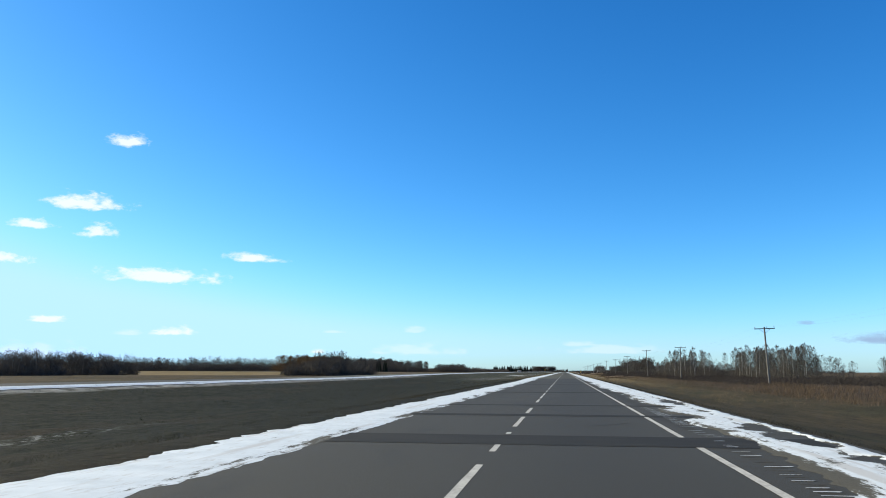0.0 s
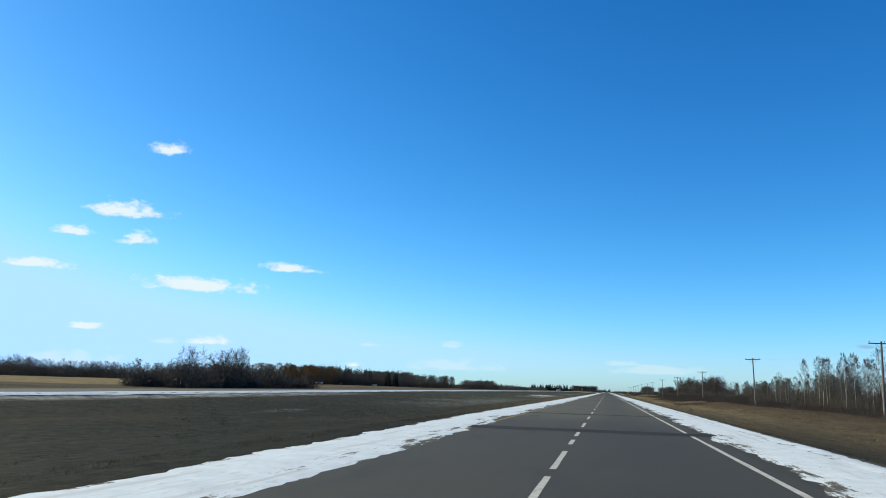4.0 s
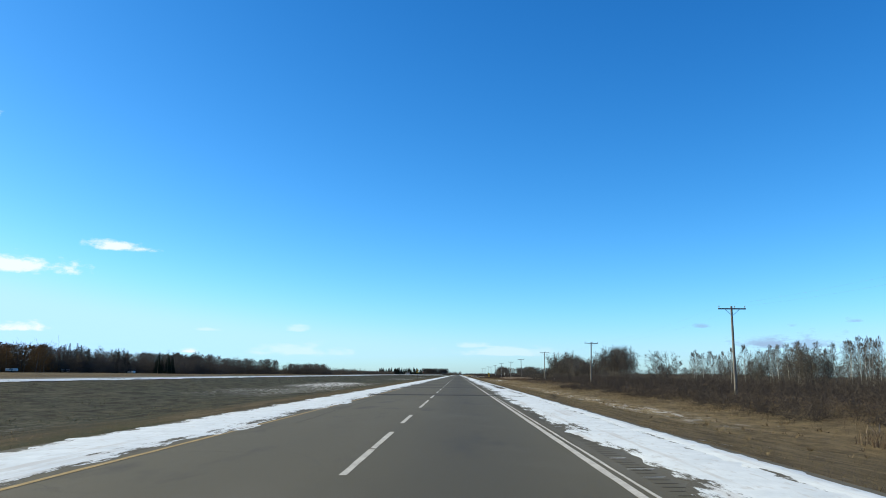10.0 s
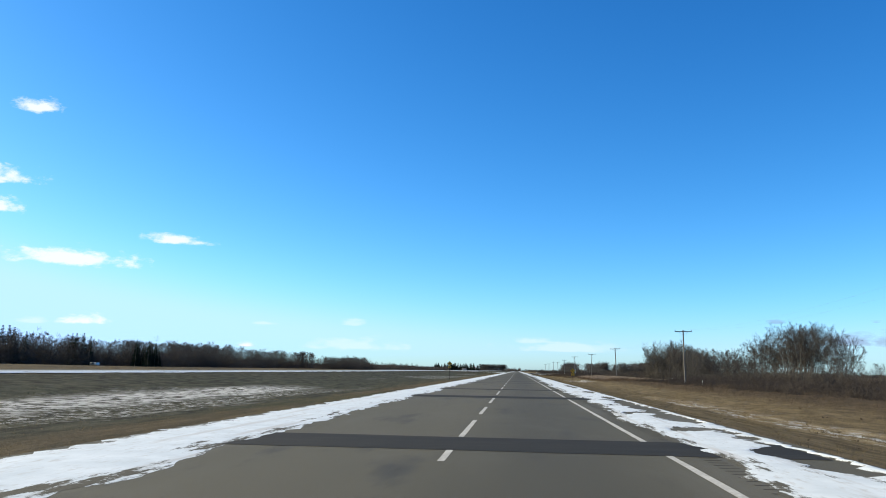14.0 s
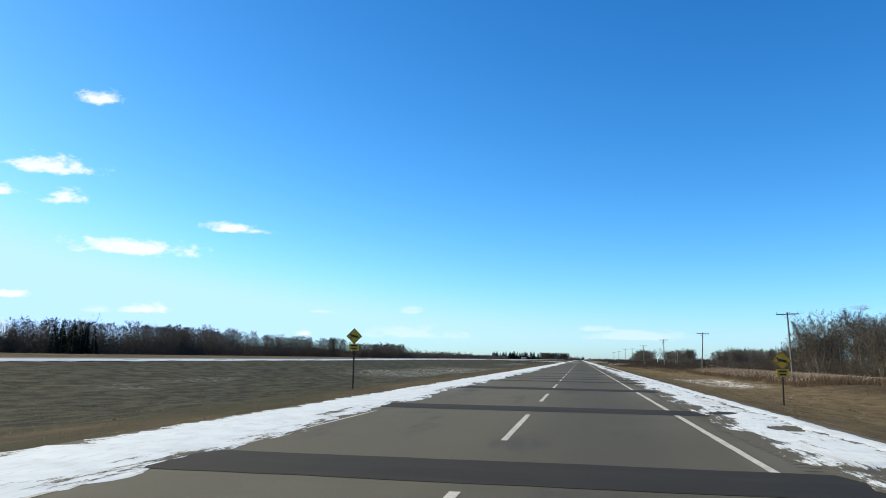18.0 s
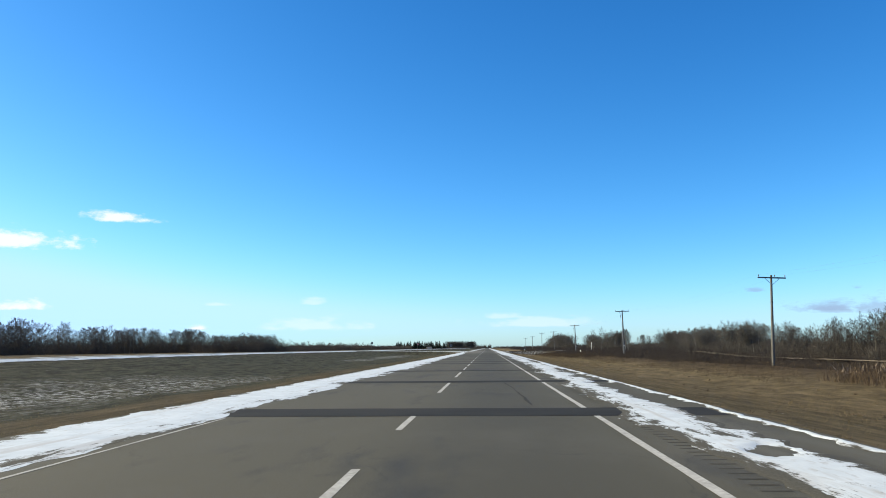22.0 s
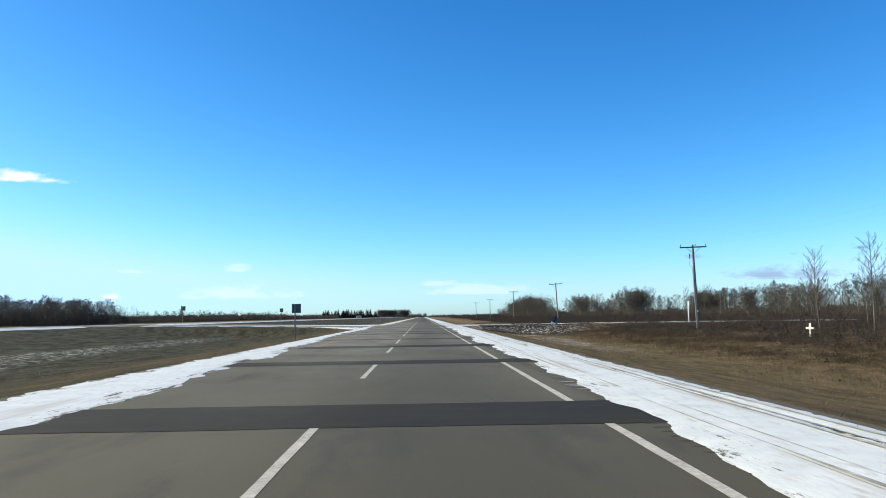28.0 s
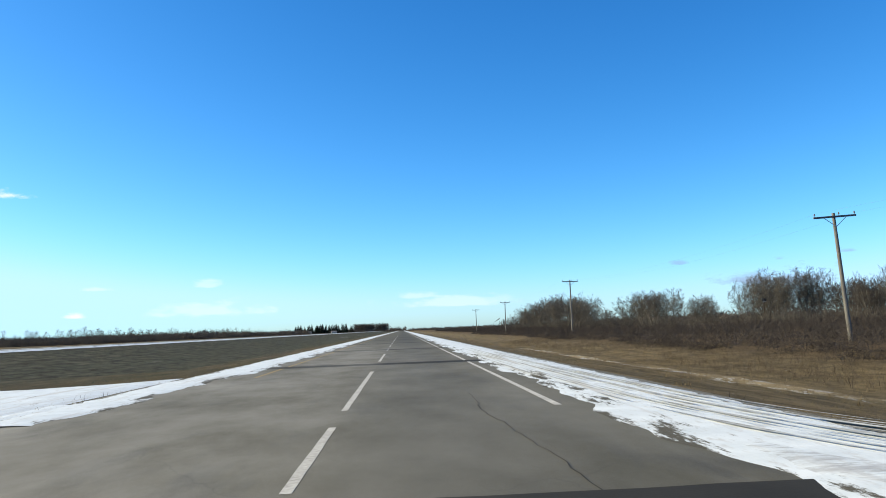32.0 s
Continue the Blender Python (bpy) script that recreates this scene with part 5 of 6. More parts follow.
house(-205, 2590, 11, 8, 3.6, 2.4, M_SIDING, "far pale farmhouse among dark spruces")
house(-150, 2595, 12, 8, 3.2, 2.2, M_SIDING, "far pale farm shed beside bare trees")
for x, y, yaw, ln in ((-186, 596, 15, 4.6), (-180, 701, -20, 4.4), (-190, 648, 5, 3.6)):
    root = new("parked_trailer")
    root.matrix_basis = pose(x, y, float(ground_z(x, y)), 0, 0, 90 + yaw)
    box_part("body", root, M_PAINT, (1.9, ln, 1.15), (0, 0, 1.0), bevel=0.25, label="white rounded body")
    box_part("window", root, M_GLASS, (1.92, ln * 0.3, 0.35), (0, 0, 1.25))
    for s in (-1, 1):
        wh = cyl_part("wheel", root, M_BLACK, 0.36, 0.36, (s * 0.8, -0.3, 0.36), (s * 0.97, -0.3, 0.36), 12)
    tagged(root, "small white trailer parked at the edge of the woods", "trailer", group="trailers by the woods")

# ---- clouds ----
def cloud(x, y, z, w, h, material, label):
    """A shallow billow of w by h metres that faces the road."""
    nx, nz = 17, 9
    X, Z = np.meshgrid(np.linspace(-0.5, 0.5, nx), np.linspace(-0.5, 0.5, nz))
    Y = -0.22 * np.clip(1 - 4 * X * X, 0, 1) * np.clip(1 - 4 * Z * Z, 0, 1) * w * 0.4
    v = np.stack([X * w, Y, Z * h], -1).reshape(-1, 3)
    i = (np.arange(nz - 1)[:, None] * nx + np.arange(nx - 1)[None]).ravel()
    ob = new("cloud", mesh_data("cloud", v, np.stack([i, i + 1, i + nx + 1, i + nx], 1), material, True))
    ob.matrix_basis = pose(x, y, z, 0, 0, math.degrees(math.atan2(-x, y)))
    ob.visible_shadow = False
    return tagged(ob, label, "cloud", group="small fair-weather clouds", kind="structure")


CLOUDS = [
    (-2910, 4200, 1040, 698, 179, 0),
    (-2640, 4200, 1425, 295, 162, 0),
    (-3258, 4200, 912, 333, 120, 0),
    (-2800, 4200, 850, 341, 137, 0),
    (-2349, 4200, 573, 1031, 179, 0),
    (-1791, 4200, 663, 505, 102, 0),
    (-2256, 4200, 234, 320, 82, 0),
    (-3113, 4200, 314, 352, 71, 0),
    (-2575, 4200, 230, 304, 65, 2),
    (-3380, 4200, 707, 244, 94, 0),
    (-821, 4200, 232, 215, 63, 2),
    (-1288, 4200, 229, 157, 49, 2),
    (-789, 4200, 127, 763, 115, 2),
    (-3189, 4200, 129, 828, 169, 2),
    (-3488, 4200, 703, 523, 108, 0),
    (-1380, 4200, 114, 147, 43, 0),
    (1811, 4200, 190, 438, 139, 1),
    (1556, 4200, 184, 427, 94, 1),
    (2031, 4200, 294, 169, 49, 1),
    (1244, 4200, 259, 120, 41, 1),
    (1704, 4200, 264, 125, 37, 1),
    (1569, 4200, 167, 351, 77, 1),
    (66, 4200, 156, 308, 60, 2),
    (265, 4200, 122, 883, 80, 2),
]
for x, y, z, w, h, g_ in CLOUDS:
    cloud(x, y, z, w, h, (M_CLOUD, M_CLOUD_GREY, M_CLOUD_THIN)[g_], ("small flat white cloud in a clear sky", "flat grey-blue cloud low over the horizon", "thin pale wisp of cloud low in the sky")[g_])

# ---- bare trees ----
class Wood:
    """Collects tapered limbs (tubes) and fine twigs (slim triangles)."""
    def __init__(self, seed):
        self.r = np.random.default_rng(seed)
        self.v, self.f = [], []
        self.tw = []

    def tube(self, pts, ra, rb, sides=3):
        pts = np.asarray(pts, float)
        d = pts[-1] - pts[0]
        side = np.cross(d, [0.31, 0.87, 0.2])
        side /= np.linalg.norm(side) + 1e-9
        up = np.cross(d, side)
        up /= np.linalg.norm(up) + 1e-9
        base, n = len(self.v), len(pts)
        for k, c in enumerate(pts):
            rad = ra + (rb - ra) * k / (n - 1)
            for j in range(sides):
                an = 2 * math.pi * j / sides
                self.v.append(c + (side * math.cos(an) + up * math.sin(an)) * rad)
        for k in range(n - 1):
            for j in range(sides):
                p, q = base + k * sides + j, base + k * sides + (j + 1) % sides
                self.f.append((p, q, q + sides, p + sides))

    def twig(self, a, b, w):
        s = np.cross(b - a, self.r.normal(size=3))
        s *= w / (np.linalg.norm(s) + 1e-9)
        self.tw.append((a - s, a + s, b))

    def shoot(self, a, d, length, rad, counts, lift, spread, tw, low=0.25):
        """A limb that bends upwards, with side shoots down to fine twigs; counts gives the shoots at each level."""
        r = self.r
        steps = 3 if len(counts) > 1 else 2
        pts, dirs = [np.array(a, float)], []
        d = np.array(d, float) / np.linalg.norm(d)
        for _ in range(steps):
            d = d + np.array([0, 0, lift * 0.3]) + r.normal(size=3) * 0.1
            d /= np.linalg.norm(d)
            dirs.append(d)
            pts.append(pts[-1] + d * length / steps)
        if rad > 1.6 * tw:
            self.tube(pts, rad, rad * 0.4)
        else:
            self.twig(pts[0], pts[-1], max(rad, tw))
        if not counts:
            return
        for j in range(counts[0]):
            s = low + (1 - low) * (j + r.random()) / counts[0]
            k = min(int(s * steps), steps - 1)
            q = pts[k] + (pts[k + 1] - pts[k]) * (s * steps - k)
            side = np.cross(dirs[k], r.normal(size=3))
            side /= np.linalg.norm(side) + 1e-9
            dd = dirs[k] + side * spread * r.uniform(0.6, 1.25) + np.array([0, 0, lift * 0.35])
            ln = length * r.uniform(0.36, 0.66) * (1.12 - 0.45 * s)
            if len(counts) == 1:
                dd = dd / np.linalg.norm(dd)
                self.twig(q, q + dd * ln, tw)
            else:
                self.shoot(q, dd, ln, rad * 0.5, counts[1:], lift, spread, tw)

    def shape(self, centre, ax, az, lobes=0.1):
        """Draws in what sticks out of a lobed dome."""
        c, r = np.array(centre), self.r
        ph = r.uniform(0, 6.28, 3)

        def drawn(p, loose):
            q = (np.asarray(p) - c) / np.array([ax, ax, az])
            n = np.linalg.norm(q)
            an = math.atan2(q[1], q[0])
            top = (1 + lobes * (math.sin(3 * an + ph[0]) + math.sin(5 * an + 4 * q[2] + ph[1]) + 0.6 * math.sin(7 * q[2] + ph[2]))) * loose
            return np.asarray(p) if n < top or q[2] < -0.4 else c + (np.asarray(p) - c) * (top / n) ** 0.85

        self.v = [drawn(p, 0.9) for p in self.v]
        self.tw = [(drawn(a, 0.92), drawn(b, 0.92), drawn(t, 0.98 + 0.1 * r.random())) for a, b, t in self.tw]

    def crown_mesh(self, name, material):
        v = np.array(self.v, dtype=np.float32).reshape(-1, 3)
        f = [tuple(q) for q in self.f]
        n = len(v)
        t = np.array(self.tw, dtype=np.float32).reshape(-1, 3)
        f += [(n + 3 * k, n + 3 * k + 1, n + 3 * k + 2) for k in range(len(self.tw))]
        return mesh_data(name, np.concatenate([v, t]), f, material)


def tree_kind(seed, h, kind):
    """Trunk and crown meshes of one bare tree of height h."""
    w, tr = Wood(seed), Wood(seed + 1)
    r = w.r
    if kind in ("aspen", "far", "wood", "rust"):    # one straight stem, upswept branches in its upper part
        first, n, reach, counts, tw, rad = {"aspen": (0.22, 40, 0.19, (7, 7), 0.0105, 0.062), "wood": (0.16, 26, 0.36, (6, 8), 0.024, 0.13),
                                            "far": (0.1, 26, 0.36, (13,), 0.034, 0.1), "rust": (0.08, 34, 0.42, (6, 7), 0.04, 0.16)}[kind]
        lean = r.normal(size=2) * 0.03 * h
        stem = np.array([(lean[0] * s * s + r.normal() * 0.012 * h * s, lean[1] * s * s + r.normal() * 0.012 * h * s, h * (s * 1.0) - 0.2 * (s == 0)) for s in (0, 0.25, 0.5, 0.75, 0.98)])
        tr.tube(stem, rad, rad * 0.12, 5)
        for k in range(n):
            s = first + (0.97 - first) * (k + r.random() * 0.8) / n
            q = stem[0] + np.array([np.interp(s, (0, 0.25, 0.5, 0.75, 0.98), stem[:, c]) for c in range(3)]) - stem[0]
            an = k * 2.4 + r.normal() * 0.4
            body = math.sin(math.pi * min(1, (s - first) / (1 - first) * 0.75 + 0.28))
            el = 0.85 if kind == "aspen" else 0.35
            w.shoot(q, (math.cos(an), math.sin(an), el + 0.5 * s), h * reach * (0.35 + 0.65 * body) * r.uniform(0.75, 1.15), rad * 0.24 * (1.1 - 0.7 * s), counts, 0.22, 0.95, tw)
        a_, b_ = {"aspen": (0.19, 0.46), "wood": (0.27, 0.44), "far": (0.27, 0.46), "rust": (0.36, 0.46)}[kind]
        w.shape((lean[0] * 0.4, lean[1] * 0.4, h * (1 - b_)), a_ * h, b_ * h, 0.12)
        mats = {"aspen": (M_ASPEN, M_TWIG_PALE), "wood": (M_BARK, M_TWIG), "far": (M_BARK, M_TWIG), "rust": (M_BARK, M_TWIG_RUST)}[kind]
    elif kind in ("round", "poplar", "bush"):       # several stems that fan out from the ground into a dome
        n, fan, counts, tw, rad = {"round": (7, 0.48, (13, 6, 8), 0.0145, 0.075), "poplar": (8, 0.34, (12, 6, 8), 0.014, 0.055), "bush": (11, 0.8, (7, 9), 0.015, 0.03)}[kind]
        for k in range(n):
            an = k * 2.4 + r.normal() * 0.3
            out = fan * math.sqrt((k + 0.4) / n)
            foot = np.array([math.cos(an) * 0.05 * h * (k > 0), math.sin(an) * 0.05 * h * (k > 0), -0.2])
            d = np.array([math.cos(an) * out, math.sin(an) * out, 1.0])
            d /= np.linalg.norm(d)
            ln = h * (0.76 - 0.18 * out) * r.uniform(0.88, 1.02)
            pts = [foot]
            for _ in range(4):
                d = d + np.array([math.cos(an) * 0.03, math.sin(an) * 0.03, 0.05]) + r.normal(size=3) * np.array([0.13, 0.13, 0.05])
                d /= np.linalg.norm(d)
                pts.append(pts[-1] + d * ln / 4)
            tr.tube(pts, rad * r.uniform(0.7, 1.1), rad * 0.2, 4)
            for j in range(counts[0]):
                s = 0.24 + 0.75 * (j + r.random()) / counts[0]
                q4 = min(int(s * 4), 3)
                q = pts[q4] + (pts[q4 + 1] - pts[q4]) * (s * 4 - q4)
                side = np.cross(d, r.normal(size=3))
                side /= np.linalg.norm(side) + 1e-9
                w.shoot(q, d + side * 1.0 * r.uniform(0.6, 1.2) + np.array([0, 0, 0.1]), ln * r.uniform(0.26, 0.44) * (1.15 - 0.4 * s), rad * 0.26, counts[1:], 0.12, 1.0, tw)
        a_, b_ = {"round": (0.42, 0.46), "poplar": (0.36, 0.46), "bush": (0.5, 0.5)}[kind]
        for o in (w, tr):
            o.shape((0, 0, h * (0.94 - b_)), a_ * h, b_ * h, 0.1)
        mats = {"round": (M_POPLAR, M_TWIG_ROAD), "poplar": (M_POPLAR, M_TWIG_PALE), "bush": (M_BARK, M_TWIG_ROAD)}[kind]
    elif kind == "snag":            # sparse pale tree that leans, standing apart
        bow = r.uniform(-0.12, 0.12, 2) * h
        stem = np.array([(bow[0] * math.sin(2.6 * s), bow[1] * math.sin(2.2 * s), h * s - 0.2 * (s == 0)) for s in (0, 0.25, 0.5, 0.75, 0.97)])
        tr.tube(stem, 0.055, 0.012, 5)
        for k in range(22):
            s = 0.34 + 0.028 * k
            q = np.array([np.interp(s, (0, 0.25, 0.5, 0.75, 0.97), stem[:, c]) for c in range(3)])
            an = k * 2.4
            w.shoot(q, (math.cos(an), math.sin(an), 1.0), h * (0.3 - 0.18 * s), 0.02, (5, 5), 0.6, 0.6, 0.011)
        mats = (M_POPLAR, M_TWIG_PALE)
    else:                           # spruce: whorls of drooping needled boughs
        tr.tube([(0, 0, -0.2), (0, 0, h * 0.5), (0, 0, h)], 0.16, 0.01, 6)
        z = h * 0.06
        while z < h * 0.985:
            reach = (1 - z / h) * h * 0.2 + 0.12
            for k in range(8):
                an = r.uniform(0, 6.28)
                d = np.array([math.cos(an), math.sin(an), 0])
                rr = reach * r.uniform(0.7, 1.1)
                for q in range(5):
                    s = r.uniform(0.1, 0.8)
                    dd = d + r.normal(size=3) * 0.35 + np.array([0, 0, -0.35])
                    a = d * rr * s + np.array([0, 0, z + 0.1 - 0.25 * s * rr])
                    w.twig(a, a + dd / np.linalg.norm(dd) * (rr * 0.5 + 0.15), 0.13)
            z += h * 0.035
        mats = (M_BARK, M_SPRUCE)
    if kind != "spruce":            # bring the whole tree to its height
        tip = max([q[2] for q in w.v] + [q[2][2] for q in w.tw])
        up = np.array([max(0.8, min(1.2, h / tip))] * 2 + [h / tip])
        for o in (w, tr):
            o.v = [q * up for q in o.v]
            o.tw = [tuple(c * up for c in q) for q in o.tw]
    return mesh_data("trunk", tr.v, [tuple(q) for q in tr.f], mats[0], True), w.crown_mesh("crown", mats[1])


LABEL = {"poplar": ("bare pale many-stemmed poplar with a rounded crown", "pale poplar clumps"), "aspen": ("bare pale-trunked aspen in the roadside grove", "aspens along the pole line"), "round": ("bare leafless tree with a broad domed crown", "round-crowned bare trees"),
         "wood": ("bare dark woodland tree at the edge of the far woods", "woodland trees across the road"), "rust": ("broad tree with rusty brown clinging foliage", "rusty brown trees"),
         "snag": ("slender bare tree standing apart in the brush", "lone slender trees"), "bush": ("leafless many-stemmed willow bush", "willow bushes"), "spruce": ("dark green narrow spruce at the edge of the woods", "dark spruces")}
NAME = {"poplar": "poplar_tree", "aspen": "aspen_tree", "round": "bare_tree", "wood": "woodland_tree", "rust": "rusty_tree", "snag": "slender_tree", "bush": "willow_bush", "spruce": "spruce_tree"}
STOCK = {}
for kind, h, n in (("far", 10, 6), ("aspen", 8, 5), ("round", 8, 4), ("poplar", 8, 4), ("wood", 9, 5), ("rust", 9, 2), ("snag", 7, 3), ("bush", 4, 4), ("spruce", 11, 3)):
    STOCK[kind] = (h, [tree_kind(100 + 13 * k + len(kind) * 7, h, kind) for k in range(n)])
trng = np.random.default_rng(21)


def plant(kind, x, y, h, wide=1.0):
    h0, meshes = STOCK[kind]
    trunk, crown = meshes[trng.integers(len(meshes))]
    ob = new(NAME[kind], trunk)
    s = h / h0
    z = float(ground_z(x, y))
    s *= 1 + max(0.0, -0.5 - z) / h
    ob.matrix_basis = pose(x, y, z, trng.normal() * 1.5, trng.normal() * 1.5, trng.uniform(0, 360)) @ Matrix.Diagonal((s * wide, s * wide, s, 1))
    c = part("crown", crown, ob)
    tagged(ob, LABEL[kind][0], "bush" if kind == "bush" else "tree", group=LABEL[kind][1])


def grove(kind, n, x0, x1, y0, y1, h0, h1, wide=1.0):
    for _ in range(n):
        plant(kind, trng.uniform(x0, x1), trng.uniform(y0, y1), trng.uniform(h0, h1), wide * trng.uniform(0.85, 1.2))


# east side, along the pole line: groves that stand close to it at first, then a line some way behind
grove("aspen", 44, 46, 55, 176, 238, 7.0, 8.8)
grove("wood", 12, 60, 80, 172, 240, 4.0, 6.0)
grove("bush", 12, 40, 60, 95, 160, 2.0, 3.5)
grove("spruce", 5, 95, 110, 140, 165, 4.5, 6)
grove("aspen", 20, 33, 44, 224, 256, 6.8, 9.0)
grove("aspen", 14, 36, 50, 256, 300, 4.8, 6.6)
grove("poplar", 7, 36, 46, 240, 290, 5.2, 7.2, 0.9)
grove("aspen", 26, 38, 50, 285, 328, 5.0, 6.6)
grove("aspen", 8, 46, 54, 328, 345, 2.8, 3.6)
grove("bush", 14, 34, 46, 225, 340, 2.0, 3.2)
plant("bush", 8.3, 330.5, 0.55, 1.3)
plant("snag", 37.6, 291, 7.4, 1.1)
plant("snag", 38.2, 317, 5.6, 1.0)
grove("spruce", 16, 92, 106, 408, 466, 3.2, 4.3, 1.2)
grove("aspen", 44, 51, 60, 372, 450, 6.2, 7.8)
grove("poplar", 10, 50, 56, 385, 440, 5.6, 6.8, 0.8)
for x, y, h, w_ in ((54, 473, 8.4, 1.15), (56, 480, 5.4, 1.0), (52, 464, 4.6, 1.0), (55, 519, 8.6, 0.85), (57, 526, 10.8, 0.85), (53, 531, 11.0, 0.85), (56, 535, 11.6, 0.85), (54, 539, 11.9, 0.9), (58, 544, 12.6, 0.9), (55, 548, 12.6, 0.9), (58, 554, 11.4, 0.9), (54, 558, 10.4, 0.85), (57, 563, 9.4, 0.85), (56, 577, 9.2, 0.85), (54, 585, 8.2, 0.85), (57, 593, 8.8, 0.85)):
    plant("round", x, y, h, w_)
grove("bush", 30, 42, 54, 400, 610, 2.2, 3.8)
for k in range(34):
    y_ = 612 + 3.7 * k
    plant("poplar" if k % 3 else "round", 52 + 8 * trng.random(), y_, float(np.interp(y_, [610, 622, 640, 655, 668, 682, 696, 718, 740], [6.0, 9.6, 10.8, 12.2, 14.4, 12.6, 9.6, 6.8, 5.2])) * trng.uniform(0.88, 1.03), trng.uniform(0.85, 1.05))
grove("aspen", 26, 54, 64, 615, 700, 7.0, 10.0)
grove("bush", 30, 48, 58, 612, 750, 2.4, 4.0)
grove("bush", 16, 40, 54, 684, 760, 2.2, 3.4)
grove("aspen", 14, 48, 66, 745, 850, 4.4, 6.0)
grove("poplar", 10, 49, 60, 746, 800, 6.2, 7.6, 0.95)
grove("bush", 26, 38, 60, 770, 862, 2.2, 3.4)
# pale slender trees by the white cross
for x, y, h in ((32.3, 827.5, 7.0), (33.6, 822.5, 7.6), (35.5, 820.5, 6.6)):
    plant("snag", x, y, h, 1.1)
grove("aspen", 8, 34, 42, 812, 826, 5.0, 6.8)
# clumps and woods beyond the side road
grove("poplar", 10, 66, 74, 1003, 1027, 9.4, 11.0, 0.9)
grove("round", 12, 95, 115, 1020, 1070, 9.0, 11.4, 0.9)
grove("snag", 4, 94, 104, 1025, 1066, 10.5, 12.0)
grove("poplar", 16, 85, 98, 890, 965, 7.6, 9.6)
grove("aspen", 30, 95, 125, 890, 1020, 8.0, 10.6)
for k in range(14):
    y_ = 1040 + 5.0 * k
    plant("poplar", 64 + 8 * trng.random(), y_, float(np.interp(y_, [1036, 1052, 1078, 1095, 1112], [4.8, 8.0, 11.2, 9.4, 5.6])) * trng.uniform(0.88, 1.02), trng.uniform(0.95, 1.15))
for k in range(32):
    y_ = 1066 + 4.8 * k
    plant("poplar", 47 + 9 * trng.random(), y_, float(np.interp(y_, [1062, 1078, 1096, 1114, 1140, 1175, 1215], [4.8, 8.4, 11.2, 12.2, 11.0, 9.0, 6.0])) * trng.uniform(0.86, 1.02), trng.uniform(0.95, 1.2))
grove("bush", 26, 40, 70, 985, 1200, 2.2, 3.4)
grove("round", 6, 60, 80, 1220, 1450, 4, 5.5)

def tri_arrays(me):
    """Vertices and triangles of a mesh."""
    me.calc_loop_triangles()
    v = np.empty(len(me.vertices) * 3, dtype=np.float32)
    me.vertices.foreach_get("co", v)
    f = np.empty(len(me.loop_triangles) * 3, dtype=np.int32)
    me.loop_triangles.foreach_get("vertices", f)
    return v.reshape(-1, 3), f.reshape(-1, 3)


def woods(kind, n, x0, x1, y0, y1, h0, h1, label, material=M_TWIG, wide=1.0):
    """A stand too deep to count: its trees joined into one."""
    h_, meshes = STOCK[kind]
    packs = []
    for a, b in meshes:
        (va, fa), (vb, fb) = tri_arrays(a), tri_arrays(b)
        packs.append((np.concatenate([va, vb]), np.concatenate([fa, fb + len(va)])))
    vs, fs, off = [], [], 0
    for _ in range(n):
        v, f = packs[trng.integers(len(packs))]
        x, y, h, an = trng.uniform(x0, x1), trng.uniform(y0, y1), trng.uniform(h0, h1), trng.uniform(0, 6.28)
        x += (x1 - x0) * 0.1 * float(wave(y, n, 30.0))
        s = h / h_
        c, q = math.cos(an) * s * wide, math.sin(an) * s * wide
        z = float(ground_z(x, y))
        vs.append(np.stack([v[:, 0] * c - v[:, 1] * q + x, v[:, 0] * q + v[:, 1] * c + y, v[:, 2] * s + z], 1))
        fs.append(f + off)
        off += len(v)
    return tagged(new("woodland", mesh_data("woodland", np.concatenate(vs), np.concatenate(fs), material)), label, "woods", kind="stuff")


# deeper stands behind the roadside trees
BACK = "dense grey-brown leafless trees behind the roadside brush"
for n, x0, x1, y0, y1, h0, h1 in ((40, 53, 68, 188, 242, 4.6, 6.6), (15, 62, 90, 100, 160, 2.5, 3.5), (34, 50, 70, 240, 300, 4.0, 5.4), (70, 58, 78, 366, 452, 4.0, 5.4), (60, 58, 90, 452, 606, 3.4, 4.8),
                                  (70, 58, 80, 610, 704, 6.0, 8.4), (40, 56, 84, 700, 770, 3.8, 5.0), (40, 64, 96, 770, 880, 3.6, 5.0), (110, 96, 142, 880, 1090, 7.6, 10.2), (40, 60, 95, 1100, 1300, 3.0, 4.4), (40, 100, 150, 400, 860, 5, 7)):
    woods("far", n, x0, x1, y0, y1, h0, h1, BACK, wide=0.9)
woods("aspen", 34, 50, 58, 182, 236, 6.6, 8.4, "deep grove of bare pale aspens", M_TWIG_PALE)
# west side, beyond the other carriageway: a stand that ends at a tan field
DARK = "dense dark leafless woodland beyond the opposite carriageway"
woods("far", 74, -215, -172, 190, 290, 6.0, 7.6, DARK)
grove("wood", 14, -186, -172, 200, 284, 7.6, 9.4)
grove("round", 16, -182, -170, 200, 290, 8.2, 9.8, 0.8)
# the line of woods behind that field
woods("far", 144, -310, -262, 320, 570, 8.0, 10.4, DARK)
woods("far", 49, -300, -255, 560, 730, 10.4, 12.4, DARK)
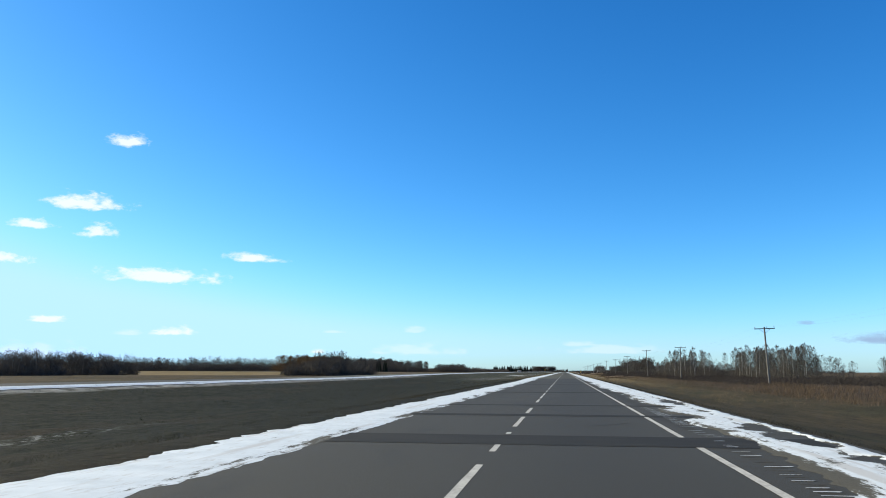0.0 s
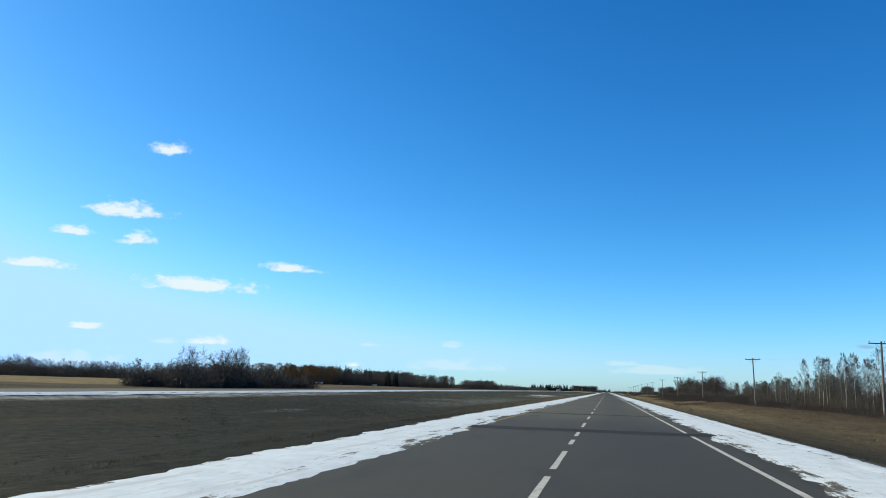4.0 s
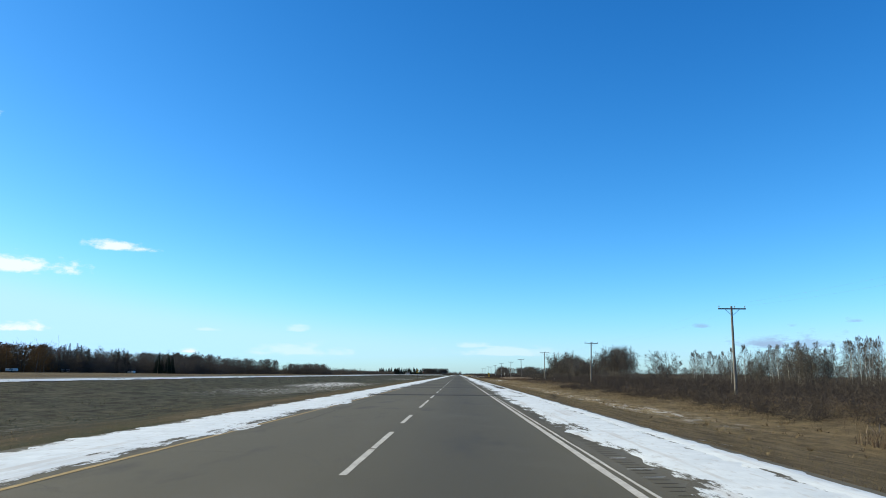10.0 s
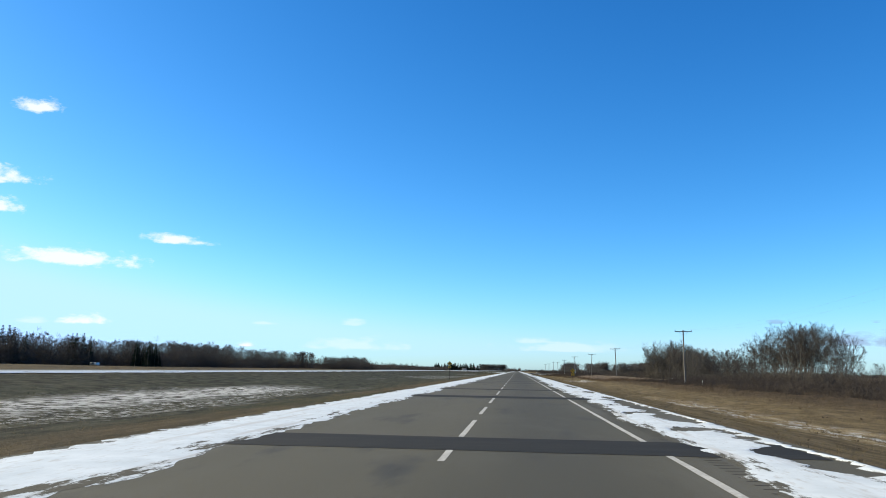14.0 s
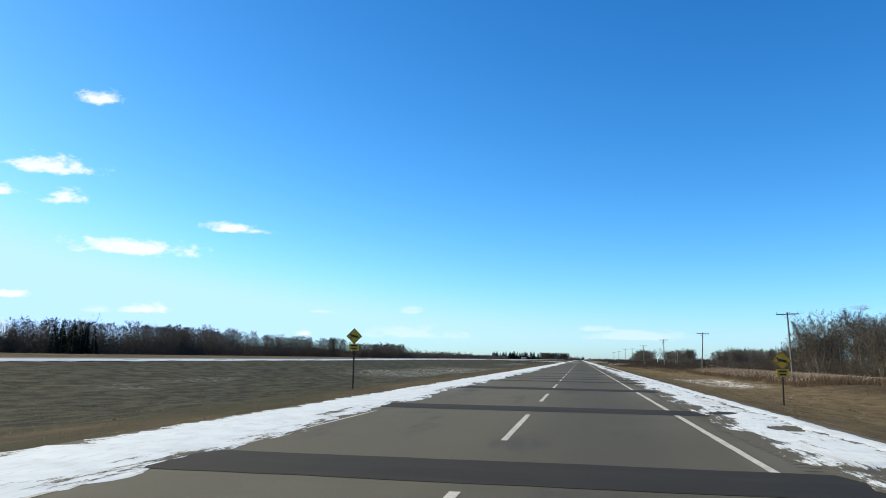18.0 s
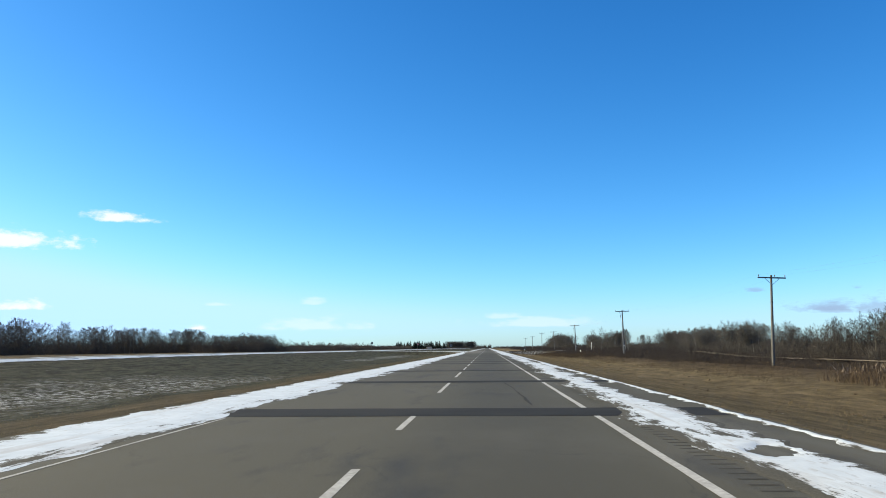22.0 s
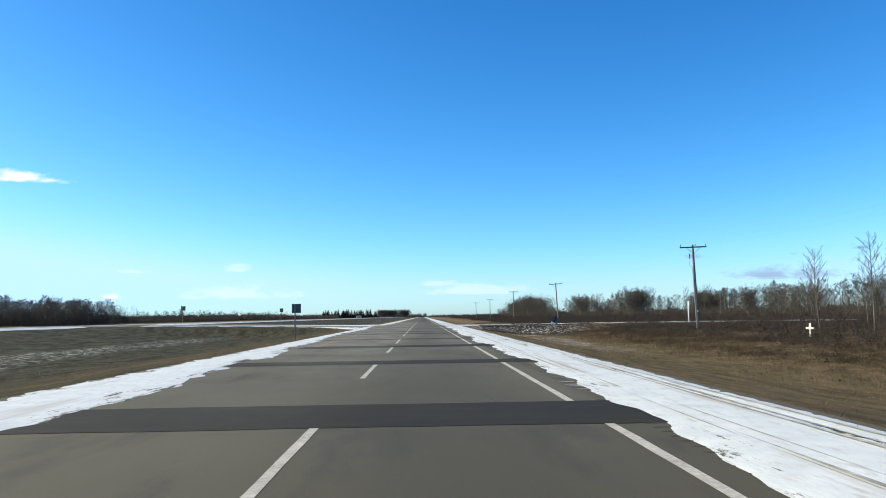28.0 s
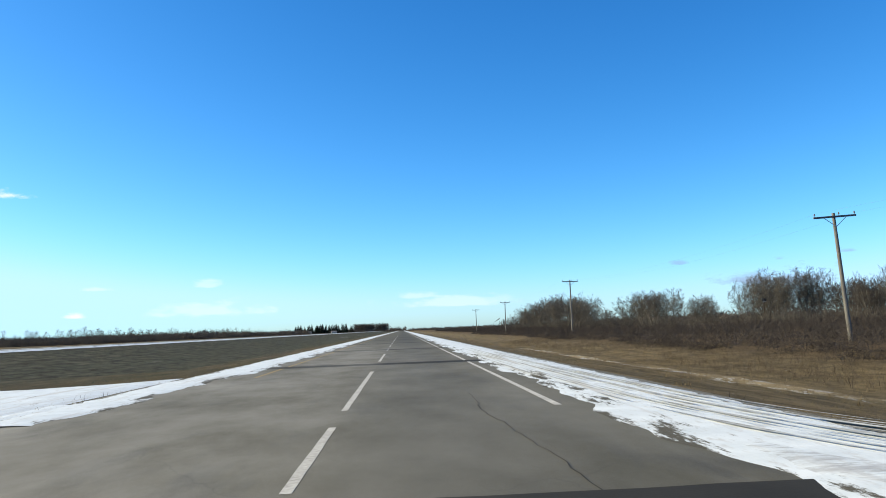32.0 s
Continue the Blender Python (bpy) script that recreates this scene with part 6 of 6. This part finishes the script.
# dark clump close to the other road
for x, y, h, w_ in ((-80, 250, 8.6, 0.8), (-80, 246, 6.0, 0.9), (-79, 265, 9.2, 0.95), (-81, 270, 8.6, 0.9), (-79, 260, 6.6, 1.0), (-84, 275, 6.6, 1.0), (-83, 290, 6.0, 1.0)):
    plant("round", x, y, h, w_)
woods("far", 39, -92, -78, 243, 304, 4.6, 6.0, DARK, wide=1.1)
grove("bush", 30, -88, -75, 243, 306, 2.8, 4.2, 1.4)
grove("rust", 16, -198, -182, 556, 632, 11.6, 13.4)
woods("rust", 30, -215, -190, 550, 650, 11.6, 13.4, "rusty brown leafless stand at the edge of the far woods", M_TWIG_RUST)
grove("spruce", 6, -200, -186, 628, 672, 12.6, 15.2)
grove("spruce", 4, -194, -182, 690, 706, 12.4, 14.0)
woods("far", 113, -218, -182, 600, 770, 11.6, 14, DARK)
grove("spruce", 10, -184, -172, 722, 752, 9.5, 13.0)
woods("far", 87, -222, -190, 790, 900, 13, 16, DARK)
woods("far", 144, -262, -215, 890, 1195, 13.5, 18, DARK)
grove("wood", 24, -240, -212, 880, 1100, 15.5, 19.0)
woods("far", 104, -182, -142, 1060, 1150, 9.6, 12.4, DARK)
grove("wood", 12, -168, -142, 1070, 1150, 11, 13.6)
woods("wood", 16, -222, -202, 1120, 1165, 15, 18.5, "thin stand of bare trees over the far brush", M_TWIG)
woods("far", 48, -230, -170, 1290, 1450, 4, 6, DARK)
woods("far", 63, -195, -150, 1230, 1420, 6.5, 9.5, "thin stand of bare grey trees over the far brush", M_TWIG, 0.9)
grove("spruce", 60, -240, -112, 2600, 2680, 14, 22, 1.5)
grove("round", 34, -108, -24, 2600, 2680, 16, 21, 1.1)


# ---- brush, reeds and grass: joined fine pieces ----
def blades(name, x, y, h, w, lean, material, label, category, base=0.0):
    """Slim upright triangles, one for each stem or blade."""
    r = np.random.default_rng(len(x) + int(abs(x[0]) * 10))
    n = len(x)
    z = ground_z(x, y) + base
    an = r.uniform(0, math.pi, n)
    dx, dy = np.cos(an) * w / 2, np.sin(an) * w / 2
    lx, ly = r.normal(size=n) * lean * h, r.normal(size=n) * lean * h
    v = np.stack([np.stack([x - dx, y - dy, z - 0.03], 1), np.stack([x + dx, y + dy, z - 0.03], 1), np.stack([x + lx, y + ly, z + h], 1)], 1).reshape(-1, 3)
    f = np.arange(3 * n).reshape(-1, 3)
    return tagged(new(name, mesh_data(name, v, f, material)), label, category, kind="stuff")


def scatter(n, x0, x1, y0, y1, seed, clump=0.0, scale=6.0):
    r = np.random.default_rng(seed)
    x, y = r.uniform(x0, x1, n), r.uniform(y0, y1, n)
    if clump:
        k = wave(y + 2 * x, seed, scale) + wave(x * 2 - 0.6 * y, seed + 3, scale) + r.normal(size=n) * 0.4 > clump
        x, y = x[k], y[k]
    return x, y, r


def brush(n, x0, x1, y0, y1, h, seed, material=M_SCRUB, clump=-0.6, w=0.035, name="willow_scrub", label="dense dark reddish-brown leafless willow scrub", cat="scrub", lean=0.16, scale=6.0, twigs=0.0):
    x, y, r = scatter(n, x0, x1, y0, y1, seed, clump, scale)
    hh = h * (0.6 + 0.4 * r.random(len(x))) * (0.78 + 0.18 * wave(y + x, seed, 5.0) + 0.18 * wave(y - 0.4 * x, seed + 6, 14.0)) * (0.62 + 0.38 * np.clip((np.abs(x) - min(abs(x0), abs(x1))) / 6.0, 0, 1) if h > 1.2 else 1.0)
    base = np.zeros(len(x))
    ln = hh.copy()
    if twigs:
        k = r.integers(0, len(x), int(len(x) * twigs))
        x, y = np.concatenate([x, x[k] + r.normal(size=len(k)) * 0.12 * h]), np.concatenate([y, y[k] + r.normal(size=len(k)) * 0.12 * h])
        b2 = hh[k] * r.uniform(0.15, 0.82, len(k))
        base = np.concatenate([base, b2])
        ln = np.concatenate([ln, np.minimum((hh[k] - b2), 0.5 * h) * r.uniform(0.5, 1.1, len(k)) + 0.1])
    lean_all = np.full(len(x), lean)
    lean_all[len(hh):] = lean * 4.0
    blades(name, x, y, ln, w * (0.6 + 0.8 * r.random(len(x))), lean_all, material, label, cat, base)


def thicket(n, x0, x1, y0, y1, h, wide, k, ln, w, seed, material, name, label, cat, edge=0.0, drift=14.0):
    """Rounded bushes of fine twigs, each springing from inside its dome towards the rim; lower along the edge nearest the road."""
    r = np.random.default_rng(seed)
    x, y = x0 + (x1 - x0) * r.random(n) ** (1.25 if edge else 1.0), r.uniform(y0, y1, n)
    x = x + (x1 - x0) * (0.03 if edge else 0.13) * wave(y, seed, drift)
    z = ground_z(x, y)
    near = np.clip((np.abs(x) - min(abs(x0), abs(x1))) / 7.0, 0, 1) if edge else 1.0
    hh = h * r.uniform(0.62, 1.0, n) * (0.86 + 0.16 * wave(y + x, seed, drift * 0.35) + 0.14 * wave(y - 0.4 * x, seed + 6, drift)) * (1 - edge * (1 - near))
    ww = wide * r.uniform(0.7, 1.3, n)
    d = r.normal(size=(n, k, 3))
    d[..., 2] = np.abs(d[..., 2]) * 0.9 + 0.05
    d /= np.linalg.norm(d, axis=-1, keepdims=True)
    s = r.uniform(0.25, 1.0, (n, k)) ** 0.7
    tip = np.stack([x[:, None] + d[..., 0] * s * ww[:, None], y[:, None] + d[..., 1] * s * ww[:, None], z[:, None] + d[..., 2] * s * hh[:, None] * 1.08], -1)
    way = d * np.array([0.8, 0.8, 1.2]) + r.normal(size=(n, k, 3)) * 0.45
    way /= np.linalg.norm(way, axis=-1, keepdims=True)
    foot = tip - way * (ln * r.uniform(0.6, 1.3, (n, k)))[..., None]
    foot[..., 2] = np.maximum(foot[..., 2], z[:, None] - 0.05)
    side = np.cross(way, r.normal(size=(n, k, 3)))
    side *= w * 0.5 / (np.linalg.norm(side, axis=-1, keepdims=True) + 1e-9)
    v = np.stack([foot - side, foot + side, tip], 2).reshape(-1, 3)
    return tagged(new(name, mesh_data(name, v, np.arange(3 * n * k).reshape(-1, 3), material)), label, cat, kind="stuff")


SCRUB = "dense dark purplish-brown leafless willow scrub"
# scrub thickets east of the poles, stretch by stretch
for k, (x0, x1, y0, y1, h, dens) in enumerate([(27, 44, 108, 200, 1.4, 0.5), (28, 48, 200, 300, 1.9, 0.55), (21, 52, 308, 420, 2.5, 0.5), (27, 54, 420, 560, 2.6, 0.45), (34, 43.5, 560, 690, 0.42, 0.8), (46.5, 58, 560, 690, 2.0, 0.6), (27, 44, 655, 700, 1.0, 0.7), (25, 56, 698, 765, 2.4, 0.5), (23, 56, 765, 862, 2.1, 0.5), (23, 62, 894, 1000, 2.4, 0.4), (24, 50, 1000, 1130, 2.3, 0.35)]):
    thicket(int((x1 - x0) * (y1 - y0) * dens * 0.8), x0, x1, y0, y1, h, 1.25, 64, 0.36 + 0.14 * h, 0.021, 40 + k, M_SCRUB, "willow_scrub", SCRUB, "scrub", 0.5)
for k, (x0, x1, y0, y1, h, dens) in enumerate([(40, 70, 90, 240, 1.8, 0.12), (56, 100, 400, 880, 2.3, 0.07), (60, 100, 900, 1040, 2.3, 0.12), (28, 60, 1130, 1500, 2.6, 0.1)]):
    thicket(int((x1 - x0) * (y1 - y0) * dens), x0, x1, y0, y1, h, 2.2, 50, 1.0, 0.06, 60 + k, M_SCRUB, "willow_scrub", SCRUB, "scrub", 0.3)
# low dead scrub between the verge and the poles
for k, (x0, x1, y0, y1, h, dens) in enumerate([(19, 28, 105, 290, 0.45, 6), (18, 26, 308, 420, 0.6, 7), (22, 32, 420, 560, 0.6, 7), (19, 27, 650, 770, 0.7, 8), (16, 25, 768, 866, 0.7, 9), (16, 24, 896, 1000, 0.6, 8)]):
    brush(int((x1 - x0) * (y1 - y0) * dens), x0, x1, y0, y1, h, 160 + k, M_LOW, clump=-0.6, w=0.012, lean=0.4, twigs=1.0, name="low_scrub", label="low reddish-brown dead scrub on the ditch slope")
# reddish brush on the bank below the slender trees
thicket(260, 19.5, 27, 772, 803, 1.4, 0.9, 60, 0.45, 0.018, 395, M_LOW, "willow_scrub", "low reddish-brown leafless brush on the ditch bank", "scrub", 0.5)
thicket(420, 18.5, 25, 803, 862, 0.8, 0.8, 50, 0.4, 0.018, 396, M_LOW, "willow_scrub", "low reddish-brown leafless brush on the ditch bank", "scrub", 0.5)
# saplings and brush between the roadside trees
SAPLING = "thicket of slender grey-brown leafless saplings under the trees"
for k, (x0, x1, y0, y1, h, dens) in enumerate([(46, 57, 176, 238, 6.2, 2.4), (33, 46, 222, 260, 5.4, 3.2), (38, 54, 250, 300, 4.6, 2.4), (38, 51, 284, 329, 5.0, 3.0), (50, 60, 372, 452, 4.8, 2.0), (50, 58, 508, 606, 5.4, 2.0), (52, 62, 612, 700, 7.4, 2.0), (50, 60, 700, 742, 5.0, 2.0), (48, 62, 742, 812, 5.4, 1.6), (86, 120, 880, 1010, 6.6, 0.8), (64, 74, 1000, 1030, 6.6, 1.6), (94, 116, 1018, 1072, 6.6, 1.0), (64, 73, 1040, 1110, 5.4, 1.6), (47, 57, 1066, 1210, 6.0, 1.6)]):
    area = (x1 - x0) * (y1 - y0)
    brush(int(area * dens), x0, x1, y0, y1, h * 0.9, 400 + k, M_TWIG if k % 2 else M_TWIG_PALE, -1.0, 0.026, "sapling_thicket", SAPLING, "saplings", 0.07, 5.0, 1.2)
    thicket(int(area * dens * 0.2), x0, x1, y0, y1, h, 1.5, 64, 0.8, 0.028, 430 + k, M_TWIG, "sapling_thicket", SAPLING, "saplings", 0.2, 9.0)
# undergrowth that closes the western woods
for k, (x0, x1, y0, y1, h, dens, material) in enumerate([(-218, -170, 188, 292, 7.0, 0.1, M_TWIG), (-312, -258, 318, 572, 10.6, 0.08, M_TWIG), (-300, -256, 570, 735, 13.0, 0.08, M_TWIG), (-92, -76, 243, 306, 6.6, 0.22, M_TWIG), (-218, -188, 552, 640, 14.6, 0.1, M_TWIG_RUST), (-215, -178, 636, 772, 15.6, 0.14, M_TWIG),
                                                         (-224, -188, 788, 900, 15.0, 0.1, M_TWIG), (-264, -212, 888, 1198, 16.0, 0.06, M_TWIG), (-184, -140, 1058, 1152, 12.6, 0.07, M_TWIG), (-230, -168, 1285, 1455, 6.5, 0.06, M_TWIG), (-300, -225, 1130, 1300, 8.0, 0.05, M_TWIG)]):
    n = int((x1 - x0) * (y1 - y0) * dens)
    thicket(n, x0, x1, y0, y1, h, 2.8, 90, 1.7, 0.15, 70 + k, material, "woodland_undergrowth", "dense dark leafless undergrowth of the far woods", "undergrowth", 0.0, 30.0)
# distant woods on the horizon
for k, (x0, x1, y0, y1, h, n) in enumerate([(-900, -330, 1500, 2300, 15, 1500), (-420, -240, 1250, 1700, 12, 900), (-330, -20, 2690, 2900, 15, 700), (-310, -170, 1600, 2300, 12, 1100), (50, 600, 2300, 2900, 8, 1100), (90, 420, 1150, 1900, 7.5, 1000), (-440, -335, 250, 1000, 9, 800)]):
    thicket(n, x0, x1, y0, y1, h, 6.0, 42, 4.0, 0.6, 90 + k, M_TWIG, "distant_woods", "low dark line of distant leafless woods on the horizon", "woods", 0.0, 160.0)
# cattail reeds in the wet hollows
for k, (x0, x1, y0, y1, dens) in enumerate([(21, 30, 55, 108, 8), (16.5, 23, 292, 306, 26), (21.5, 34, 572, 652, 28), (30, 34, 640, 700, 6), (21, 30, 480, 500, 4)]):
    brush(int((x1 - x0) * (y1 - y0) * dens), x0, x1, y0, y1, (0.8, 0.8, 1.0, 0.7, 0.7)[k], 120 + k, M_REED, -0.9, 0.028, "cattail_reeds", "pale tan dried cattail reeds in a wet hollow", "reeds", 0.2, 4.0, 0.7)
# pale seed heads standing over the reeds
hx, hy, r = scatter(6500, 21.5, 34, 573, 651, 333, -0.7, 4.0)
blades("reed_heads", hx, hy, 0.16 + 0.16 * r.random(len(hx)), np.full(len(hx), 0.07), 0.4, M_HEAD, "fluffy tan seed heads over the dried reeds", "reeds", 0.4 + 0.42 * r.random(len(hx)))
hx, hy, r = scatter(420, 16.5, 23, 292, 306, 334)
blades("reed_heads", hx, hy, 0.28 + 0.1 * r.random(len(hx)), np.full(len(hx), 0.05), 0.5, M_HEAD, "fluffy tan seed heads over the dried reeds", "reeds", 0.5)
# gravel track along the wet hollow
tx = np.linspace(44.0, 46.2, 4)
ty_ = np.arange(540, 780, 3.0)
tagged(new("gravel_track", grid_mesh("gravel_track", tx, ty_, lambda a, b: ground_z(a * 0 + 45.0, b) + 0.55, M_POST)), "pale narrow gravel track behind the reeds", "track", kind="structure")
# dead grass: short fringe along both shoulders, matted tufts on the verges
for k, (x0, x1, n, h, cl, w_) in enumerate([(6.5, 7.1, 40000, 0.07, -0.5, 0.012), (6.9, 9.5, 100000, 0.06, -0.5, 0.012), (9.5, 16, 130000, 0.08, -0.3, 0.016), (16, 27, 60000, 0.12, -0.2, 0.02), (-7.0, -6.1, 42000, 0.08, -0.4, 0.012), (-10, -6.8, 60000, 0.06, -0.3, 0.012), (-22, -10, 50000, 0.08, 0.0, 0.018)]):
    for j, (ya, yb) in enumerate([(150, 390), (390, 640), (640, 930)]):
        brush(n // 3, x0, x1, ya, yb, h, 200 + 5 * k + j, M_BLADE, cl, w_, "verge_grass", "short matted dead grass on the roadside verge", "grass", 1.1, 1.6)


def tussocks(n, x0, x1, y0, y1, size, seed, material, label, clump=0.0, scale=4.0):
    """Low clumps, each a fan of bent blades."""
    x, y, r = scatter(n, x0, x1, y0, y1, seed, clump, scale)
    m, k = len(x), 9
    z = ground_z(x, y)
    sz = size * (0.5 + r.random(m))
    an = r.uniform(0, 2 * math.pi, (m, k))
    out = sz[:, None] * r.uniform(0.3, 1.2, (m, k))
    up = sz[:, None] * r.uniform(0.2, 0.7, (m, k))
    bx, by = x[:, None] + np.cos(an) * out * 0.25, y[:, None] + np.sin(an) * out * 0.25
    wx, wy = -np.sin(an) * sz[:, None] * 0.13, np.cos(an) * sz[:, None] * 0.13
    zz = np.repeat(z[:, None], k, 1) - 0.03
    v = np.stack([np.stack([bx - wx, by - wy, zz], -1), np.stack([bx + wx, by + wy, zz], -1), np.stack([x[:, None] + np.cos(an) * out, y[:, None] + np.sin(an) * out, zz + up], -1)], 2).reshape(-1, 3)
    tagged(new("tussocks", mesh_data("tussocks", v, np.arange(3 * m * k).reshape(-1, 3), material)), label, "grass", kind="stuff")


# rough tussocks in the median: colour dimmed at first, grey-green and frosted beyond, tan near the shoulder
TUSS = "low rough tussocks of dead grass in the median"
for k, (n, x0, x1, y0, y1, size, mat, cl) in enumerate([(16000, -16, -6.2, -5, 190, 0.05, M_DIM_TURF, -0.5), (16000, -43, -16, 5, 190, 0.09, M_DIM_TURF, -0.2), (8000, -43, -15, 170, 420, 0.13, M_FROST, 0.0), (4000, -17, -7, 165, 420, 0.06, M_BLADE, 0.2),
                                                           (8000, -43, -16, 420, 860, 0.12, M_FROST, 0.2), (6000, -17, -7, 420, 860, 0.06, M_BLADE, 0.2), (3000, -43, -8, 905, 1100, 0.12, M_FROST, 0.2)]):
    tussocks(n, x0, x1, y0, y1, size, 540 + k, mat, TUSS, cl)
# coarse tufts and weeds on the east verge
for k, (n, x0, x1, y0, y1, size, mat, cl) in enumerate([(5000, 7.2, 14, -10, 160, 0.06, M_MEDIAN, 0.2), (2600, 7.4, 14, 160, 480, 0.11, M_TAN, 0.5), (2600, 7.4, 14, 480, 862, 0.11, M_TAN, 0.5), (2600, 13, 22, 160, 862, 0.2, M_TAN, 0.3), (900, 7.2, 20, 892, 1000, 0.14, M_TAN, 0.3)]):
    tussocks(n, x0, x1, y0, y1, size, 640 + k, mat, "scattered tufts of tan dead grass on the verge", cl)
for k, (n, x0, x1, y0, y1, size) in enumerate([(2600, 7.1, 12, 170, 862, 0.09), (1800, 12, 20, 170, 862, 0.16), (1500, -16, -7, 170, 862, 0.09)]):
    tussocks(n, x0, x1, y0, y1, size, 660 + k, M_LOW, "scattered dark tufts of dead weeds on the verge", 0.3, 3.0)
# tan tussocks of taller grass on the ditch slope
for k, (x0, x1, y0, y1, dens) in enumerate([(13, 20, 60, 160, 10), (13, 23, 330, 480, 18), (13, 19, 560, 640, 12), (12, 21, 690, 862, 16), (11, 20, 900, 990, 14)]):
    brush(int((x1 - x0) * (y1 - y0) * dens), x0, x1, y0, y1, 0.3, 500 + k, M_TAN, 0.1, 0.014, "tall_grass", "bent pale tan dead grass on the ditch slope", "grass", 0.7, 2.5, 0.4)
# dark weed tufts along the snow's edge
for k, (x0, x1) in enumerate([(-6.9, -6.0), (6.4, 7.3)]):
    brush(9000, x0, x1, -20, 900, 0.22, 260 + k, M_SCRUB, 0.55, 0.014, "edge_weeds", "scattered dark dead weeds at the edge of the snow", "weeds", 0.5, 0.9)
for k, (x0, x1, n, h) in enumerate([(-6.6, -5.3, 26000, 0.12), (-9, -6.4, 30000, 0.09), (6.5, 8.5, 20000, 0.09)]):
    brush(n, x0, x1, -8, 156, h, 280 + k, M_MEDIAN if k else M_BLADE, -0.2, 0.012, "edge_grass", "dark grass along the edge of the snow", "grass", 0.6, 0.8)
# pale snow-flecked clods on the banks of the side road
cx, cy, r = scatter(15000, 9.0, 36, 859, 872.3, 301)
blades("bank_grass", cx, cy, 0.08 + 0.14 * r.random(len(cx)), np.full(len(cx), 0.03), 0.9, M_SCRUB, "tangled dead grass on the snowy bank of the side road", "grass")

# frozen clods on that bank
r = np.random.default_rng(77)
nc = 2600
px_, py_ = r.uniform(9.0, 24, nc), 872.4 - np.abs(r.normal(size=nc)) * 4.0
py_ = np.clip(py_, 858, 872.4)
cv, cf = [], []
octa = np.array([(1, 0, 0), (0, 1, 0), (-1, 0, 0), (0, -1, 0), (0, 0, 1), (0, 0, -1)], float)
octf = np.array([(0, 1, 4), (1, 2, 4), (2, 3, 4), (3, 0, 4), (1, 0, 5), (2, 1, 5), (3, 2, 5), (0, 3, 5)])
zz = ground_z(px_, py_)
for k in range(nc):
    size = r.uniform(0.03, 0.1)
    cv.append(octa * size * r.uniform(0.5, 1.3, (6, 3)) * np.array([1.5, 1.2, 0.5]) + np.array([px_[k], py_[k], zz[k] + 0.25 * size]))
    cf.append(octf + 6 * k)
tagged(new("frozen_clods", mesh_data("frozen_clods", np.concatenate(cv), np.concatenate(cf), M_CLOD)), "dark frozen soil clods with snow between them on the side road bank", "clods", kind="stuff")
